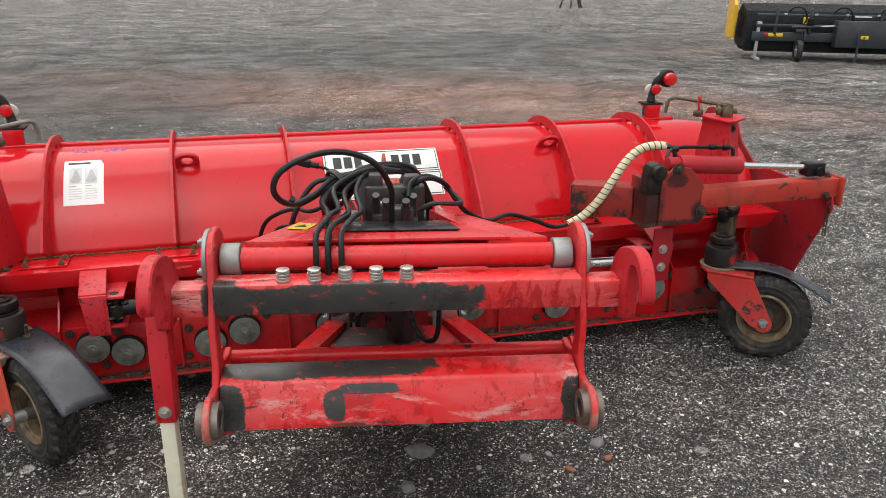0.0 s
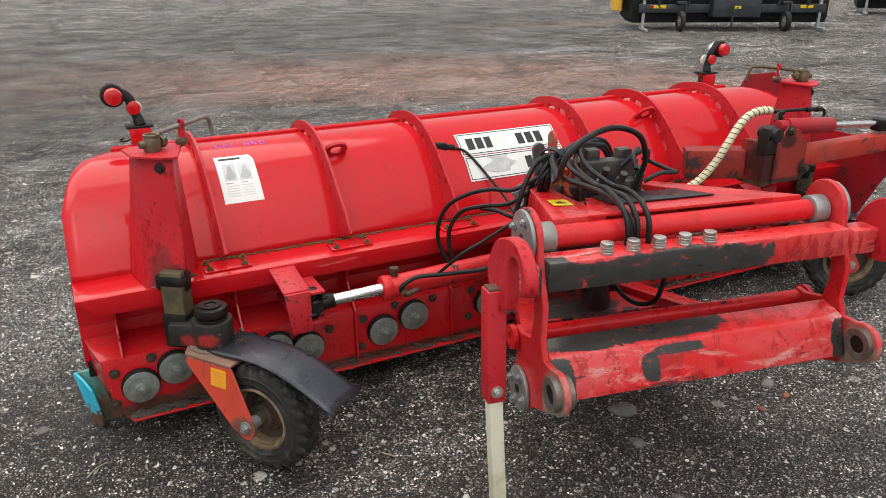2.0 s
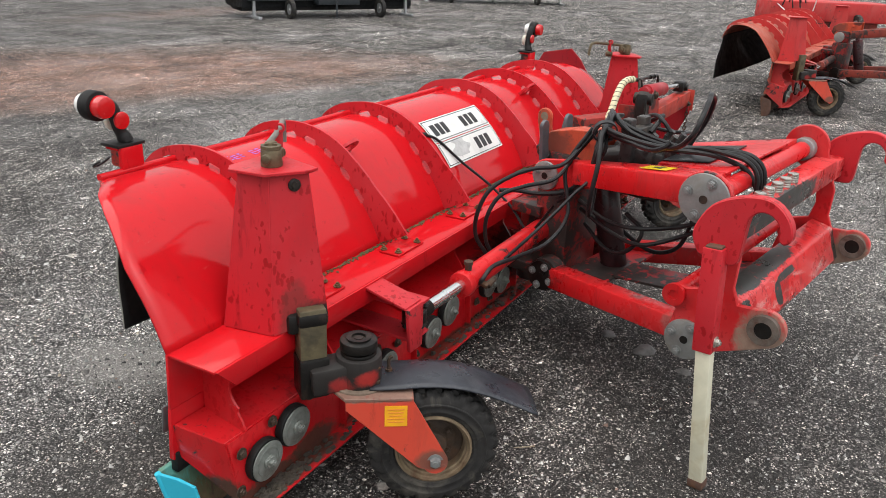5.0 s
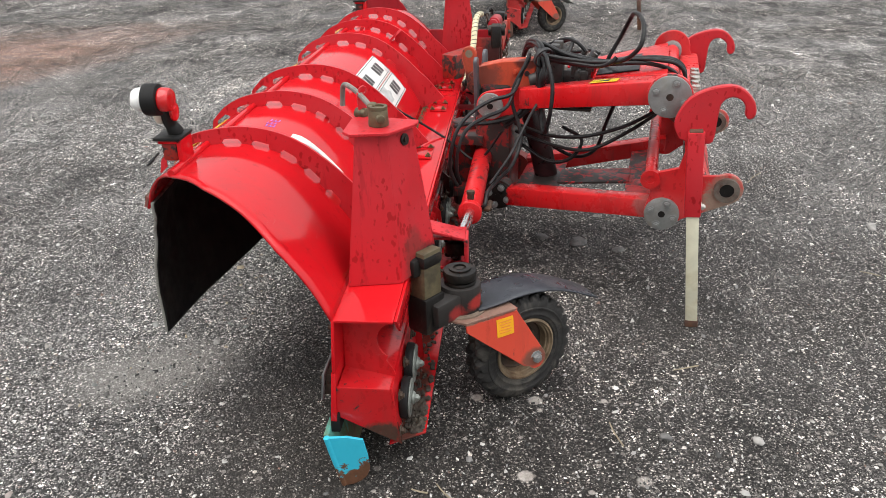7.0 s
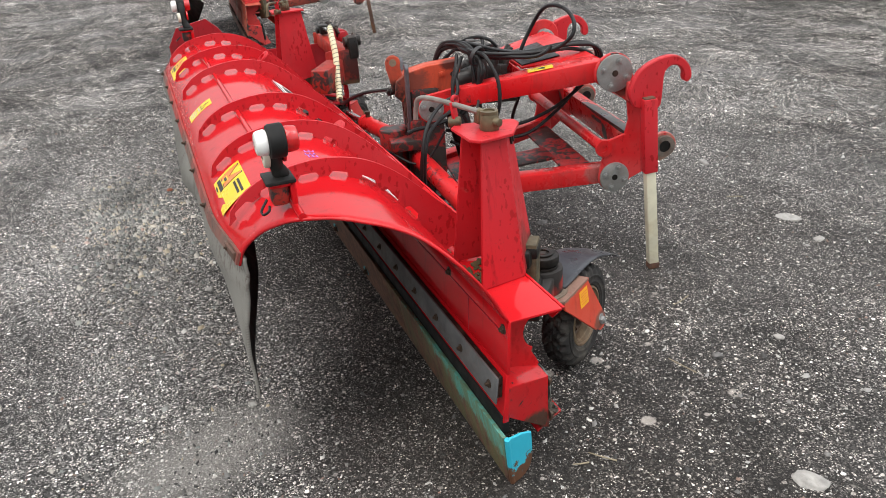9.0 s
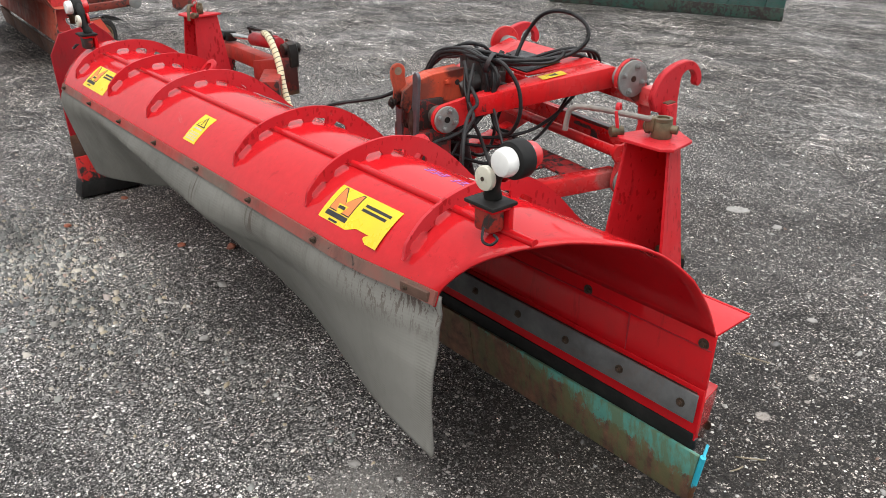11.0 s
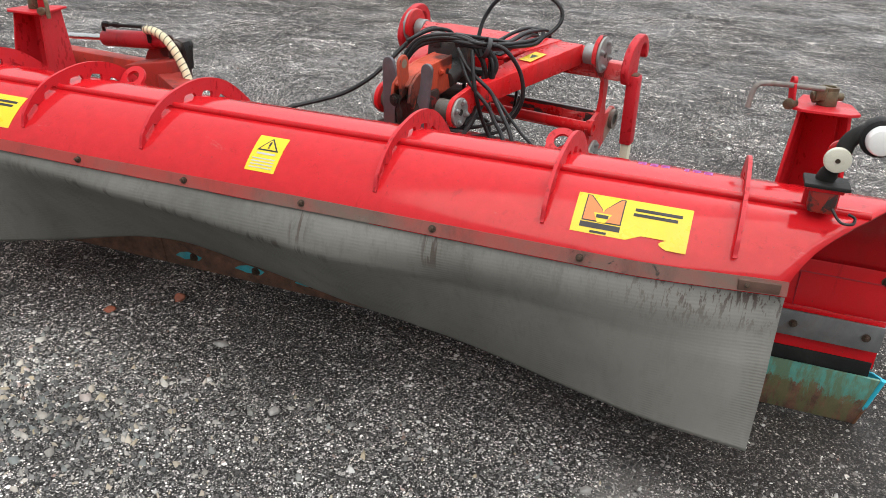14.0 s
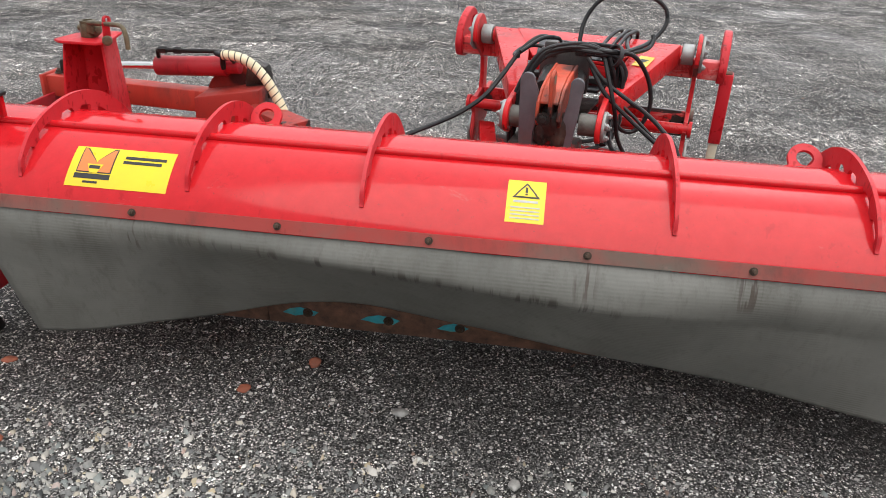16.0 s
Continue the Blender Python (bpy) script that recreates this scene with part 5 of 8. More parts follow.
# ---- marker lamps on the crest
def marker_lamp(flip):
    s = -1 if flip else 1
    x0 = mirror(-.745) if flip else -.745
    y0 = 3.615
    bm = bmesh.new()
    box(bm, (x0, y0 - .030, .905), (.078, .016, .078), bevel=.004)
    box(bm, (x0, y0 - .002, .937), (.078, .065, .012), bevel=.004)
    lamp = part("marker_lamp", bm, red_paint, plow, "black marker lamp with red and white lenses on a red block")
    bm = bmesh.new()
    box(bm, (x0, y0 + .004, .908), (.060, .046, .060), bevel=.010)
    part("mount_block", bm, red_grimy, lamp)
    bm = bmesh.new()
    box(bm, (x0, y0, .947), (.098, .078, .010), bevel=.003)
    tube(bm, [(x0 + s * .005, y0 - .012, .95), (x0 - s * .004, y0, .985), (x0 - s * .015, y0, 1.02), (x0 - s * .022, y0, 1.05), (x0 - s * .045, y0, 1.072), (x0 - s * .075, y0, 1.076)], .0185, 14, wave=lambda i: 1.15 if i < 4 else 1.0)
    part("rubber_arm", bm, rubber_black, lamp)
    bm = bmesh.new()
    j = Vector((x0 - s * .013, y0, 1.018))
    cyl(bm, j + Vector((0, -.017, 0)), j + Vector((0, -.027, 0)), .026, seg=24, bevel=.004)
    part("red_reflector", bm, lens_red, lamp)
    bm = bmesh.new()
    j2 = j + Vector((s * .007, 0, -.008))
    cyl(bm, j2 + Vector((0, .015, 0)), j2 + Vector((0, .032, 0)), .029, seg=28, bevel=.005)
    refl = part("white_reflector", bm, PALE_LENS, lamp)
    bm = bmesh.new()
    cyl(bm, j2 + Vector((0, .031, 0)), j2 + Vector((0, .0335, 0)), .0055, seg=10)
    part("screw", bm, bolt_mat, refl)
    h = Vector((x0 - s * .079, y0, 1.068))
    bm = bmesh.new()
    cyl(bm, h + Vector((0, -.02, 0)), h + Vector((0, .022, 0)), .043, seg=28, bevel=.006)
    part("lamp_body", bm, rubber_black, lamp)
    bm = bmesh.new()
    cyl(bm, h + Vector((0, -.019, 0)), h + Vector((0, -.052, 0)), .034, .031, seg=28, bevel=.007)
    part("red_lens", bm, lens_red, lamp)
    bm = bmesh.new()
    cyl(bm, h + Vector((0, .021, 0)), h + Vector((0, .054, 0)), .034, .030, seg=28, bevel=.009)
    part("white_lens", bm, lens_white, lamp)
    bm = bmesh.new()
    q = Vector((x0 - s * .02, y0 + .04, .90))
    tube(bm, [q, q + Vector((-s * .02, .02, -.02)), q + Vector((-s * .045, .018, -.022)), q + Vector((-s * .05, .004, -.012)), q + Vector((-s * .035, 0, -.006))], .0035, 6)
    part("cable_loop", bm, hose_black, lamp)


PALE_LENS = plain("pale_cream_lens", (0.62, 0.60, 0.50), 0.08, 0.3, scale=20, relief=0.03, coat=0.3)
marker_lamp(False)
marker_lamp(True)

# ---------------------------------------------------------------- hitch
HM = Matrix.Translation((.4915, 1.8825, 0)) @ Matrix.Rotation(radians(-10.7), 4, "Z")
HU = HM.to_3x3() @ Vector((1, 0, 0))
HV = HM.to_3x3() @ Vector((0, 1, 0))


def hp(u, v, z):
    """A point of the hitch: across, towards the blade, up."""
    return HM @ Vector((u, v, z))


def vz_plane(u):
    """A pose whose x runs towards the blade and y up, at u across the hitch."""
    return plane_m(hp(u, 0, 0), HV, UP)


def side_plate(s):
    bm = bmesh.new()
    pts = arc(.12, .868, .082, -20, 185, 14) + [(.02, .80), (-.012, .72), (-.010, .62)]
    pts += [(-.03, .575)] + arc(-.118, .528, .060, 60, 250, 12) + [(-.05, .43), (.03, .395)]
    pts += arc(.105, .415, .068, 250, 370, 8) + [(.155, .50), (.185, .545), (.165, .585), (.13, .58), (.06, .60), (.045, .66), (.055, .74), (.12, .79)]
    prism(bm, pts, .018, vz_plane(s * .478), .003)
    ob = part("side_plate", bm, red_plate, HITCH)
    bm = bmesh.new()
    ring(bm, hp(s * .452, -.118, .528), hp(s * .505, -.118, .528), .046, .026)
    part("hitch_eye", bm, EYE_MAT, ob, "worn steel eye")
    bm = bmesh.new()
    cyl(bm, hp(s * .456, -.118, .528), hp(s * .500, -.118, .528), .0262, seg=20)
    part("eye_bore", bm, grease, ob)
    return ob


EYE_MAT = plain("worn_eye_steel", (0.20, 0.175, 0.15), 0.4, 0.5, 0.5, scale=20, relief=0.3, stain=(0.12, 0.05, 0.03), stains=0.7)
HITCH = plow
side_plate(-1)
side_plate(1)


def cross_bars():
    bm = bmesh.new()
    hexa(bm, [hp(u, v, z) for z, q in ((.754, 0), (.838, 0)) for u, v in ((-.47, 0), (.47, 0), (.47, .082), (-.47, .082))], .008)
    for s in (-1, 1):
        hexa(bm, [hp(s * a, v, z) for z in (.752, .830) for a, v in ((.486, .0), (.575, .0), (.575, .07), (.486, .07))], .008)
    top = part("top_bar", bm, BAR_TOP, HITCH, "worn red top bar with bare black steel patches")
    bm = bmesh.new()
    for k in range(5):
        u = lerp(-.296, .016, k / 4)
        for z0, z1, r in ((.838, .846, .019), (.846, .853, .0185), (.8535, .861, .0185), (.8615, .870, .0175)):
            cyl(bm, hp(u, .026, z0), hp(u, .026, z1), r, seg=20, bevel=.002)
        part("hose_coupling", bm, zinc, top, "zinc hydraulic coupling")
        bm = bmesh.new()
    bm.free()
    bm = bmesh.new()
    hexa(bm, [hp(-.468, -.078, .466), hp(.468, -.078, .466), hp(.468, .02, .475), hp(-.468, .02, .475),
              hp(-.468, -.035, .582), hp(.468, -.035, .582), hp(.468, .045, .600), hp(-.468, .045, .600)], .008)
    part("bottom_bar", bm, BAR_LOW, HITCH, "scraped red bottom bar, paint worn to steel")
    bm = bmesh.new()
    cyl(bm, hp(-.50, .160, .552), hp(.50, .160, .552), .0235, seg=20)
    tub = part("lower_pipe", bm, red_frame, HITCH)
    for s in (-1, 1):
        bm = bmesh.new()
        ring(bm, hp(s * .492, .160, .552), hp(s * .506, .160, .552), .036, .016)
        part("pipe_boss", bm, red_frame, tub)
    bm = bmesh.new()
    cyl(bm, hp(-.41, .12, .863), hp(.41, .12, .863), .0315, seg=28)
    rod = part("hitch_tube", bm, red_frame, HITCH)
    for s in (-1, 1):
        bm = bmesh.new()
        cyl(bm, hp(s * .412, .12, .863), hp(s * .462, .12, .863), .043, seg=28, bevel=.004)
        part("collar", bm, steel_grey, rod, "grey steel collar")


def bar_paint(name, patches, faded):
    """Sun-faded red paint, wet darker runs and scrapes, rubbed through to black steel in ragged patches."""
    m, n, l, b = nodes_of(name)
    t = n.new("ShaderNodeTexCoord")
    mp = n.new("ShaderNodeMapping")
    mp.vector_type = "TEXTURE"
    mp.inputs["Location"].default_value = (.4915, 1.8825, 0)
    mp.inputs["Rotation"].default_value = (0, 0, radians(-10.7))
    l.new(t.outputs["Object"], mp.inputs[0])

    def scaled(k):
        q = n.new("ShaderNodeVectorMath")
        q.operation = "MULTIPLY"
        q.inputs[1].default_value = k
        l.new(mp.outputs[0], q.inputs[0])
        return q.outputs[0]

    def calc(op, a, b2=None, c2=None):
        q = n.new("ShaderNodeMath")
        q.operation = op
        for i, w in enumerate((a, b2, c2)):
            if w is None:
                continue
            if isinstance(w, (int, float)):
                q.inputs[i].default_value = w
            else:
                l.new(w, q.inputs[i])
        return q.outputs[0]

    sep = n.new("ShaderNodeSeparateXYZ")
    l.new(mp.outputs[0], sep.inputs[0])
    c = mix(n, l, ramp(n, l, noise_tex(n, l, 2.2, 5, .65, scaled((.6, 1, 1.2))), [(.40, 0.0), (.62, faded)]), (0.64, 0.012, 0.014), (0.66, 0.11, 0.11))
    # wet runs down the face and long scrapes along it
    c = mix(n, l, ramp(n, l, noise_tex(n, l, 16, 5, .7, scaled((1, 1, .30)), .4), [(.53, 0.0), (.58, .8)]), c, (0.40, 0.006, 0.008))
    c = mix(n, l, ramp(n, l, noise_tex(n, l, 9, 7, .75, scaled((.5, 1, 1.3)), .6), [(.56, 0.0), (.66, .7)]), c, (0.66, 0.34, 0.31))
    c = mix(n, l, ramp(n, l, noise_tex(n, l, 30, 6, .75, scaled((.16, 1, 1.1)), .3), [(.60, 0.0), (.63, .9)]), c, (0.07, 0.030, 0.026))
    c = mix(n, l, ramp(n, l, noise_tex(n, l, 70, 4, .7, scaled((1, 1, .6))), [(.64, 0.0), (.66, .8)]), c, (0.05, 0.022, 0.020))
    rag = calc("ADD", calc("MULTIPLY", noise_tex(n, l, 11, 8, .72, scaled((.7, 1, 1)), .5), 4.4), -2.3)
    steel = mix(n, l, noise_tex(n, l, 26, 5, .65, scaled((.5, 1, 1))), (0.010, 0.010, 0.010), (0.065, 0.063, 0.058))
    crumbs = ramp(n, l, noise_tex(n, l, 34, 7, .78, scaled((.5, 1, 1)), .4), [(.32, .3), (.42, 1.0)])
    total = None
    for uc, hw, vc, hv, zc, hz in patches:
        far = None
        for ax, mid, half in ((0, uc, hw), (1, vc, hv), (2, zc, hz)):
            d = calc("POWER", calc("DIVIDE", calc("ABSOLUTE", calc("SUBTRACT", sep.outputs[ax], mid)), half), 3.0)
            far = d if far is None else calc("ADD", far, d)
        f = ramp(n, l, calc("MULTIPLY", calc("ADD", far, rag), .5), [(.42, 1.0), (.53, 0.0)])
        f = calc("MULTIPLY", f, crumbs)
        c = mix(n, l, f, c, steel)
        total = f if total is None else calc("MAXIMUM", total, f)
    l.new(c, b.inputs["Base Color"])
    l.new(ramp(n, l, noise_tex(n, l, 6, 5, .7, scaled((1, 1, 1))), [(.35, .20), (.7, .46)]), b.inputs["Roughness"])
    bump(n, l, mix(n, l, .5, noise_tex(n, l, 45, 4, .6, scaled((1, 1, 1))), total), b, .2, .002)
    return m


BAR_TOP = bar_paint("rubbed_red_paint", [(-.13, .33, .0, .03, .785, .052), (-.45, .05, .0, .05, .79, .06), (.0, .5, .04, .1, .752, .006)], .6)
BAR_LOW = bar_paint("scraped_red_paint", [(-.24, .30, .015, .06, .600, .018), (-.175, .030, -.05, .1, .525, .042), (-.09, .085, -.05, .1, .560, .014), (-.44, .035, -.05, .2, .52, .06), (.45, .03, -.05, .2, .51, .06)], .9)
cross_bars()


def hook(s):
    u = s * .586
    bm = bmesh.new()
    pts = [(.075, .775)] + [(.096, .82), (.090, .862), (.055, .922), (-.008, .958), (-.075, .972), (-.122, .958), (-.158, .918), (-.166, .875), (-.148, .858), (-.132, .873), (-.130, .902), (-.108, .927), (-.075, .930), (-.050, .905), (-.045, .85), (-.042, .79), (-.03, .765), (.02, .76)]
    pts = [(q.x, q.y - .03) for q in smooth_line([(a, z, 0) for a, z in pts], 3)]
    prism(bm, pts, .034, vz_plane(u), .004)
    ob = part("hook", bm, red_rib, HITCH, "red steel pick-up hook")
    return ob


hook(-1)
hook(1)


def stand_leg():
    bm = bmesh.new()
    beam(bm, hp(-.612, .020, .780), hp(-.612, .000, .465), .052, .058, .005, up=HV)
    ob = part("stand_leg", bm, red_rib, HITCH, "telescopic stand leg, red sleeve with a white foot")
    bm = bmesh.new()
    beam(bm, hp(-.612, .021, .786), hp(-.612, .020, .775), .040, .046, .003, up=HV)
    part("inner_tube_end", bm, brown_rust, ob)
    bm = bmesh.new()
    beam(bm, hp(-.612, .000, .480), hp(-.598, -.048, .012), .038, .044, .004, up=HV)
    part("foot_tube", bm, leg_paint, ob, "yellowed white foot tube")
    bm = bmesh.new()
    beam(bm, hp(-.599, -.047, .03), hp(-.598, -.048, .002), .042, .048, .003, up=HV)
    part("foot_end", bm, brown_rust, ob)
    bm = bmesh.new()
    hexbolt(bm, hp(-.612, -.026, .500), -HV, .012)
    part("leg_pin", bm, zinc, ob)


stand_leg()


def flange(u, v, z, s, r, mat, parent, label):
    bm = bmesh.new()
    cyl(bm, hp(u, v, z), hp(u + s * .012, v, z), r, seg=36, bevel=.003)
    ob = part("pivot_flange", bm, mat, plow, label)
    spots = []
    for k in range(4):
        a = radians(20 + 90 * k)
        spots.append((hp(u + s * .012, v + r * .7 * math.cos(a), z + r * .7 * math.sin(a)), HU * s))
    bolts(ob, spots, .011, .008, steel_grey)
    bm = bmesh.new()
    cyl(bm, hp(u + s * .0115, v, z), hp(u + s * .0135, v, z), .013, seg=16)
    part("grease_hole", bm, grease, ob)


def links():
    # upper link: two tapered box arms, joined by a top plate near the tube
    for s in (-1, 1):
        bm = bmesh.new()
        hexa(bm, [hp(s * a, v, z) for z0, z1 in ((.815, .722), (.905, .805)) for a, v, z in ((.405, .14, z0), (.24, .14, z0), (.138 - s * .020, .72, z1), (.205 - s * .020, .72, z1))], .006)
        arm = part("upper_arm", bm, red_arm, HITCH)
        bm = bmesh.new()
        prism(bm, [(.64, .715), (.78, .685)] + arc(.845, .725, .062, -125, 85, 16) + [(.74, .806), (.64, .815)], .020, vz_plane(s * .168 - .022), .003)
        part("link_end", bm, red_arm, arm)
    bm = bmesh.new()
    hexa(bm, [hp(u, v, z + dz) for dz in (.069, .078) for u, v, z in ((-.30, .135, .83), (.30, .135, .83), (.165, .42, .780), (-.165, .42, .780))], .002)
    hexa(bm, [hp(u, v, z) for dz in (0, .07) for u, v, z in ((-.17, .42, .775 + dz), (.17, .42, .775 + dz), (.165, .43, .775 + dz), (-.165, .43, .775 + dz))], .002)
    # black sheet laid on the plate in place of a shaded opening
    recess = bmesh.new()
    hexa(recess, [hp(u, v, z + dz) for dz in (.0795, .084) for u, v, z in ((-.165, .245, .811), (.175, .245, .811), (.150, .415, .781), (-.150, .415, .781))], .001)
    upper = part("link_plate", bm, red_arm, HITCH, "worn red plate between the upper arms")
    bm = bmesh.new()
    hexa(bm, [hp(u, v, z) for z in (.70, .712) for u, v in ((-.13, .43), (.13, .43), (.10, .76), (-.10, .76))], .002)
    part("link_floor", bm, grease, upper)
    part("oily_mat", recess, black_paint, upper, "black sheet standing in for the shaded opening by the valve")
    # lower link
    for s in (-1, 1):
        bm = bmesh.new()
        hexa(bm, [hp(s * a, v, z) for z0, z1 in ((.378, .290), (.455, .372)) for a, v, z in ((.462, .105, z0), (.385, .105, z0), (.155, .80, z1), (.235, .80, z1))], .006)
        part("lower_arm", bm, red_arm, HITCH)
    bm = bmesh.new()
    hexa(bm, [hp(u, v, z + dz) for dz in (0, .010) for u, v, z in ((-.40, .13, .398), (.40, .13, .398), (.345, .26, .386), (-.345, .26, .386))], .002)
    hexa(bm, [hp(u, v, z + dz) for dz in (0, .010) for u, v, z in ((-.265, .55, .36), (.265, .55, .36), (.22, .74, .345), (-.22, .74, .345))], .002)
    hexa(bm, [hp(u, v, z + dz) for dz in (0, .010) for u, v, z in ((-.12, .25, .392), (.06, .25, .392), (.06, .56, .365), (-.12, .56, .365))], .002)
    lower = part("lower_plate", bm, LOWER, HITCH, "lower link plate, grey-black with grease")
    for s in (-1, 1):
        flange(s * .488, .12, .868, s, .077, steel_grey, upper, "grey bolted pivot flange")
        flange(s * .488, .106, .414, s, .066, steel_grey, lower, "grey bolted pivot flange")
        flange(s * .178 - .022, .845, .725, s, .056, steel_grey, upper, "grey bolted pivot flange")
        flange(s * .235, .80, .335, s, .060, grease, lower, "greasy pivot flange")
    for s in (-1, 1):
        bm = bmesh.new()
        ring(bm, hp(s * .095 - .022, .845, .725), hp(s * .158 - .022, .845, .725), .040, .02)
        part("pivot_boss", bm, PIN_GREY, HITCH, "greasy grey pin bush")
        bm = bmesh.new()
        ring(bm, hp(s * .165, .80, .335), hp(s * .230, .80, .335), .066, .02)
        part("pivot_boss", bm, red_grimy, HITCH)


PIN_GREY = plain("greasy_grey_steel", (0.13, 0.125, 0.11), 0.4, 0.5, 0.3, scale=16, relief=0.3, stain=(0.03, 0.026, 0.02), stains=0.8)
LOWER = paint("grease_blackened_red", (0.55, 0.016, 0.022), (0.40, 0.06, 0.06), wear=0.95, rough=0.4, faded=0.8, dirty=0.7)
links()


HEAD_RED = paint("dark_red_under_grease", (0.26, 0.016, 0.016), (0.20, 0.03, 0.026), wear=1.0, rough=0.38, faded=0.6, dirty=0.9)


def carriage():
    """The greasy turning head between the links and the blade."""
    bm = bmesh.new()
    hexa(bm, [hp(u, v, z) for z in (.24, .655) for u, v in ((-.125, .775), (.125, .775), (.125, .93), (-.125, .93))], .012)
    hexa(bm, [hp(u, v, z) for z in (.64, .785) for u, v in ((-.080, .785), (.036, .785), (.036, .915), (-.080, .915))], .012)
    cyl(bm, hp(0, 1.0, .20), hp(0, 1.0, .60), .065, seg=24, bevel=.006)
    box(bm, (0, 0, 0), (.30, .14, .045), Matrix.Translation(hp(0, .96, .30)) @ HM.to_3x3().to_4x4(), .006)
    box(bm, (0, 0, 0), (.30, .14, .045), Matrix.Translation(hp(0, .96, .55)) @ HM.to_3x3().to_4x4(), .006)
    head = part("turning_head", bm, HEAD_RED, HITCH, "dark red turning head under black grease")
    bm = bmesh.new()
    # two cheeks with a sloping top, open towards the link
    side = [(.68, .765), (.86, .735), (.955, .735), (.985, .765), (.975, .825), (.925, .862), (.83, .885), (.68, .897)]
    for u in (-.060, .016):
        prism(bm, side, .012, vz_plane(u), .003)
        hexbolt(bm, hp(u + (-.007 if u < 0 else .007), .765, .845), HU * (-1 if u < 0 else 1), .012, .008)
    for (v0, z0), (v1, z1) in (((.69, .888), (.83, .876)), ((.832, .876), (.925, .853)), ((.927, .853), (.972, .818))):
        hexa(bm, [hp(u, v, z + dz) for dz in (0, .008) for u, v, z in ((-.053, v0, z0), (.009, v0, z0), (.009, v1, z1), (-.053, v1, z1))], .001)
    cheek = part("cylinder_bracket", bm, red_soot, head, "sooty orange-red lift cylinder bracket")
    bm = bmesh.new()
    for u in (-.0675, .0235):
        cyl(bm, hp(u, .715, .838), hp(u + .0005 * (-1 if u < 0 else 1), .715, .838), .012, seg=16)
    part("bracket_hole", bm, ink, cheek)
    # lifting eye that stands up at the bracket's front
    bm = bmesh.new()
    prism(bm, [(.930, .800), (.990, .775), (.998, .83), (1.012, .885)] + arc(.979, .906, .034, -20, 200, 16) + [(.945, .87)], .014, vz_plane(-.030), .004)
    part("lifting_eye", bm, red_soot, head, "orange-red lifting eye")
    bm = bmesh.new()
    for du in (-.0075, .0075):
        cyl(bm, hp(-.030 + du, .979, .908), hp(-.030 + du * 1.06, .979, .908), .017, seg=16)
    part("eye_hole", bm, HOLE_TAN, cheek)
    bm = bmesh.new()
    cyl(bm, hp(-.012, .95, .772), hp(-.012, 1.004, .772), .013, seg=16, bevel=.003)
    hexbolt(bm, hp(-.012, .998, .772), HV, .017, .010)
    part("pin", bm, grease, head)
    # steel guide plates either side, spread like a fork
    for outline in ([(.030, .60), (.079, .60), (.088, .75), (.092, .870)] + arc(.066, .886, .026, 0, 180, 10) + [(.018, .83), (.013, .80), (.033, .697)],
                    [(-.099, .60), (-.050, .60), (-.062, .725), (-.082, .826), (-.084, .875)] + arc(-.108, .886, .024, 0, 180, 10) + [(-.118, .76)]):
        bm = bmesh.new()
        prism(bm, outline, .016, plane_m(hp(0, .93, 0), HU, UP), .002)
        part("guide_plate", bm, GUIDE, head, "dark grey guide plate, worn at its edge")
    # grease caked between the plates
    bm = bmesh.new()
    for cu, cv, cz, ru, rv, rz in ((-.030, .925, .735, .052, .022, .062), (-.060, .93, .70, .030, .018, .075), (.004, .93, .70, .022, .016, .05)):
        b = bmesh.new()
        bmesh.ops.create_icosphere(b, subdivisions=4, radius=1.0)
        for q in b.verts:
            q.co *= 1 + .22 * noise.noise(q.co * 2.2 + Vector((cu * 90, 0, 0))) + .10 * noise.noise(q.co * 6)
        b.transform(Matrix.Translation(hp(cu, cv, cz)) @ HM.to_3x3().to_4x4() @ Matrix.Diagonal((ru, rv, rz, 1)))
        merge(bm, b)
    part("caked_grease", bm, grease, head, "black grease caked round the pin")
    # lift cylinder
    bm = bmesh.new()
    cyl(bm, hp(.02, .62, .33), hp(.0, .705, .70), .052, seg=24, bevel=.006)
    cyl(bm, hp(.0, .70, .69), hp(0, .74, .845), .026, seg=18)
    cyl(bm, hp(.02, .615, .315), hp(.019, .624, .36), .062, seg=24, bevel=.005)
    part("lift_cylinder", bm, LIFT, HITCH, "black lift cylinder")


HOLE_TAN = plain("tan_dusty_hole", (0.20, 0.17, 0.12), 0.3, 0.8, scale=30, relief=0.1)
GUIDE = plain("dark_blue_grey_steel", (0.105, 0.108, 0.120), 0.3, 0.42, 0.35, scale=10, relief=0.15, stain=(0.14, 0.08, 0.05), stains=0.4)
LIFT = plain("oily_dark_red_black", (0.03, 0.014, 0.016), 0.5, 0.32, 0.1, scale=10, relief=0.2, stain=(0.10, 0.012, 0.014), stains=0.7)
carriage()


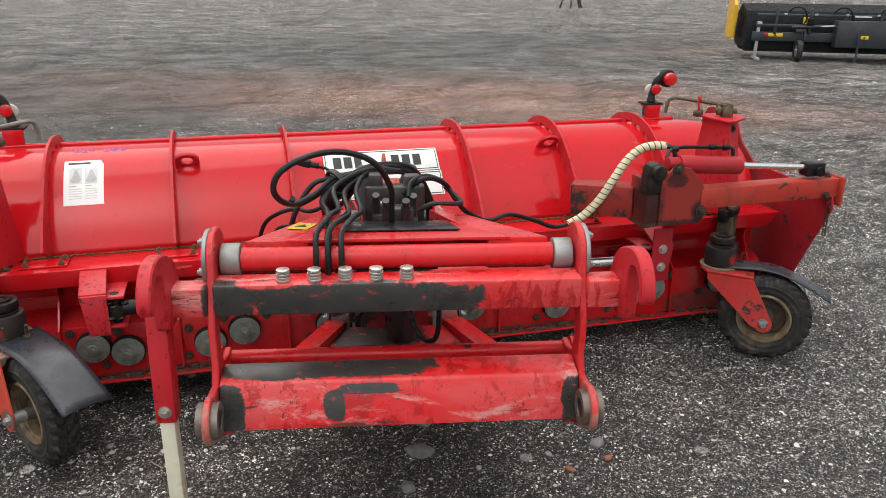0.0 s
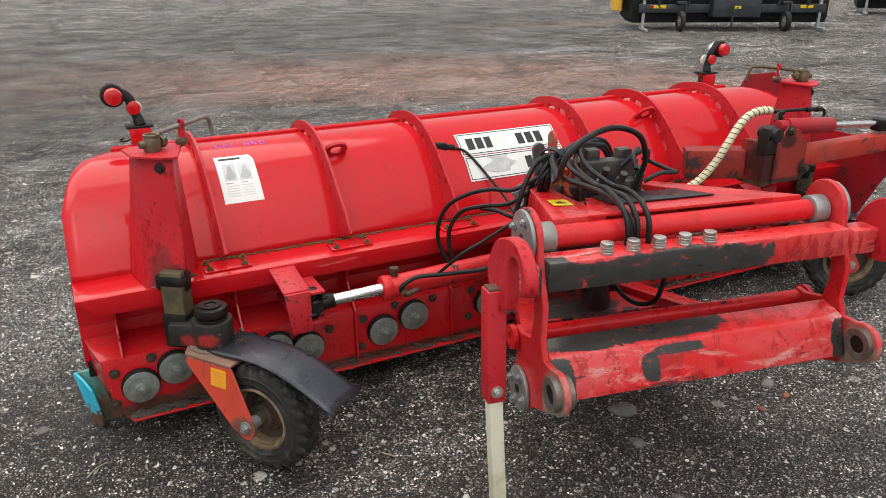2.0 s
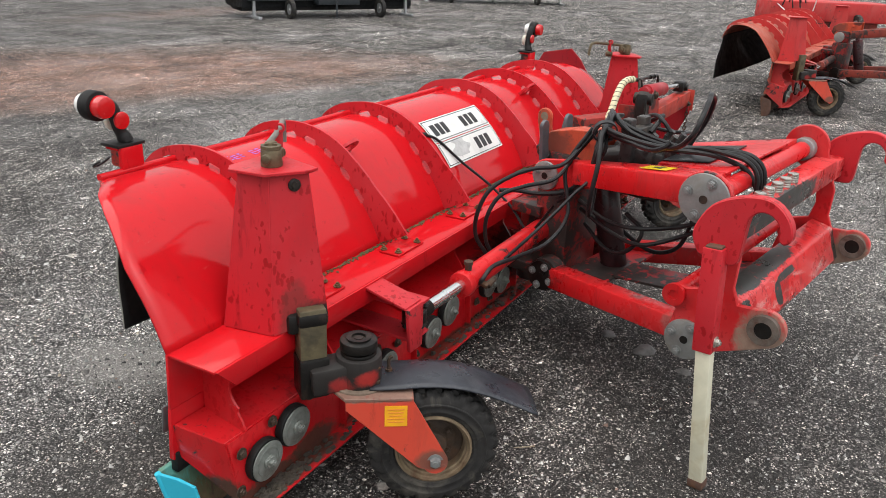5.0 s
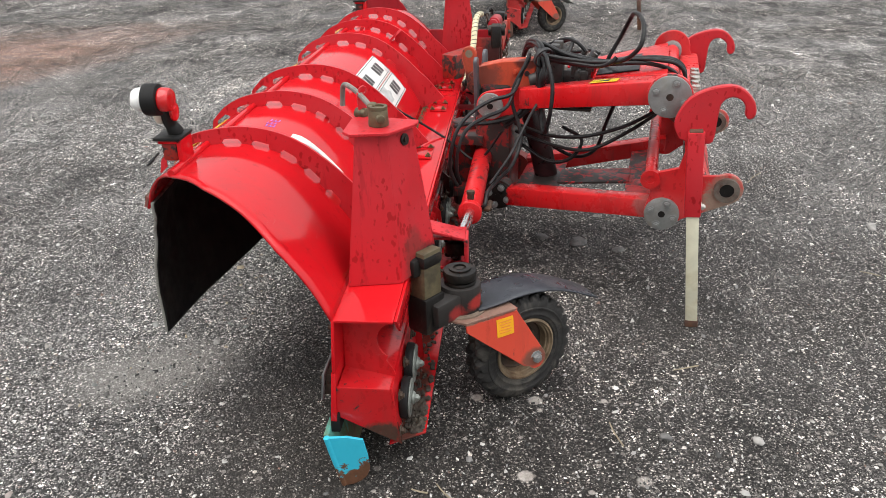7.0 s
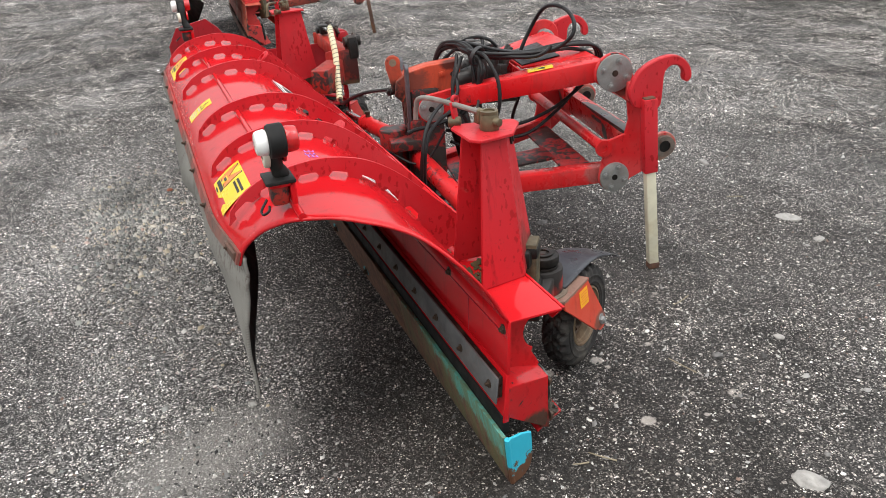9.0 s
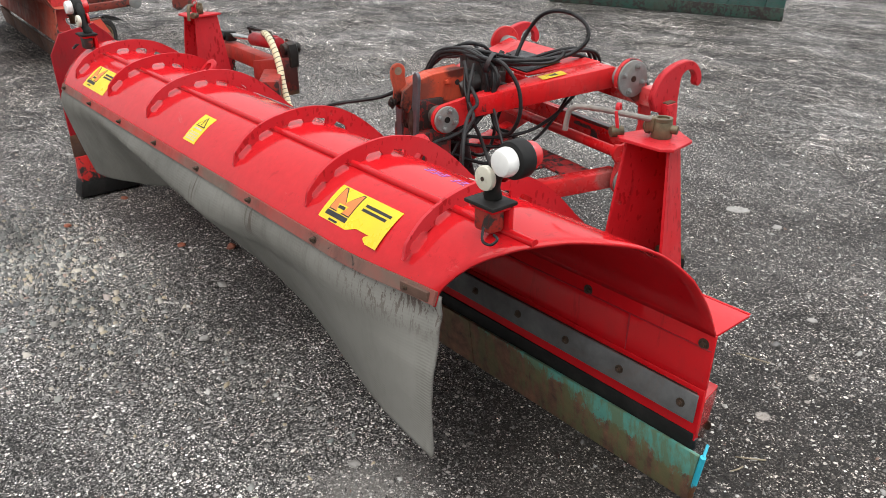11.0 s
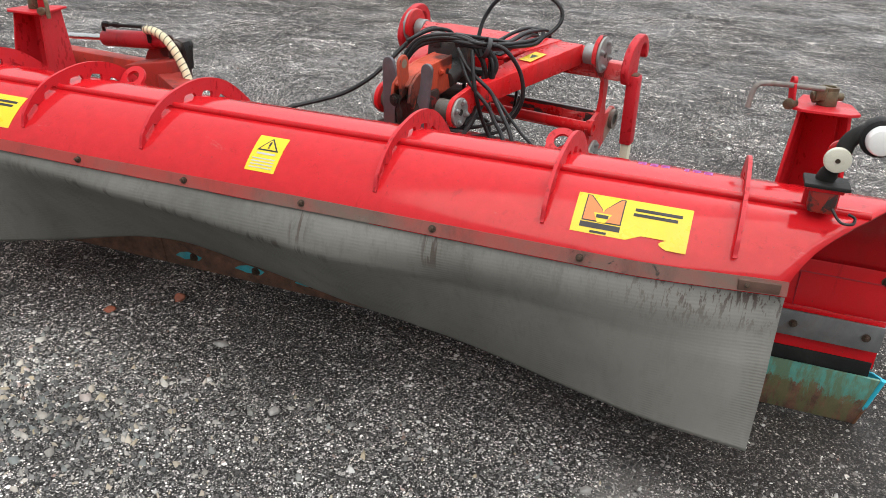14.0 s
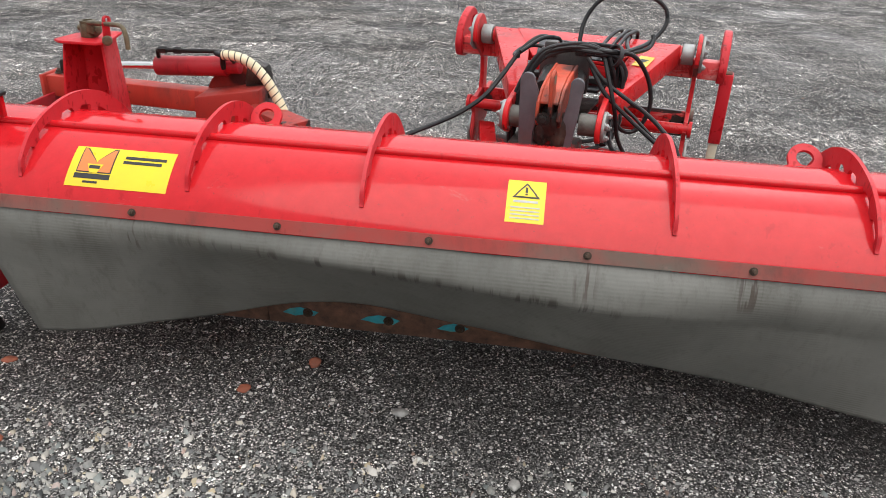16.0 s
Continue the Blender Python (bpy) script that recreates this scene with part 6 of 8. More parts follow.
def swing_cylinder(flip):
    f = mirror if flip else (lambda x: x)
    eye = Vector((f(-.335), 2.845, .428))
    gland = Vector((f(-.087), 2.812, .450))
    root = hp(.10 if flip else -.10, .90, .475)
    if flip:
        gland = eye.lerp(root, .38)
    bm = bmesh.new()
    cyl(bm, eye, gland, .0215, seg=20)
    rod = part("cylinder_rod", bm, chrome, plow, "bright chromed cylinder rod")
    bm = bmesh.new()
    d = (root - gland).normalized()
    cyl(bm, gland, root, .041, seg=28, bevel=.004)
    cyl(bm, gland - d * .004, gland + d * .03, .046, seg=28, bevel=.004)
    body = part("swing_cylinder", bm, red_frame, plow, "red hydraulic swing cylinder")
    bm = bmesh.new()
    p = gland + d * .045 + UP * .04
    cyl(bm, p, p + UP * .022, .013, seg=6)
    cyl(bm, p + UP * .02, p + UP * .032, .016, seg=12)
    part("port_plug", bm, bolt_mat, body)
    bm = bmesh.new()
    q = gland + d * .06 - Vector((0, .042, 0))
    cyl(bm, q, q - Vector((0, .03, .01)), .012, seg=10)
    cyl(bm, q - Vector((0, .028, .01)), q + Vector((.045, -.03, .004)), .010, seg=10)
    part("port_fitting", bm, bolt_mat, body)
    bm = bmesh.new()
    cyl(bm, eye - Vector((0, 0, .024)), eye + Vector((0, 0, .024)), .040, seg=22, bevel=.006)
    cyl(bm, eye + UP * .062, eye - UP * .062, .017, seg=16, bevel=.003)
    cyl(bm, eye + UP * .050, eye + UP * .058, .030, seg=6, bevel=.002)
    w = (gland - eye).normalized()
    cyl(bm, eye + w * .02, eye + w * .075, .030, .026, seg=18, bevel=.004)
    for k in range(16):
        c = eye + Vector((random.uniform(-.035, .045), random.uniform(-.034, .034), random.choice((-1, 1)) * random.uniform(.018, .034)))
        bmesh.ops.create_icosphere(bm, subdivisions=2, radius=random.uniform(.007, .013), matrix=Matrix.Translation(c) @ Matrix.Diagonal((1.5, 1.2, .6, 1)))
    part("rod_eye", bm, grease, rod, "rod eye caked in black grease")
    # bracket bent out of flat bar
    bm = bmesh.new()
    for dz in (-.055, .055):
        hexa(bm, [(f(-.40), 2.81, .428 + dz - .005), (f(-.30), 2.81, .428 + dz - .005), (f(-.30), 3.10, .428 + dz - .005), (f(-.40), 3.10, .428 + dz - .005),
                  (f(-.40), 2.81, .428 + dz + .005), (f(-.30), 2.81, .428 + dz + .005), (f(-.30), 3.10, .428 + dz + .005), (f(-.40), 3.10, .428 + dz + .005)], .002)
    hexa(bm, [(f(-.455), 2.952, .535), (f(-.365), 2.952, .535), (f(-.355), 2.81, .495), (f(-.445), 2.81, .495),
              (f(-.455), 2.952, .545), (f(-.365), 2.952, .545), (f(-.355), 2.81, .505), (f(-.445), 2.81, .505)], .002)
    hexa(bm, [(f(-.425), 2.80, .348), (f(-.355), 2.80, .348), (f(-.355), 2.812, .348), (f(-.425), 2.812, .348),
              (f(-.445), 2.80, .500), (f(-.355), 2.80, .500), (f(-.355), 2.812, .500), (f(-.445), 2.812, .500)], .002)
    part("cylinder_mount", bm, red_dark if flip else red_rib, plow)


swing_cylinder(False)
swing_cylinder(True)

# ---- stickers and plates on the curl
SURF = smooth_line([(0, y, z) for y, z in PROFILE], 8)
SLEN = [0.0]
for _a, _b in zip(SURF[:-1], SURF[1:]):
    SLEN.append(SLEN[-1] + (_b - _a).length)


def on_curl(s, lift=0.0):
    """Point of the curl's outside at the length s from the front lip, lifted off it."""
    s = min(max(s, 0), SLEN[-1] - 1e-6)
    i = max(k for k in range(len(SLEN)) if SLEN[k] <= s)
    i = min(i, len(SURF) - 2)
    f = (s - SLEN[i]) / (SLEN[i + 1] - SLEN[i])
    p = SURF[i].lerp(SURF[i + 1], f)
    t = (SURF[i + 1] - SURF[i]).normalized()
    n = Vector((0, t.z, -t.y))
    if n.dot(p - Vector((0, 3.46, .58))) < 0:
        n = -n
    return p + n * (lift + .0036)


def s_at(z, back):
    """The length at which the curl has the height z, on its front or back."""
    best = min((abs(p.z - z), s) for p, s in zip(SURF, SLEN) if (p.y < 3.5) == back)
    return best[1]


def film(bm, x0, x1, s0, s1, lift=.001, cut=None, n=8):
    """A thin film on the curl between two places across and two lengths along it."""
    rows = []
    for j in range(n + 1):
        s = lerp(s0, s1, j / n)
        p, q = on_curl(s, lift), on_curl(s, lift - .001)
        a, b = x0, x1
        if cut:
            a, b = cut(j / n, x0, x1)
        rows.append([bm.verts.new((x, r.y, r.z)) for r in (p, q) for x in (a, b)])
    for a, b in zip(rows[:-1], rows[1:]):
        for i, j in ((0, 1), (1, 3), (3, 2), (2, 0)):
            bm.faces.new((a[i], a[j], b[j], b[i]))
    bm.faces.new((rows[0][0], rows[0][2], rows[0][3], rows[0][1]))
    bm.faces.new((rows[-1][0], rows[-1][1], rows[-1][3], rows[-1][2]))
    return bm


def marks(parent, mat, rects, x0, s0, lift, name="print"):
    """Bars of print: (across, along, width, height) from a corner; large bars are parts of their own."""
    bm = bmesh.new()
    if name == "worn_mark":
        for dx, ds, w, h in rects:
            film(bm, x0 + dx, x0 + dx + w, s0 + ds, s0 + ds + h, lift, n=3)
            part(name, bm, mat, parent)
            bm = bmesh.new()
        bm.free()
        return None
    for dx, ds, w, h in rects:
        film(bm, x0 + dx, x0 + dx + w, s0 + ds, s0 + ds + h, lift, n=3)
    return part(name, bm, mat, parent)


def poly_on_curl(bm, pts, x0, s0, lift):
    vs = [bm.verts.new(((x0 + a), on_curl(s0 + b, lift).y, on_curl(s0 + b, lift).z)) for a, b in pts]
    bm.faces.new(vs)


def registration_plates():
    s0 = s_at(.832, True)
    for k, (bars, dx) in enumerate((([(.04, .034), (.085, .034), (.13, .03), (.29, .034), (.337, .034), (.384, .034)], 0.0), ([(.13, .012), (.152, .012), (.29, .034), (.337, .034), (.384, .034)], .004))):
        a = s0 + k * .116
        bm = bmesh.new()
        film(bm, .476 + dx, .972 + dx, a, a + .112, .004)
        pl = part("sign_plate", bm, plate_white, plow, "white plate with black border and worn black marks")
        b = .006
        x0 = .476 + dx
        marks(pl, ink, [(b, b, .484, .003), (b, .103, .484, .003), (b, b, .003, .10), (.487, b, .003, .10)], x0, a, .0052, "border")
        marks(pl, ink, [(c, .03, w, .055) for c, w in bars], x0, a, .0052, "worn_mark")
        if k:
            bm = bmesh.new()
            film(bm, x0 + .10, x0 + .25, a + .01, a + .085, .0056, cut=lambda f, p, q: (p + .03 * math.sin(f * 7), q - .05 * abs(math.sin(f * 4 + 1))))
            part("torn_sticker", bm, plain("crumpled_grey_paper", (.50, .50, .49), .25, .6, scale=30, relief=.5), pl)


registration_plates()


def info_sticker():
    s0 = s_at(.845, True)
    s1 = s_at(.708, True)
    bm = bmesh.new()
    film(bm, -.527, -.383, s0, s1, .0012, cut=lambda f, p, q: (p, q - (.012 if f < .1 else 0)))
    st = part("instruction_sticker", bm, plate_white, plow, "white instruction sticker with two small drawings")
    h = s1 - s0
    marks(st, ink, [(.015, .012, .08, .009)], -.527, s0, .002, "heading")
    marks(st, ink_pale, [(.02, h * .20, .046, h * .36), (.076, h * .20, .046, h * .36)], -.527, s0, .0018, "picture_field")
    marks(st, ink_grey, [(.02, h * .60, .026, .004), (.078, h * .60, .022, .004)], -.527, s0, .002)
    marks(st, ink_pale, [(.02, h * (.66 + .05 * k), .045, .003) for k in range(5)] + [(.078, h * (.66 + .05 * k), .042, .003) for k in range(5)], -.527, s0, .002, "small_print")
    bm = bmesh.new()
    for c in (.022, .078):
        poly_on_curl(bm, [(c, h * .50), (c + .010, h * .40), (c + .016, h * .27), (c + .024, h * .24), (c + .032, h * .34), (c + .042, h * .47), (c + .034, h * .53), (c + .014, h * .54)], -.527, s0, .0026)
    part("drawing", bm, ink_grey, st)


info_sticker()


def brand_sticker(x1, torn):
    """Seen from the front, x runs to the left: x1 is the sticker's left edge."""
    s1, s0 = s_at(.838, False), s_at(.764, False)
    w = .278
    bm = bmesh.new()
    film(bm, x1 - w, x1, s0 + (.0 if not torn else .024), s1, .0012)
    if torn:
        film(bm, x1 - w, x1 - w + .045, s0, s0 + .024, .0012, cut=lambda f, p, q: (p, q + .02 * math.sin(f * 3)))
        film(bm, x1 - .17, x1, s0 + .008, s0 + .024, .0012, cut=lambda f, p, q: (p + .035 * (1 - f), q))
    st = part("maker_sticker", bm, yellow_film, plow, "yellow maker's sticker with an orange emblem" + (", torn" if torn else ""))
    h = s1 - s0
    X, S, hh = x1 - .118, s0 + h * .36, h * .58
    # a plain orange block emblem with a dark rim, notched above and below
    mid = X + .048
    bm = bmesh.new()
    film(bm, X, mid, S - .003, S + hh + .003, .0018, cut=lambda f, p, q: (p, q - max(0, f - .45) * .066))
    film(bm, mid, X + .096, S - .003, S + hh + .003, .0018, cut=lambda f, p, q: (p + max(0, f - .45) * .066, q))
    part("emblem_rim", bm, ink, st)
    bm = bmesh.new()
    film(bm, X + .003, mid, S, S + hh, .0024, cut=lambda f, p, q: (p, q - max(0, f - .42) * .066))
    film(bm, mid, X + .093, S, S + hh, .0024, cut=lambda f, p, q: (p + max(0, f - .42) * .066, q))
    part("emblem", bm, orange_ink, st)
    bm = bmesh.new()
    film(bm, mid - .022, mid + .022, S - .003, S + hh * .32, .0030, cut=lambda f, p, q: (p + .012 * (1 - f), q - .012 * (1 - f)))
    part("emblem_notch", bm, yellow_film, st)
    marks(st, ink, [(.033, hh * .12, .030, hh * .14)], X, S, .0036, "emblem_mark")
    marks(st, ink, [(0, h * .19, .098, h * .12), (.03, h * .09, .04, h * .05)], x1 - .118, s0, .002, "worn_mark")
    marks(st, ink, [(.006, h * .74, .112, h * .07), (.015, h * .62, .105, h * .07)], x1 - .262, s0, .002, "small_print")


brand_sticker(-.196, True)
brand_sticker(1.884, False)


def warning_sticker():
    s1, s0 = s_at(.857, False), s_at(.764, False)
    s0, s1 = lerp(s0, s1, .06), lerp(s0, s1, .80)
    bm = bmesh.new()
    film(bm, .643, .738, s0, s1, .0012)
    st = part("warning_label", bm, yellow_film, plow, "yellow warning sticker with a black triangle")
    h = s1 - s0
    bm = bmesh.new()
    c = .0475
    film(bm, .643 + c - .034, .643 + c + .034, s0 + h * .56, s0 + h * .93, .002, cut=lambda f, p, q: (lerp(p, .643 + c - .001, f), lerp(q, .643 + c + .001, f)))
    part("triangle", bm, ink, st)
    bm = bmesh.new()
    film(bm, .643 + c - .0255, .643 + c + .0255, s0 + h * .595, s0 + h * .87, .0027, cut=lambda f, p, q: (lerp(p, .643 + c - .001, f), lerp(q, .643 + c + .001, f)))
    part("triangle_field", bm, yellow_film, st)
    marks(st, ink, [(c - .003, h * .68, .006, h * .13), (c - .003, h * .62, .006, h * .035)], .643, s0, .0034, "sign_mark")
    marks(st, ink_grey, [(.018, h * .45, .06, h * .05)] + [(.012, h * (.32 - .08 * k), .072, h * .028) for k in range(4)], .643, s0, .002)


warning_sticker()


def crayon():
    s0 = s_at(.868, True)
    for k, (dx, w) in enumerate(((0, .022), (.03, .02), (.06, .012), (.11, .022), (.14, .02), (.17, .022))):
        bm = bmesh.new()
        a = s0 - .01 + .004 * (k % 2)
        for q in range(3):
            film(bm, -.50 + dx + .003, -.50 + dx + w, a + q * .013, a + q * .013 + .004, .0006, n=2)
        film(bm, -.50 + dx, -.50 + dx + .004, a, a + .03, .0008, n=2)
        part("crayon_mark", bm, blue_crayon, plow, "faded blue crayon mark")


crayon()


# ---- right-hand wing: swing arm, its cylinder and the side plate
ARM_RED = paint("weathered_brick_red_paint", (0.42, 0.035, 0.022), (0.40, 0.09, 0.06), wear=0.4, rough=0.4, faded=0.6, dirty=0.7)


def wing_arm():
    bm = bmesh.new()
    hexa(bm, [(1.68, 2.735, .60), (1.93, 2.735, .625), (1.93, 2.87, .625), (1.68, 2.87, .60),
              (1.68, 2.735, .80), (1.93, 2.735, .755), (1.93, 2.87, .755), (1.68, 2.87, .80)], .008)
    mount = part("wing_mount", bm, red_grimy, plow, "greasy red wing arm mount")
    bm = bmesh.new()
    m = plane_m((0, 2.728, 0), (1, 0, 0), (0, 0, 1))
    prism(bm, [(1.735, .615), (1.92, .610), (1.955, .65), (1.95, .72), (1.915, .79), (1.86, .845), (1.79, .86), (1.735, .80)], .012, m, .002)
    part("mount_cheek", bm, red_grimy, mount)
    bm = bmesh.new()
    prism(bm, [(1.675, .745), (1.755, .745), (1.765, .80), (1.755, .85), (1.72, .872), (1.685, .86), (1.672, .82)], .06, plane_m((0, 2.755, 0), (1, 0, 0), (0, 0, 1)), .008)
    cyl(bm, (1.715, 2.705, .835), (1.715, 2.80, .835), .030, seg=18, bevel=.004)
    part("pivot_block", bm, grease, mount, "greasy black pivot block")
    bm = bmesh.new()
    box(bm, (1.812, 2.793, .458), (.088, .010, .236), bevel=.003)
    lash = part("mount_plate", bm, red_dark, plow, "dark red bolted plate")
    bolts(lash, [((1.815, 2.788, .485), (0, -1, 0)), ((1.815, 2.788, .405), (0, -1, 0))], .014, .01, zinc)
    bolts(mount, [((1.925, 2.72, .665), (0, -1, 0)), ((1.80, 2.722, .845), (0, -1, 0))], .018, .014)
    bm = bmesh.new()
    beam(bm, (1.49, 3.01, .675), (1.70, 2.865, .685), .10, .13, .006)
    part("mount_tube", bm, red_grimy, plow)
    bm = bmesh.new()
    beam(bm, (1.92, 2.755, .715), (2.565, 2.735, .728), .075, .082, .006)
    arm = part("wing_arm", bm, ARM_RED, plow, "sun-bleached red wing arm")
    bm = bmesh.new()
    box(bm, (2.572, 2.735, .712), (.014, .115, .125), bevel=.003)
    part("arm_end_plate", bm, ARM_RED, arm)
    bolts(arm, [((2.50, 2.692, .70), (0, -1, 0)), ((2.53, 2.735, .772), (0, 0, 1))], .012)
    a, b = Vector((1.80, 2.775, .855)), Vector((2.44, 2.745, .812))
    d = (b - a).normalized()
    bm = bmesh.new()
    cyl(bm, a + d * .03, a + d * .31, .036, seg=26, bevel=.004)
    cyl(bm, a - d * .02, a + d * .04, .028, seg=18, bevel=.003)
    body = part("wing_cylinder", bm, red_dark, plow, "dark red hydraulic wing cylinder")
    bm = bmesh.new()
    cyl(bm, a + d * .31, b, .0135, seg=18)
    part("cylinder_rod", bm, chrome, body)
    bm = bmesh.new()
    box(bm, (2.455, 2.745, .806), (.09, .06, .058), bevel=.010)
    cyl(bm, (2.465, 2.70, .80), (2.465, 2.79, .80), .02, seg=14)
    part("rod_clevis", bm, grease, body)
    bm = bmesh.new()
    tube(bm, [(1.79, 2.80, .875), (1.81, 2.81, .90), (1.86, 2.81, .912), (1.96, 2.81, .908), (2.06, 2.80, .903), (2.085, 2.79, .90), (2.088, 2.785, .87)], .0075, 8)
    for p in ((1.83, 2.81, .905), (2.0, 2.805, .906), (2.06, 2.80, .903)):
        cyl(bm, Vector(p) - Vector((.014, 0, 0)), Vector(p) + Vector((.014, 0, 0)), .0125, seg=6)
    cyl(bm, (1.83, 2.81, .90), (1.835, 2.80, .85), .010, seg=8)
    part("steel_pipe", bm, grease, body)
    # cream spiral guard over the hose
    line = [(1.44, 2.925, .580), (1.50, 2.91, .62), (1.56, 2.895, .69), (1.607, 2.88, .775), (1.65, 2.875, .845), (1.70, 2.87, .893), (1.755, 2.86, .912), (1.81, 2.845, .912)]
    bm = bmesh.new()
    tube(bm, line, .0175, 14, 10)
    sleeve = part("hose_guard", bm, cream_sleeve, plow, "cream spiral guard over a hose")
    path = smooth_line(line, 40)
    coil, run = [], 0.0
    for i in range(len(path) - 1):
        t = (path[min(i + 2, len(path) - 1)] - path[i]).normalized()
        a = t.orthogonal().normalized() if i == 0 else (a - t * a.dot(t)).normalized()
        b = t.cross(a)
        run += (path[i + 1] - path[i]).length
        w = run / .024 * math.tau
        coil.append(path[i] + (a * math.cos(w) + b * math.sin(w)) * .0172)
    bm = bmesh.new()
    tube(bm, coil, .0021, 5, 1)
    part("spiral_gap", bm, ink, sleeve)
    bm = bmesh.new()
    tube(bm, [line[-1], (1.83, 2.83, .908), (1.85, 2.815, .908)], .010, 8)
    tube(bm, [line[0], (1.37, 2.925, .575), (1.27, 2.90, .62), (1.14, 2.84, .672), (1.00, 2.69, .705), (.90, 2.63, .765), (.84, 2.56, .83), (.775, 2.47, .915), (.715, 2.41, .957), (.665, 2.40, .955), (.62, 2.42, .91)], .009, 8)
    part("wing_hose", bm, hose_black, plow, "black hydraulic hose")
    # safety chain at the arm's end
    bm = bmesh.new()
    for k in range(7):
        c = Vector((2.535, 2.70, .655 - k * .021))
        turn = Matrix.Translation(c) @ Matrix.Rotation(k * math.pi / 2, 4, "Z")
        pts = [turn @ Vector((.008 * math.cos(a) , 0, .015 * math.sin(a))) for a in [i * math.tau / 10 for i in range(11)]]
        tube(bm, pts, .0028, 6, 1)
    part("chain", bm, bolt_mat, arm)


wing_arm()


def side_wing():
    """The wide side plate at the far end, with its worn shoe."""
    bm = bmesh.new()
    m = plane_m((2.545, 0, 0), (0, 1, 0), (0, 0, 1))
    prism(bm, [(3.70, .12), (3.715, .80), (3.655, .905), (3.47, .945), (3.40, .88), (3.34, .79), (3.22, .71), (2.80, .705), (2.70, .70), (2.685, .64), (2.85, .28), (3.0, .12)], .010, m, .002)
    wing = part("side_wing", bm, red_dark, plow, "dull dark red side wing plate")
    bm = bmesh.new()
    hexa(bm, [(2.50, 3.40, .10), (2.60, 3.40, .10), (2.60, 3.70, .10), (2.50, 3.70, .10), (2.53, 3.35, .24), (2.57, 3.35, .24), (2.57, 3.70, .24), (2.53, 3.70, .24)], .006)
    part("wing_foot", bm, WINGFOOT, wing)
    bm = bmesh.new()
    hexa(bm, [(2.49, 3.36, .012), (2.61, 3.36, .012), (2.61, 3.73, .012), (2.49, 3.73, .012), (2.50, 3.38, .105), (2.60, 3.38, .105), (2.60, 3.71, .105), (2.50, 3.71, .105)], .012)
    part("rubber_shoe", bm, rubber_black, wing)
    bm = bmesh.new()
    hexa(bm, [(2.536, 3.25, .24), (2.541, 3.25, .24), (2.541, 3.71, .24), (2.536, 3.71, .24), (2.536, 3.30, .40), (2.541, 3.30, .40), (2.541, 3.71, .36), (2.536, 3.71, .36)], .001)
    part("rust_band", bm, brown_rust, wing)


WINGFOOT = paint("scuffed_red_foot", (0.60, 0.02, 0.02), (0.45, 0.06, 0.05), wear=.9, rough=.4, faded=.6, dirty=.7)
side_wing()


# ---- valve block, hoses and cable
def valve_block():
    bm = bmesh.new()
    R = HM.to_3x3().to_4x4()

    def b(u, v, z, sx, sy, sz):
        box(bm, (0, 0, 0), (sx, sy, sz), Matrix.Translation(hp(u, v, z)) @ R, .006)

    b(.01, .50, .815, .12, .09, .075)
    b(.02, .485, .865, .07, .06, .05)
    b(-.045, .54, .83, .05, .10, .06)
    for u, v in ((-.03, .46), (.03, .455), (.055, .51), (-.06, .52)):
        cyl(bm, hp(u, v, .84), hp(u, v - .015, .905), .014, seg=8)
        cyl(bm, hp(u, v - .012, .895), hp(u, v - .03, .925), .012, seg=8)
    for u in (-.13, -.10, .09, .115):
        cyl(bm, hp(u - .03, .50, .80), hp(u + .03, .50, .805), .016, seg=6)
    cyl(bm, hp(-.01, .60, .83), hp(-.01, .66, .86), .03, seg=16, bevel=.004)
    b(.0, .585, .85, .19, .05, .16)
    b(.055, .60, .93, .05, .04, .06)
    b(-.06, .60, .94, .045, .04, .05)
    part("valve_block", bm, VALVE, plow, "greasy black hydraulic valve block")
    bm = bmesh.new()
    hexa(bm, [hp(u, v, z) for z in (.772, .784) for u, v in ((-.15, .435), (.15, .435), (.135, .58), (-.135, .58))], .002)
    part("valve_tray", bm, black_paint, plow)
    bm = bmesh.new()
    cyl(bm, hp(-.05, .70, .80), hp(-.05, .57, .84), .040, seg=20, bevel=.006)
    cyl(bm, hp(.05, .70, .80), hp(.05, .57, .85), .036, seg=20, bevel=.006)
    part("accumulator", bm, VALVE, plow)


VALVE = plain("oily_grey_black_metal", (0.055, 0.053, 0.052), 0.5, 0.36, 0.35, scale=16, relief=0.35, stain=(0.13, 0.11, 0.09), stains=0.5)
valve_block()


def hose(pts, r=.0078, label=""):
    bm = bmesh.new()
    tube(bm, pts, r, 9, 8)
    return part("hose", bm, hose_black, plow, label)


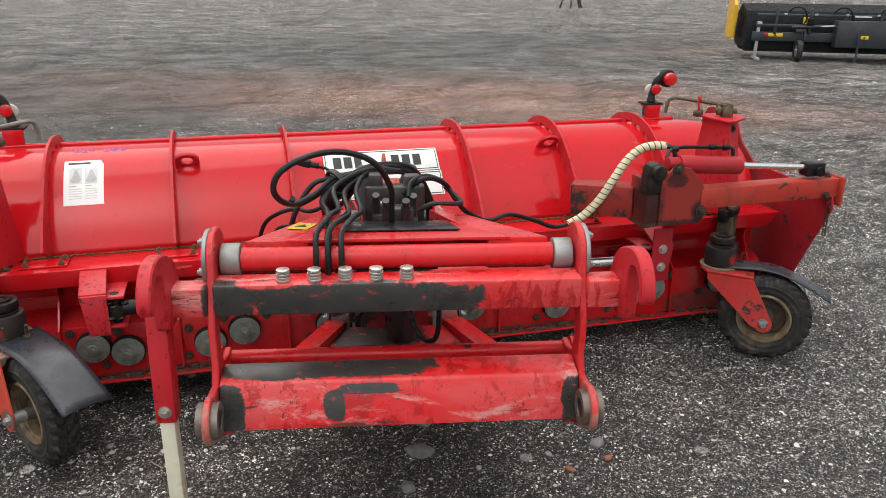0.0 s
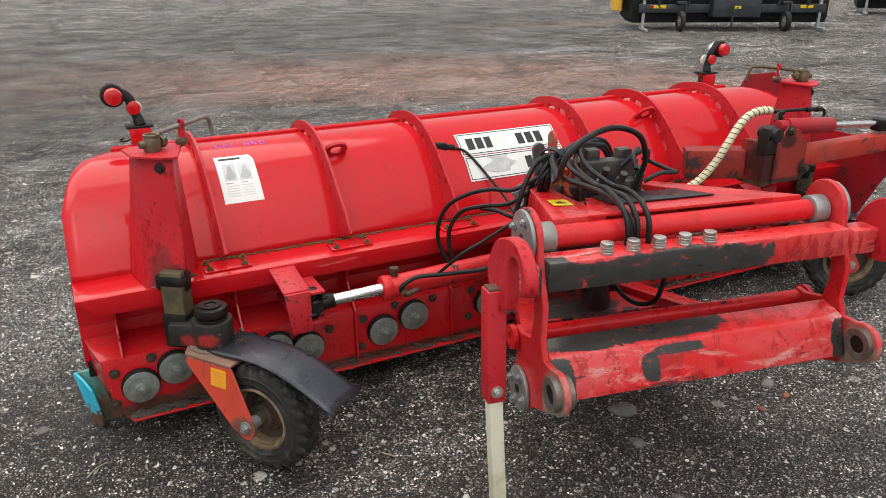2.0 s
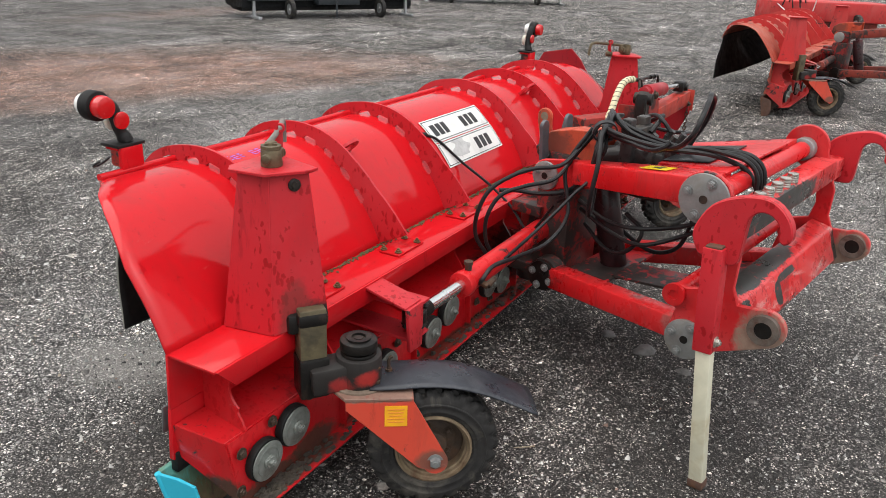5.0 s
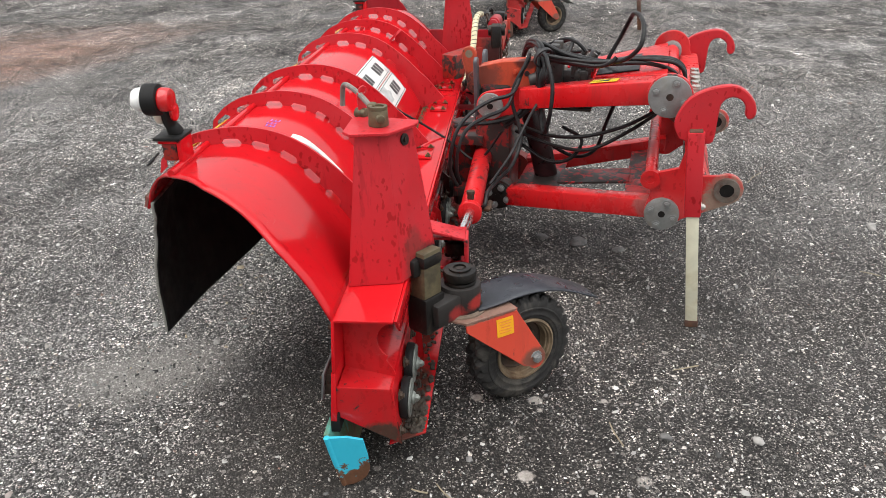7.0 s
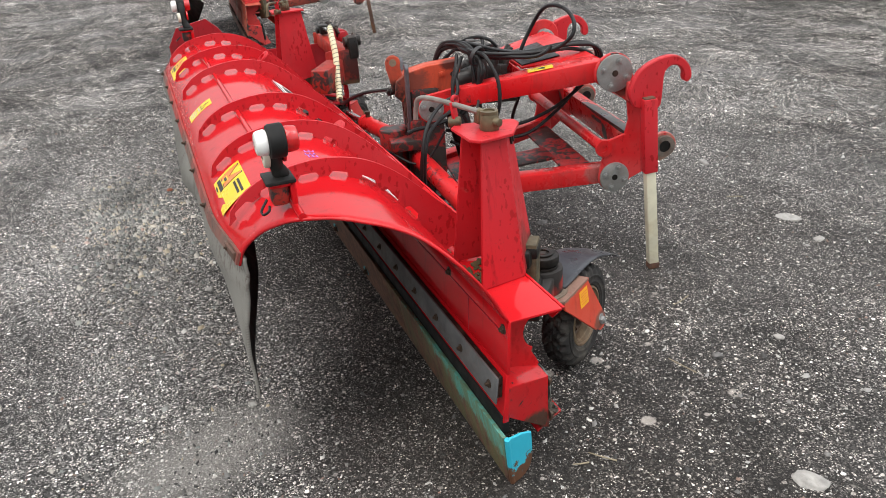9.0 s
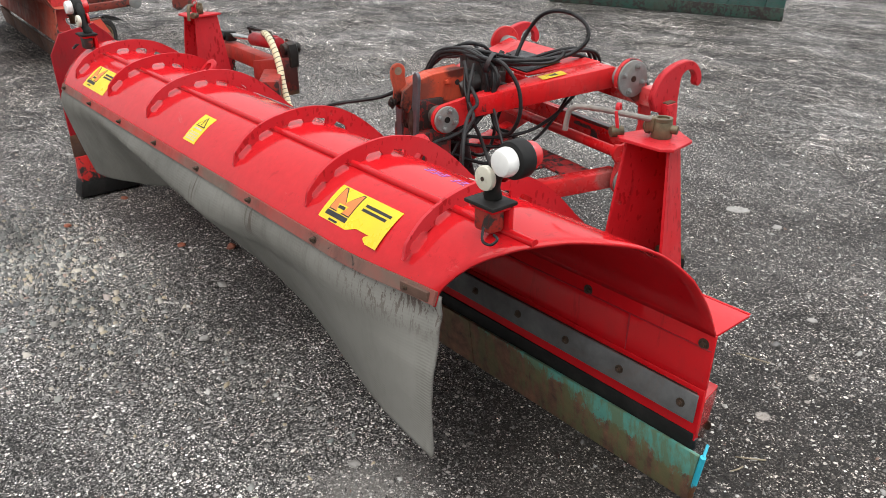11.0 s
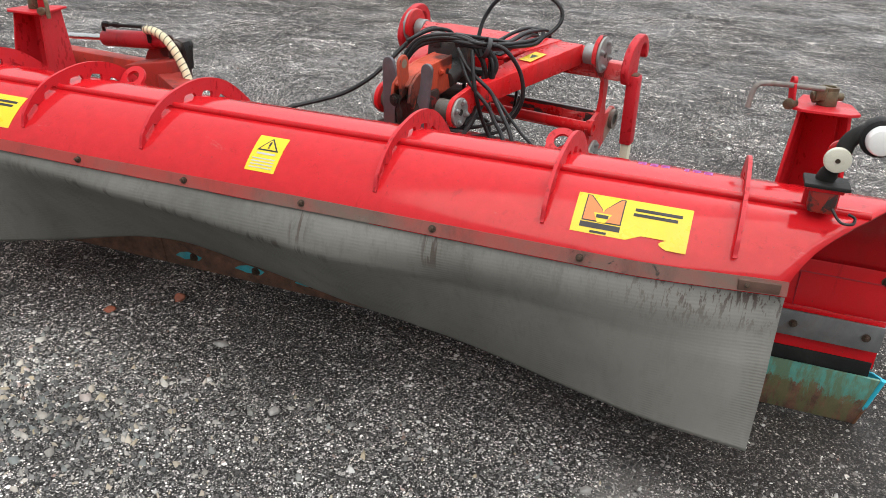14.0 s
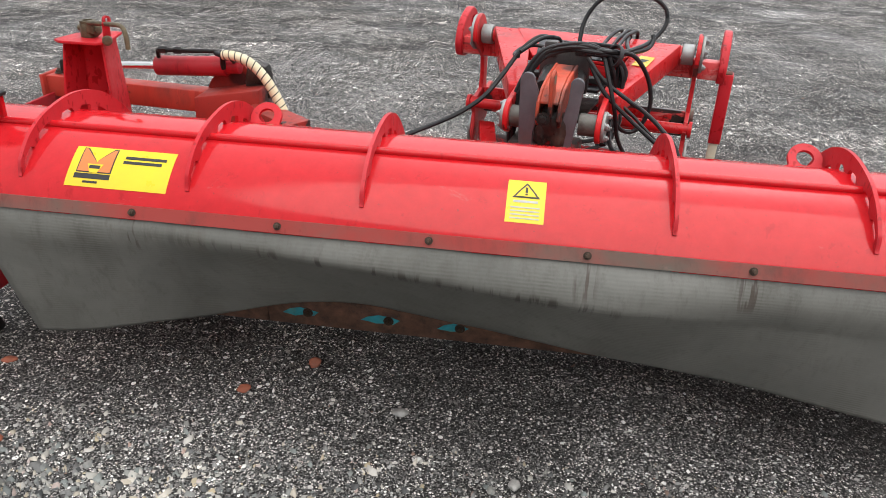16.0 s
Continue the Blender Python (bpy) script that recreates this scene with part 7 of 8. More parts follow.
def hoses():
    rnd = random.Random(7)
    # the coiled bundle over the turning head
    for k in range(7):
        j = lambda q=.016: rnd.uniform(-q, q)
        a = k * .006
        hose([hp(.145 + j(), .80 + j(), .56), hp(.142 + j(), .79 + j(.008), .72), hp(.115 + j(.010), .77, .83 + a * .5), hp(.062 + j(.008), .74, .918 + a * .7), hp(-.02, .70 + j(), .948 + a * .7 + j(.004)),
              hp(-.11, .66 + j(), .944 + a * .6), hp(-.185 + j(.010), .627 + j(.008), .925 + j(.010)), hp(-.222 + j(), .62 + j(), .87), hp(-.215 + j(), .645, .79), hp(-.20 + j(), .70 + j(), .715), hp(-.195 + j(), .78, .65 + j())])
    # those that run forward over the link to the top bar
    for k, (u, dz) in enumerate(((-.185, 0), (-.150, .006), (-.215, .014))):
        hose([hp(.02, .67, .955), hp(-.08, .64, .955 + dz), hp(u + .03, .52, .930 + dz), hp(u + .045, .38, .905 + dz), hp(u + .03, .26, .925 + dz), hp(u + .012, .165, .940), hp(u, .105, .932), hp(u, .070, .895), hp(u, .062, .82)])
    # loops that hang out over the shelf, and the ends at the swing cylinder
    hose([hp(-.10, .70, .93), hp(-.17, .72, .86), (.36, 2.66, .80), (.31, 2.74, .785), (.26, 2.81, .755), (.205, 2.87, .70), (.18, 2.90, .61), (.195, 2.905, .52), (.24, 2.88, .44)])
    hose([hp(-.11, .70, .91), hp(-.18, .74, .82), (.36, 2.68, .745), (.30, 2.77, .715), (.245, 2.84, .68), (.215, 2.875, .60), (.225, 2.88, .51), (.26, 2.87, .44)])
    hose([hp(-.16, .69, .93), hp(-.22, .75, .78), (.37, 2.62, .62), (.27, 2.65, .53), (.13, 2.71, .505), (.02, 2.745, .50), (-.035, 2.755, .47), (-.03, 2.77, .445)])
    hose([hp(-.12, .66, .95), hp(-.20, .62, .945), hp(-.26, .60, .93), hp(-.315, .57, .85), hp(-.338, .57, .757), hp(-.32, .585, .68), hp(-.282, .60, .644), hp(-.235, .62, .665), hp(-.207, .63, .74), hp(-.20, .645, .85), hp(-.17, .65, .93)], .0085)
    hose([hp(-.13, .66, .94), hp(-.20, .625, .91), hp(-.216, .631, .784), hp(-.30, .66, .715), hp(-.40, .69, .64), hp(-.47, .708, .595), (.10, 2.74, .50)], .0060)
    hose([hp(-.14, .65, .94), hp(-.19, .64, .86), hp(-.195, .67, .76), hp(-.215, .74, .69), hp(-.235, .84, .66), hp(-.27, .93, .66), (.36, 2.90, .66)], .0085)
    # the stiff loop that stands up beyond the tie, and a plugged end beside it
    hose([hp(-.10, .66, .955), hp(-.19, .625, .945), hp(-.25, .46, .935), hp(-.30, .32, .950), hp(-.335, .25, 1.005), hp(-.315, .235, 1.065), hp(-.24, .25, 1.105), hp(-.150, .28, 1.110), hp(-.065, .30, 1.075), hp(-.018, .335, .995), hp(-.014, .375, .915), hp(-.014, .39, .86)], .0088)
    hose([hp(-.09, .67, .94), hp(-.18, .63, .935), hp(-.24, .50, .925), hp(-.285, .40, .925), hp(-.300, .35, .945), hp(-.295, .33, .965)], .0085)
    hose([hp(-.11, .65, .935), hp(-.19, .60, .925), hp(-.22, .46, .915), hp(-.20, .34, .92), hp(-.19, .22, .925), hp(-.186, .12, .90), hp(-.185, .075, .85)], .0085)
    # zinc elbow below the bundle
    bm = bmesh.new()
    tube(bm, [hp(-.030, .56, .870), hp(-.045, .555, .878), hp(-.052, .553, .866), hp(-.054, .553, .835)], .009, 10)
    part("elbow_fitting", bm, zinc, plow, "zinc elbow fitting")
    bm = bmesh.new()
    cyl(bm, hp(-.054, .553, .838), hp(-.062, .565, .72), .008, seg=10)
    part("hose_stem", bm, hose_black, plow)
    hose([hp(.17, .66, .90), hp(.21, .55, .885), hp(.185, .47, .90), hp(.12, .46, .905), hp(.07, .47, .88)])
    hose([hp(.16, .67, .92), hp(.10, .58, .96), hp(.05, .52, .955), hp(.04, .48, .92)])
    # lower hoses, between the links
    hose([hp(-.08, .76, .62), hp(-.16, .60, .60), hp(-.22, .45, .62), hp(-.20, .30, .66), hp(-.17, .18, .72), hp(-.15, .09, .78)])
    hose([hp(-.06, .76, .58), hp(-.14, .58, .55), hp(-.20, .42, .56), hp(-.16, .26, .64), hp(-.10, .14, .72), hp(-.08, .08, .78)])
    hose([hp(.03, .70, .55), hp(.07, .52, .44), hp(.12, .42, .46), hp(.13, .38, .58), hp(.11, .34, .70)], .0085)
    hose([hp(-.05, .74, .52), hp(-.12, .60, .47), hp(-.15, .50, .50), hp(-.13, .46, .58), hp(-.09, .55, .62)], .008)
    # cable tie
    bm = bmesh.new()
    ring(bm, hp(-.180, .632, .934), hp(-.192, .622, .928), .044, .039)
    part("cable_tie", bm, ink, plow)
    # electric plug on the rib, and its cable
    bm = bmesh.new()
    beam(bm, (.345, 3.325, .805), (.425, 3.30, .80), .032, .036, .008)
    cyl(bm, (.42, 3.302, .80), (.455, 3.292, .796), .013, seg=12)
    plug = part("electric_plug", bm, rubber_black, plow, "black electric plug")
    bm = bmesh.new()
    tube(bm, [(.45, 3.293, .797), (.50, 3.26, .775), (.56, 3.17, .68), (.585, 3.05, .60), (.56, 2.93, .53), (.50, 2.84, .475), (.45, 2.78, .50), (.43, 2.70, .62)], .0055, 8, 8)
    part("cable", bm, hose_black, plug)


hoses()


# ---- warning sticker on the link and dirt streaks
def link_sticker():
    o = hp(-.275, .37, .8685)
    m = plane_m(o, HV * .99 + HU * .22 - UP * .165, -HU + HV * .2)
    bm = bmesh.new()
    prism(bm, [(-.055, -.03), (.055, -.03), (.055, .03), (-.055, .03)], .0012, Matrix.Translation((0, 0, 0)) @ m, 0)
    st = part("link_sticker", bm, yellow_film, plow, "yellow warning sticker")
    bm = bmesh.new()
    prism(bm, [(-.02, -.018), (.02, 0), (-.02, .018)], .0022, m, 0)
    part("triangle", bm, ink, st)


link_sticker()

# ---------------------------------------------------------------- second plough behind
def second_plough(m):
    """A sister machine in faded orange-red: the same frame, without the wing, plates and hoses."""
    keep = {"moldboard", "lower_board", "shelf", "ledge", "buffer_plate", "end_plate", "end_gusset", "gusset", "rib", "foot_plate", "crest_tube", "rubber_flap", "cutting_edge",
            "end_cap", "tower", "top_plate", "jack_tube", "swivel", "castor_wheel", "rim", "wheel_disc", "fork", "mudguard", "side_plate", "top_bar", "bottom_bar", "hitch_tube",
            "collar", "stand_leg", "foot_tube", "upper_arm", "lower_arm", "turning_head", "cylinder_bracket", "swing_cylinder", "cylinder_rod", "rod_eye", "bottom_flange", "shelf_lip",
            "lift_cylinder", "lower_pipe", "pivot_flange", "cylinder_mount", "buffer", "washer"}
    # its hitch reaches further back
    longer = {"side_plate", "top_bar", "bottom_bar", "hitch_tube", "stand_leg", "lower_pipe"}
    swap = {"glossy_red_paint": FADED, "mud_spattered_red_paint": FADED_RED, "chalky_red_paint": FADED_RED, "worn_red_paint": FADED_DARK, "worn_red_arm_paint": FADED_DARK, "worn_red_plate_paint": FADED_DARK, "chalky_red_paint_with_grease": FADED_RED, "rubbed_red_paint": FADED_DARK, "scraped_red_paint": FADED_DARK, "dusty_grey_rubber": rubber_black,
            "cyan_paint_over_rust": brown_rust, "faded_dull_red_paint": FADED_DARK, "flaking_teal_paint_on_rust": brown_rust, "yellowed_white_paint": brown_rust}
    base = new("snow_plough")
    base.location = m @ plow.location
    base.rotation_euler = m.to_euler()
    tagged(base, "older snow plough in faded orange-red paint, parked behind", "snow plough")
    made = {}
    for o in list(plow.children_recursive):
        if o.name.split(".")[0] not in keep or (o.parent is not plow and o.parent not in made):
            continue
        if o.parent is plow and o.matrix_world.translation.x > 1.6 and o.name.startswith(("castor", "fork")):
            pass
        c = o.copy()
        scene.collection.objects.link(c)
        c.parent = base if o.parent is plow else made[o.parent]
        c.matrix_parent_inverse = o.matrix_parent_inverse
        if o.parent is plow and o.name.split(".")[0] in longer:
            c.matrix_parent_inverse = Matrix.Translation((-.42, -.36, 0)) @ o.matrix_parent_inverse
        made[o] = c
        for slot in c.material_slots:
            if slot.material and slot.material.name in swap:
                new_mat = swap[slot.material.name]
                slot.link = "OBJECT"
                slot.material = new_mat
    for z0, z1 in ((.42, .40), (.80, .86)):
        for u in (-.30, .25):
            bm = bmesh.new()
            beam(bm, (7.95 + u, 1.72, z0), (7.42 + u, 1.22, z1), .085, .085, .006)
            part("link_extension", bm, FADED_DARK, base)
    bm = bmesh.new()
    beam(bm, (6.80, .92, .36), (6.80, .92, 1.15), .13, .10, .006)
    part("end_post", bm, FADED, base, "faded orange end post")
    bm = bmesh.new()
    tube(bm, [(7.9, 2.13, .64), (7.9, 1.90, .47), (7.9, 1.71, .32), (7.9, 1.55, .30), (7.9, 1.43, .47), (7.9, 1.38, .76)], .010, 8)
    part("cord", bm, white_plastic, base, "thin white cord")
    for k, (x, y, z) in enumerate(((7.75, 2.0, .62), (7.6, 1.85, .70), (7.85, 1.9, .80), (7.5, 1.75, .82))):
        bm = bmesh.new()
        tube(bm, [(x, y, z), (x - .15, y - .1, z + .22), (x - .32, y - .22, z + .16), (x - .36, y - .30, z - .10)], .014, 8)
        part("hose", bm, hose_black, base)
    return base


FADED = paint("faded_orange_red_paint", (0.42, 0.075, 0.045), (0.40, 0.14, 0.10), wear=.35, rough=.5, faded=.8, dirty=.5)
FADED_RED = paint("faded_red_paint", (0.50, 0.03, 0.03), (0.45, 0.08, 0.07), wear=.3, rough=.45, faded=.7, dirty=.4)
FADED_DARK = paint("grimy_red_brown_paint", (0.24, 0.04, 0.028), (0.20, 0.06, 0.045), wear=.7, rough=.55, faded=.7, dirty=.8)
PIVOT = Matrix.Translation((MID, 2.95, 0))
second_plough(Matrix.Translation((7.4, -.52, 0)) @ PIVOT @ Matrix.Rotation(radians(-4), 4, "Z") @ PIVOT.inverted())


# ---------------------------------------------------------------- black sweepers with yellow ends
def small_wheel(at, m, parent, r=.17):
    bm = bmesh.new()
    prof = [(-.035, .55), (-.045, .7), (-.042, .93), (-.02, 1.0), (.02, 1.0), (.042, .93), (.045, .7), (.035, .55)]
    seg = 28
    rows = [[bm.verts.new((x, q * r * math.cos(k * math.tau / seg), q * r * math.sin(k * math.tau / seg))) for x, q in prof] for k in range(seg)]
    for k in range(seg):
        a, b = rows[k], rows[(k + 1) % seg]
        for i in range(len(prof) - 1):
            bm.faces.new((a[i], a[i + 1], b[i + 1], b[i]))
    bm.transform(m @ Matrix.Translation(at))
    w = part("wheel", bm, tyre_mat, parent)
    bm = bmesh.new()
    cyl(bm, (-.028, 0, 0), (.028, 0, 0), r * .58, seg=22, bevel=.008)
    cyl(bm, (-.05, 0, 0), (.05, 0, 0), r * .16, seg=12)
    bm.transform(m @ Matrix.Translation(at))
    part("wheel_hub", bm, galvanised, w)


def sweeper(a, b, name_label):
    """A wide tractor-mounted sweeper standing on two galvanised legs; a, b: where the legs' feet stand."""
    a, b = Vector(a), Vector(b)
    L = (b - a).length
    x = (b - a).normalized()
    m = plane_m(a, x, UP.cross(x))
    base = thing("road_sweeper", tuple(a), name_label, "sweeper", "sweepers in the yard")

    def bx(name, mat, c, s, bevel=.012, label=""):
        bm = bmesh.new()
        box(bm, c, s, m, bevel)
        return part(name, bm, mat, base, label)

    hood = bmesh.new()
    pts = [(-.02, .20), (-.02, .62), (.12, .86), (.55, .98), (.85, .80), (.92, .30), (.80, .20)]
    prism(hood, pts, L + .42, m @ plane_m((L / 2, 0, 0), (0, 1, 0), (0, 0, 1)), .01)
    body = part("hood", hood, SWEEP_BLACK, base)
    for z, y in ((.80, -.13), (.62, -.16)):
        bx("rail", SWEEP, (L / 2, y, z), (L + .1, .05, .05))
    for k in range(6):
        bx("post", SWEEP, (.28 + k * (L - .56) / 5, -.15, .70), (.05, .06, .46))
        bx("pipe_bracket", galvanised, (.42 + k * (L - .9) / 5, -.19, .825), (.05, .03, .035), .004)
    for k in range(5):
        bm = bmesh.new()
        cyl(bm, m @ Vector((-.05 - k * .036, .42, .52)), m @ Vector((-.064 - k * .036, .42, .52)), .42 - .012 * k, seg=36, bevel=.004)
        part("brush_disc", bm, SWEEP_BLACK, base)
    for k in range(4):
        q = .45 + k * (L - 1.2) / 3
        bm = bmesh.new()
        tube(bm, [m @ Vector(w) for w in ((q, -.18, .84), (q + .10, -.24, .95), (q + .26, -.24, .92), (q + .34, -.20, .76), (q + .30, -.19, .64))], .016, 8)
        part("hose", bm, hose_black, base)
        bx("valve", SWEEP_BLACK, (q + .42, -.20, .70), (.12, .10, .12))
    bx("sight_plate", yellow_film, (.78, -.19, .72), (.085, .008, .12), .001, "yellow warning sticker")
    bx("white_label", white_plastic, (1.75, -.19, .80), (.28, .008, .022), .001)
    bx("front_beam", SWEEP, (L / 2, -.10, .42), (L + .2, .10, .16), label="dark grey steel beam")
    bx("centre_frame", SWEEP, (L / 2, -.22, .50), (.95, .26, .46))
    bx("rubber_skirt", rubber_black, (L / 2, .02, .24), (L + .40, .03, .20))
    for s, q in ((-.36, -1), (L + .36, 1)):
        bm = bmesh.new()
        prism(bm, [(.30, .34), (.28, .95), (.45, 1.10), (.9, 1.05), (1.0, .40), (.85, .30)], .07, m @ plane_m((s, 0, 0), (0, 1, 0), (0, 0, 1)), .02)
        part("end_shield", bm, yellow_paint, base, "yellow end shield")
    for s in (0.0, L):
        bm = bmesh.new()
        box(bm, (s, -.10, .33), (.055, .055, .62), m, .006)
        box(bm, (s, -.16, .035), (.06, .50, .05), m, .006)
        box(bm, (s, -.13, .64), (.08, .09, .08), m, .006)
        part("support_leg", bm, galvanised, base, "galvanised support leg")
    for s in (.70, L - .75):
        small_wheel((s, -.28, .19), m, base, .195)
        bm = bmesh.new()
        box(bm, (s + .075, -.26, .36), (.02, .09, .42), m, .005)
        box(bm, (s, -.2, .54), (.18, .16, .05), m, .006)
        part("wheel_bracket", bm, SWEEP, base)
    for s, w in ((.30, .26), (L - .3, .26), (L / 2, .14)):
        bm = bmesh.new()
        box(bm, (s, -.155 if s != L / 2 else -.352, .455), (w, .006, .06), m, .001)
        st = part("warning_sticker", bm, yellow_film, base, "yellow warning sticker")
        bm = bmesh.new()
        prism(bm, [(-.025, -.02), (.025, -.02), (0, .022)], .004, m @ plane_m((s, -.159 if s != L / 2 else -.356, .455), (1, 0, 0), (0, 0, 1)), 0)
        part("triangle", bm, ink, st)
    bm = bmesh.new()
    box(bm, (.14, -.156, .46), (.07, .008, .05), m, .001)
    part("reflector", bm, lens_red, base)
    bm = bmesh.new()
    cyl(bm, m @ Vector((.55, -.2, .60)), m @ Vector((1.05, -.2, .62)), .03, seg=14)
    part("cylinder", bm, SWEEP, base)
    bm = bmesh.new()
    cyl(bm, m @ Vector((1.05, -.2, .62)), m @ Vector((1.3, -.2, .63)), .014, seg=10)
    part("cylinder_rod", bm, chrome, base)
    bm = bmesh.new()
    p = m @ Vector((L * .47, -.42, 0))
    cyl(bm, p + UP * .03, p + UP * .5, .02, seg=10)
    for k in range(5):
        q = k * math.tau / 5
        beam(bm, p + UP * .05, p + Vector((.10 * math.cos(q), .10 * math.sin(q), .012)), .014, .012, .002)
    part("jack_stand", bm, SWEEP, base)
    return base


SWEEP_BLACK = plain("matt_black_machine_paint", (0.007, 0.008, 0.009), 0.4, 0.6, scale=8, relief=0.1, stain=(0.03, 0.03, 0.03), stains=0.4, gloss=0.2)
SWEEP = plain("charcoal_machine_paint", (0.028, 0.034, 0.040), 0.25, 0.42, scale=6, relief=0.08, stain=(0.10, 0.10, 0.10), stains=0.3)
sweeper((9.73, 12.85, 0), (12.95, 11.37, 0), "black tractor sweeper with yellow ends on galvanised legs")
sweeper((17.3, 13.4, 0), (19.9, 10.4, 0), "black tractor sweeper with yellow ends on galvanised legs")


# ---------------------------------------------------------------- dark green blade in the yard
def green_blade():
    a, b = Vector((6.45, -4.35, 0)), Vector((3.16, -5.15, 0))
    L = (b - a).length
    x = (b - a).normalized()
    m = plane_m(a, x, UP.cross(x))
    base = thing("plough_blade", tuple(a), "dark green rusty snow blade lying in the yard", "snow blade")
    bm = bmesh.new()
    line = smooth_line([(0, .02, .12), (0, -.05, .30), (0, -.05, .55), (0, .08, .85), (0, .30, 1.0)], 5)
    rows = [[bm.verts.new(m @ Vector((lerp(0, L, i / 12), p.y * -1, p.z))) for i in range(13)] for p in line]
    for ra, rb in zip(rows[:-1], rows[1:]):
        for i in range(12):
            bm.faces.new((ra[i], ra[i + 1], rb[i + 1], rb[i]))
    ob = part("blade_sheet", bm, GREEN, base)
    s = ob.modifiers.new("thickness", "SOLIDIFY")
    s.thickness = .012
    bm = bmesh.new()
    box(bm, (L / 2, -.03, .085), (L + .02, .03, .16), m, .004)
    part("cutting_edge", bm, GREEN_RUST, base)
    for i in range(7):
        bm = bmesh.new()
        prism(bm, [(-.03, .10), (.35, .10), (.30, .35), (.04, .55)], .014, m @ plane_m((L * (i + .5) / 7, 0, 0), (0, 1, 0), (0, 0, 1)), .002)
        part("stiffener", bm, GREEN, base)
    bm = bmesh.new()
    beam(bm, m @ Vector((0, .2, .30)), m @ Vector((L, .2, .30)), .10, .10, .008)
    part("back_beam", bm, GREEN, base)


GREEN = paint("dark_green_machine_paint", (0.018, 0.060, 0.050), (0.035, 0.075, 0.065), wear=.5, rough=.5, faded=.6, dirty=.6)
GREEN_RUST = paint("green_over_rust", (0.03, 0.075, 0.06), (0.08, 0.06, 0.045), wear=.9, rough=.6, faded=.8, dirty=.8)
green_blade()


# ---------------------------------------------------------------- small far things
def red_trailer():
    base = thing("red_trailer", (17.2, 3.2, 0), "red implement trailer on small wheels, far off", "trailer")
    m = pose(17.2, 3.2, 0, 0, 0, -62)
    bm = bmesh.new()
    box(bm, (0, 0, .50), (2.6, .9, .40), m, .03)
    part("body", bm, FADED_RED, base)
    for x_ in (-.8, .55):
        small_wheel((x_, -.55, .24), m @ Matrix.Rotation(radians(90), 4, "Z") @ Matrix.Rotation(radians(-90), 4, "Z"), base, .24)
    bm = bmesh.new()
    box(bm, (0, -.3, .24), (2.2, .08, .12), m, .01)
    part("axle_beam", bm, FADED_DARK, base)


red_trailer()


def folding_stand():
    base = thing("steel_stand", (13.9, 30.2, 0), "black steel stand on splayed legs, far off", "stand")
    bm = bmesh.new()
    for dx, dy in ((-.5, 0), (-.15, -.3), (.25, -.25), (.5, .1)):
        beam(bm, (13.9 + dx, 30.2 + dy, .01), (13.9 + dx * .5, 30.2 + dy * .4, .7), .05, .05, .004)
    part("legs", bm, black_paint, base)
    bm = bmesh.new()
    box(bm, (13.9, 30.2, .8), (.9, .6, .25), None, .03)
    part("seat_frame", bm, black_paint, base)


folding_stand()

# ---------------------------------------------------------------- loose stones
def scatter(name, label, xs, ys, rs, mat, gen, flat=(.35, .9)):
    """Angular chips of gravel strewn over the ground, joined into one mesh."""
    k = len(xs)
    # four corners sunk in the ground, and a ridge of two
    base = np.array([[1, 0, -.5], [0, 1, -.5], [-1, 0, -.5], [0, -1, -.5], [.4, 0, 1], [-.4, 0, 1]], float)
    p = base[None] * gen.uniform(.55, 1.4, (k, 6, 1))
    p[:, :, :2] += gen.normal(0, .24, (k, 6, 2))
    p[:, :, 1] *= gen.uniform(.5, 1.0, (k, 1))
    p[:, :4, 2] = -.5
    p[:, 4:, 2] *= gen.uniform(flat[0], flat[1], (k, 1))
    p *= rs[:, None, None]
    p[:, :4, 2] -= .004
    h = gen.uniform(0, math.tau, (k, 1))
    c, s = np.cos(h), np.sin(h)
    x = p[:, :, 0] * c - p[:, :, 1] * s + xs[:, None]
    y = p[:, :, 0] * s + p[:, :, 1] * c + ys[:, None]
    co = np.stack((x, y, p[:, :, 2]), 2).reshape(-1, 3)
    tri = np.array([[0, 1, 4], [1, 5, 4], [1, 2, 5], [2, 3, 5], [3, 4, 5], [3, 0, 4]])
    f = (tri[None] + (np.arange(k) * 6)[:, None, None]).reshape(-1)
    me = bpy.data.meshes.new(name)
    me.vertices.add(len(co))
    me.vertices.foreach_set("co", co.ravel())
    me.loops.add(len(f))
    me.loops.foreach_set("vertex_index", f)
    me.polygons.add(len(f) // 3)
    me.polygons.foreach_set("loop_start", np.arange(0, len(f), 3))
    me.polygons.foreach_set("loop_total", np.full(len(f) // 3, 3))
    me.update(calc_edges=True)
    me.materials.append(mat)
    ob = new(name, me)
    tagged(ob, label, "gravel", kind="stuff")


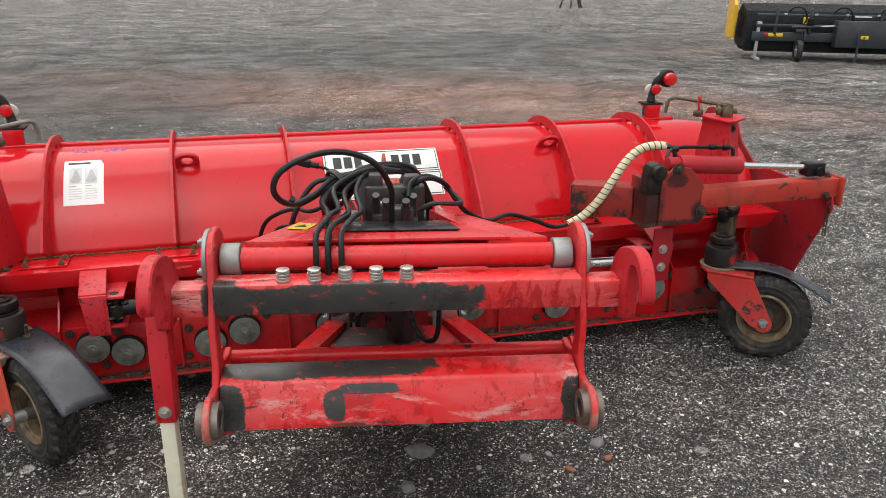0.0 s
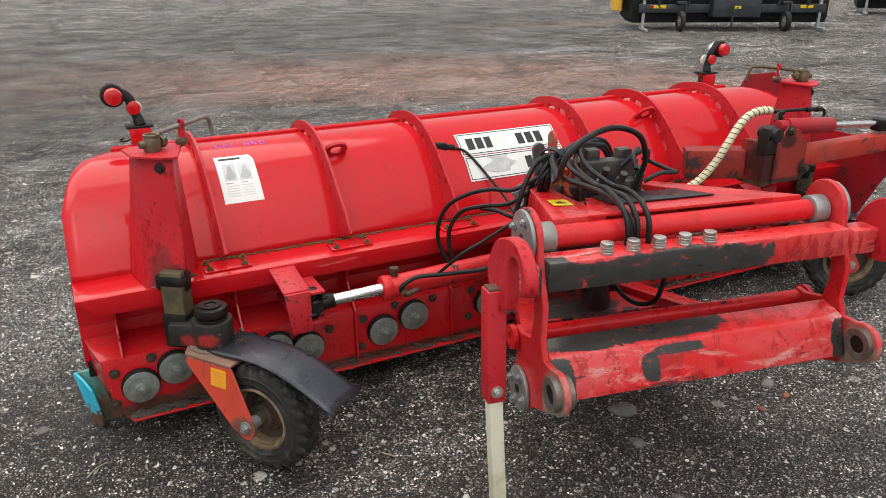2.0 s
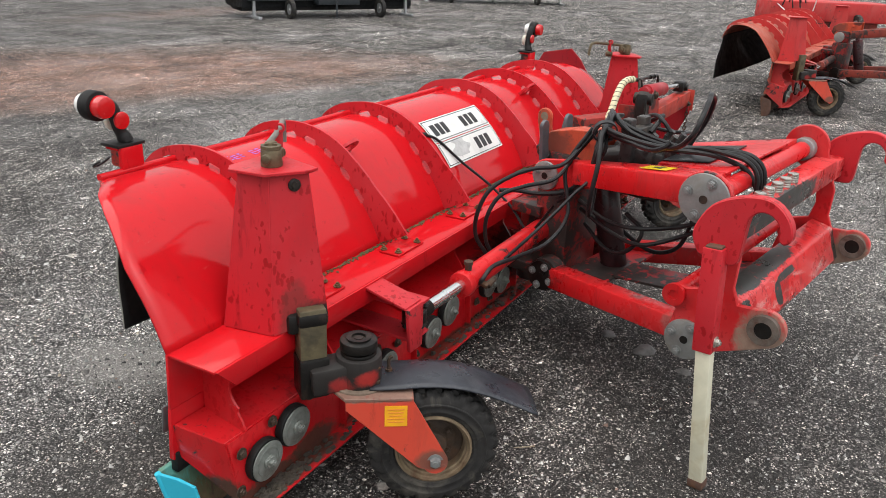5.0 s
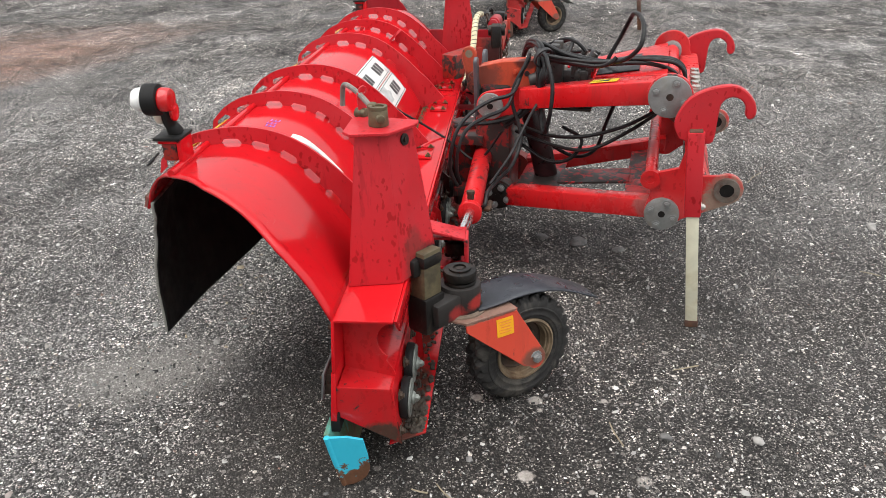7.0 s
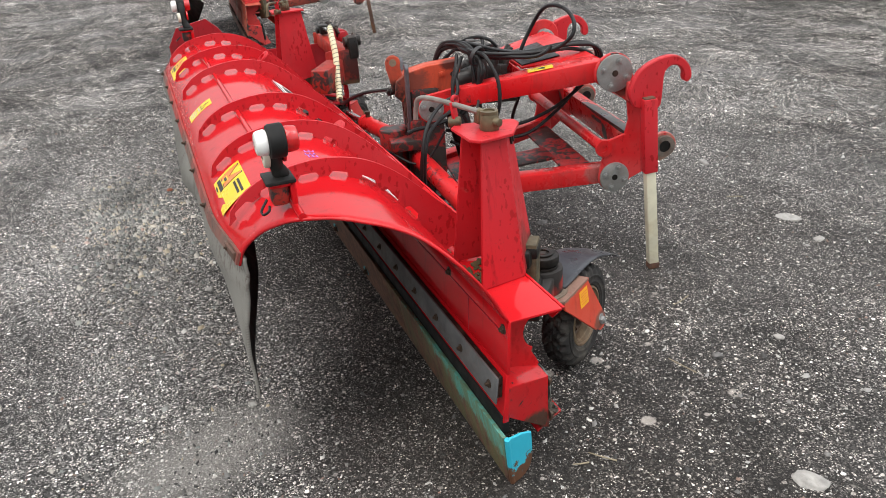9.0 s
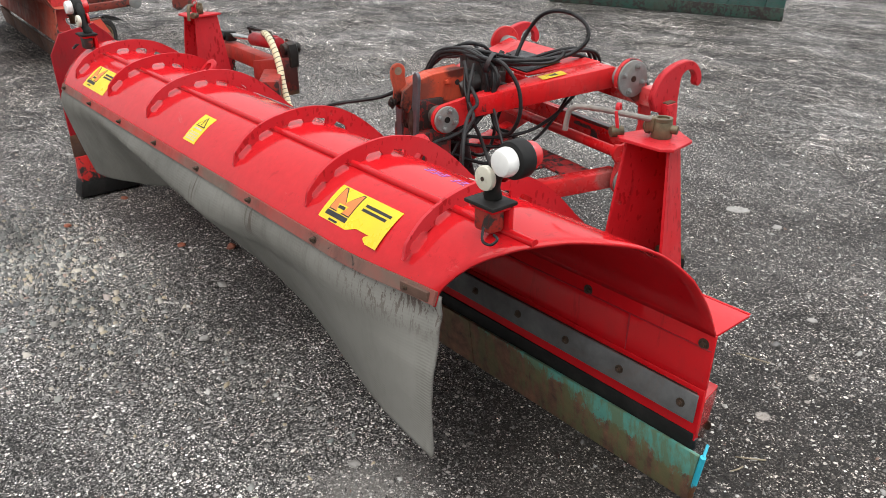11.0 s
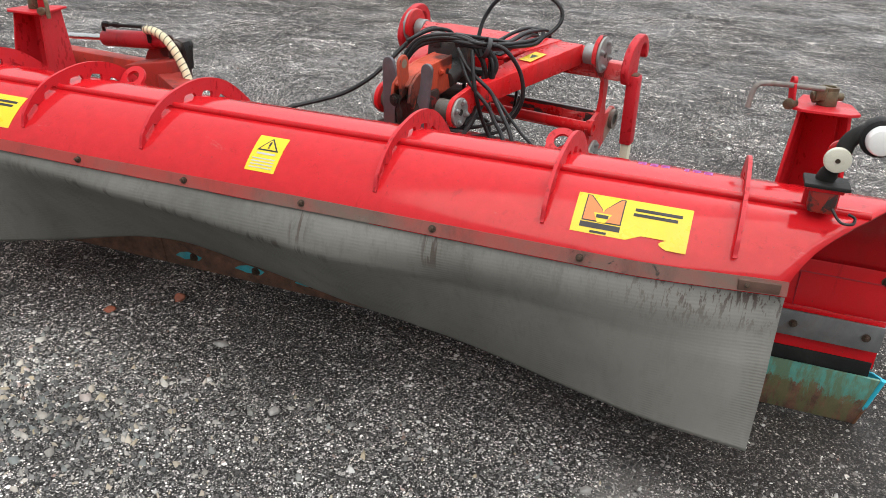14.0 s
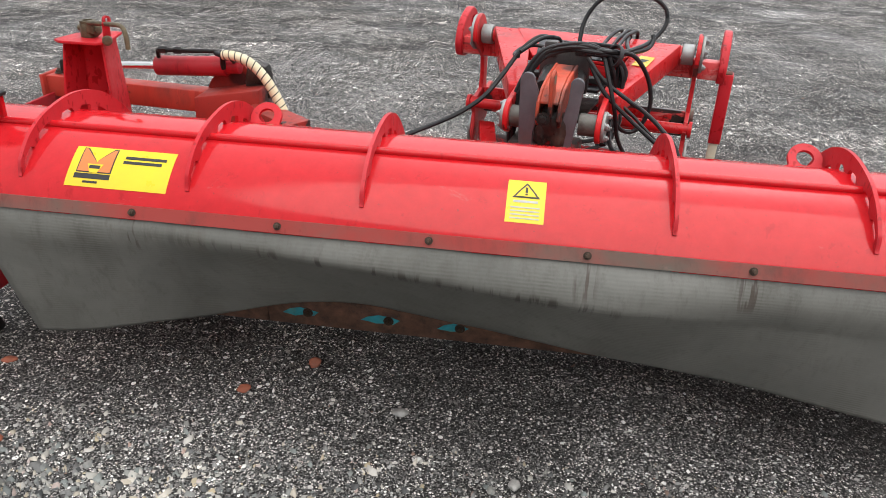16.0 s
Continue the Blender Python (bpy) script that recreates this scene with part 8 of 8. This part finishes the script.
def make_stones():
    gen = np.random.default_rng(5)
    k = 170000
    xs, ys = gen.uniform(-3.6, 4.6, k), gen.uniform(-1.2, 6.4, k)
    centre = np.stack((gen.uniform(-4, 5, 2600), gen.uniform(-1.5, 7, 2600)), 1)
    pick = gen.integers(0, 2600, 90000)
    spread = gen.uniform(.04, .22, 2600)[pick]
    xs = np.concatenate((xs, centre[pick, 0] + gen.normal(0, 1, 90000) * spread))
    ys = np.concatenate((ys, centre[pick, 1] + gen.normal(0, 1, 90000) * spread))
    rs = np.clip(gen.lognormal(-5.45, .45, len(xs)), .0018, .018)
    # fewer where the yard is damp, and below the curl to keep its painted shade dark
    keep = (((xs - .35) / 2.4) ** 2 + ((ys - 1.8) / 1.2) ** 2 > gen.uniform(.3, 1.5, len(xs))) | (gen.uniform(0, 1, len(xs)) < .7)
    keep &= (((xs - .7) / 2.1) ** 2 + ((ys - 3.25) / .45) ** 2 > 1) | (gen.uniform(0, 1, len(xs)) < .4)
    xs, ys, rs = xs[keep], ys[keep], rs[keep]
    scatter("loose_stones", "loose grey and white chippings over wet gravel", xs, ys, rs, STONE, gen)
    k = 42000
    a, d = gen.uniform(0, math.tau, k), 3.5 + 19 * gen.uniform(0, 1, k) ** 1.1
    scatter("coarse_stones", "scattered grey stones over the yard's gravel", .7 + d * np.cos(a), 3 + d * np.sin(a), np.clip(gen.lognormal(-4.75, .38, k), .004, .03), STONE_DULL, gen)
    k = 3000
    xs, ys = gen.normal(1.3, .9, k), 3.70 + np.abs(gen.normal(0, .42, k))
    rs = np.clip(gen.lognormal(-4.9, .40, k), .004, .018)
    k = 2600
    xs, ys = np.concatenate((xs, gen.normal(1.75, .45, k))), np.concatenate((ys, gen.normal(4.16, .13, k)))
    rs = np.concatenate((rs, np.clip(gen.lognormal(-4.55, .40, k), .005, .024)))
    scatter("pale_stones", "heap of pale angular stones on gravel", xs, ys, rs, STONE_PALE, gen, (.4, .9))


def make_stone_mat(name, tones):
    m, n, l, b = nodes_of(name)
    g = n.new("ShaderNodeNewGeometry")
    c = ramp(n, l, g.outputs["Random Per Island"], tones)
    v = coords(n, l)
    c = mix(n, l, 0.2, c, mix(n, l, noise_tex(n, l, 90, 4, .6, v), (0.02, 0.02, 0.02), (0.45, 0.44, 0.42)), "OVERLAY")
    c = mix(n, l, 1.0, c, dampness(n, l, v, 1.1), "MULTIPLY")
    l.new(c, b.inputs["Base Color"])
    b.inputs["Roughness"].default_value = 0.55
    bump(n, l, noise_tex(n, l, 150, 3, .6, v), b, .4, .002)
    return m


STONE = make_stone_mat("mixed_loose_stone", [(0.0, (0.018, 0.018, 0.018)), (0.40, (0.06, 0.058, 0.056)), (0.55, (0.16, 0.156, 0.15)), (0.76, (0.42, 0.415, 0.40)), (0.975, (0.80, 0.79, 0.76)), (0.985, (0.22, 0.13, 0.10)), (1.0, (0.30, 0.21, 0.17))])
STONE_DULL = make_stone_mat("dull_coarse_stone", [(0.0, (0.02, 0.02, 0.02)), (0.5, (0.10, 0.098, 0.095)), (0.9, (0.24, 0.235, 0.228)), (1.0, (0.42, 0.41, 0.40))])
STONE_PALE = make_stone_mat("pale_mixed_stone", [(0.0, (0.05, 0.052, 0.052)), (0.22, (0.15, 0.152, 0.152)), (0.42, (0.27, 0.265, 0.25)), (0.55, (0.22, 0.245, 0.235)), (0.66, (0.36, 0.345, 0.31)), (0.80, (0.56, 0.54, 0.50)), (0.88, (0.48, 0.40, 0.26)), (0.95, (0.62, 0.60, 0.57)), (1.0, (0.45, 0.31, 0.26))])
make_stones()


def rock(at, size, mat, label):
    bm = bmesh.new()
    bmesh.ops.create_icosphere(bm, subdivisions=3, radius=1)
    seed = at[0] * 7.1 + at[1] * 3.3
    for v in bm.verts:
        k = 1 + .30 * noise.noise(v.co * 1.3 + Vector((seed, 0, 0))) + .10 * noise.noise(v.co * 4 + Vector((0, seed, 0)))
        v.co = Vector((v.co.x * size[0], v.co.y * size[1], v.co.z * size[2])) * k
    bm.transform(pose(at[0], at[1], size[2] * .35, 0, 0, seed * 57))
    ob = new("stone", finish(bm, "stone", mat, 50))
    tagged(ob, label, "stone", "single stones on the gravel")


ROCK_GREY = plain("grey_stone", (0.16, 0.155, 0.15), .4, .6, scale=26, relief=.5, stain=(.05, .05, .05), stains=.5)
ROCK_PALE = plain("pale_stone", (0.33, 0.32, 0.30), .4, .6, scale=26, relief=.4, stain=(.3, .29, .27), stains=.4)
ROCK_BRICK = plain("brick_red_stone", (0.36, 0.11, 0.06), .35, .7, scale=22, relief=.4, stain=(.2, .09, .06), stains=.5)
for at, size, mat, label in (
        ((.65, 2.325), (.052, .038, .018), ROCK_GREY, "flat grey stone on the gravel"),
        ((.71, 2.50), (.03, .03, .012), ROCK_GREY, "flat grey stone on the gravel"),
        ((1.273, 2.216), (.03, .022, .014), ROCK_GREY, "flat grey stone on the gravel"),
        ((.57, 2.145), (.03, .022, .012), ROCK_GREY, "flat grey stone on the gravel"),
        ((.822, 2.187), (.011, .010, .008), ROCK_PALE, "small pale stone on dark gravel"),
        ((1.08, 2.20), (.014, .011, .008), ROCK_PALE, "small pale stone on dark gravel"),
        ((-.335, 3.772), (.018, .014, .010), ROCK_PALE, "small pale stone on dark gravel"),
        ((.65, 3.816), (.022, .016, .010), ROCK_PALE, "small pale stone on dark gravel"),
        ((1.024, 3.567), (.026, .018, .010), ROCK_PALE, "small pale stone on dark gravel"),
        ((.903, .863), (.05, .02, .01), ROCK_PALE, "flat pale stone on dark gravel"),
        ((.025, 1.046), (.06, .045, .006), ROCK_PALE, "flat pale stone on dark gravel"),
        ((-1.436, 2.353), (.05, .035, .012), ROCK_PALE, "pale crumpled lump on dark gravel"),
        ((-.23, 1.106), (.03, .022, .008), ROCK_PALE, "flat pale stone on dark gravel"),
        ((1.116, 2.103), (.018, .010, .008), ROCK_BRICK, "brick-red stone chip on dark gravel"),
        ((1.272, 2.127), (.016, .012, .008), ROCK_BRICK, "brick-red stone chip on dark gravel"),
        ((1.359, 3.364), (.022, .020, .018), ROCK_BRICK, "brick-red stone chip on dark gravel"),
        ((1.543, 3.539), (.022, .018, .010), ROCK_BRICK, "brick-red stone chip on dark gravel"),
        ((2.367, 3.533), (.025, .018, .010), ROCK_BRICK, "brick-red stone chip on dark gravel"),
        ((2.16, 3.899), (.022, .018, .010), ROCK_BRICK, "brick-red stone chip on dark gravel"),
        ((-.808, 2.165), (.02, .014, .012), ROCK_GREY, "flat grey stone on the gravel"),
        ((-.809, 1.884), (.022, .016, .010), ROCK_PALE, "small pale stone on dark gravel")):
    rock(at, size, mat, label)


def twig(points, r, label):
    bm = bmesh.new()
    tube(bm, points, r, 6, 4, wave=lambda i: 1.0 - .04 * i)
    tagged(new("twig", finish(bm, "twig", STRAW)), label, "twig", "dry bits on the gravel")


STRAW = plain("dry_straw", (0.34, 0.29, 0.20), .3, .8, scale=40, relief=.3, stain=(.16, .12, .08), stains=.5)
for x, y, length, turn in ((-1.13, 2.80, .09, 40), (-1.10, 2.88, .05, 75), (-.40, 1.98, .10, 110), (-.86, 2.30, .12, 15), (1.52, 1.30, .22, -35), (.35, 1.05, .08, 60), (-.2, 2.45, .07, 130)):
    way_x, way_y = math.cos(radians(turn)), math.sin(radians(turn))
    twig([(x, y, .005), (x + way_x * length * .5 - way_y * .006, y + way_y * length * .5 + way_x * .006, .009), (x + way_x * length, y + way_y * length, .005)], .0028, "dry straw-coloured twig lying on the gravel")
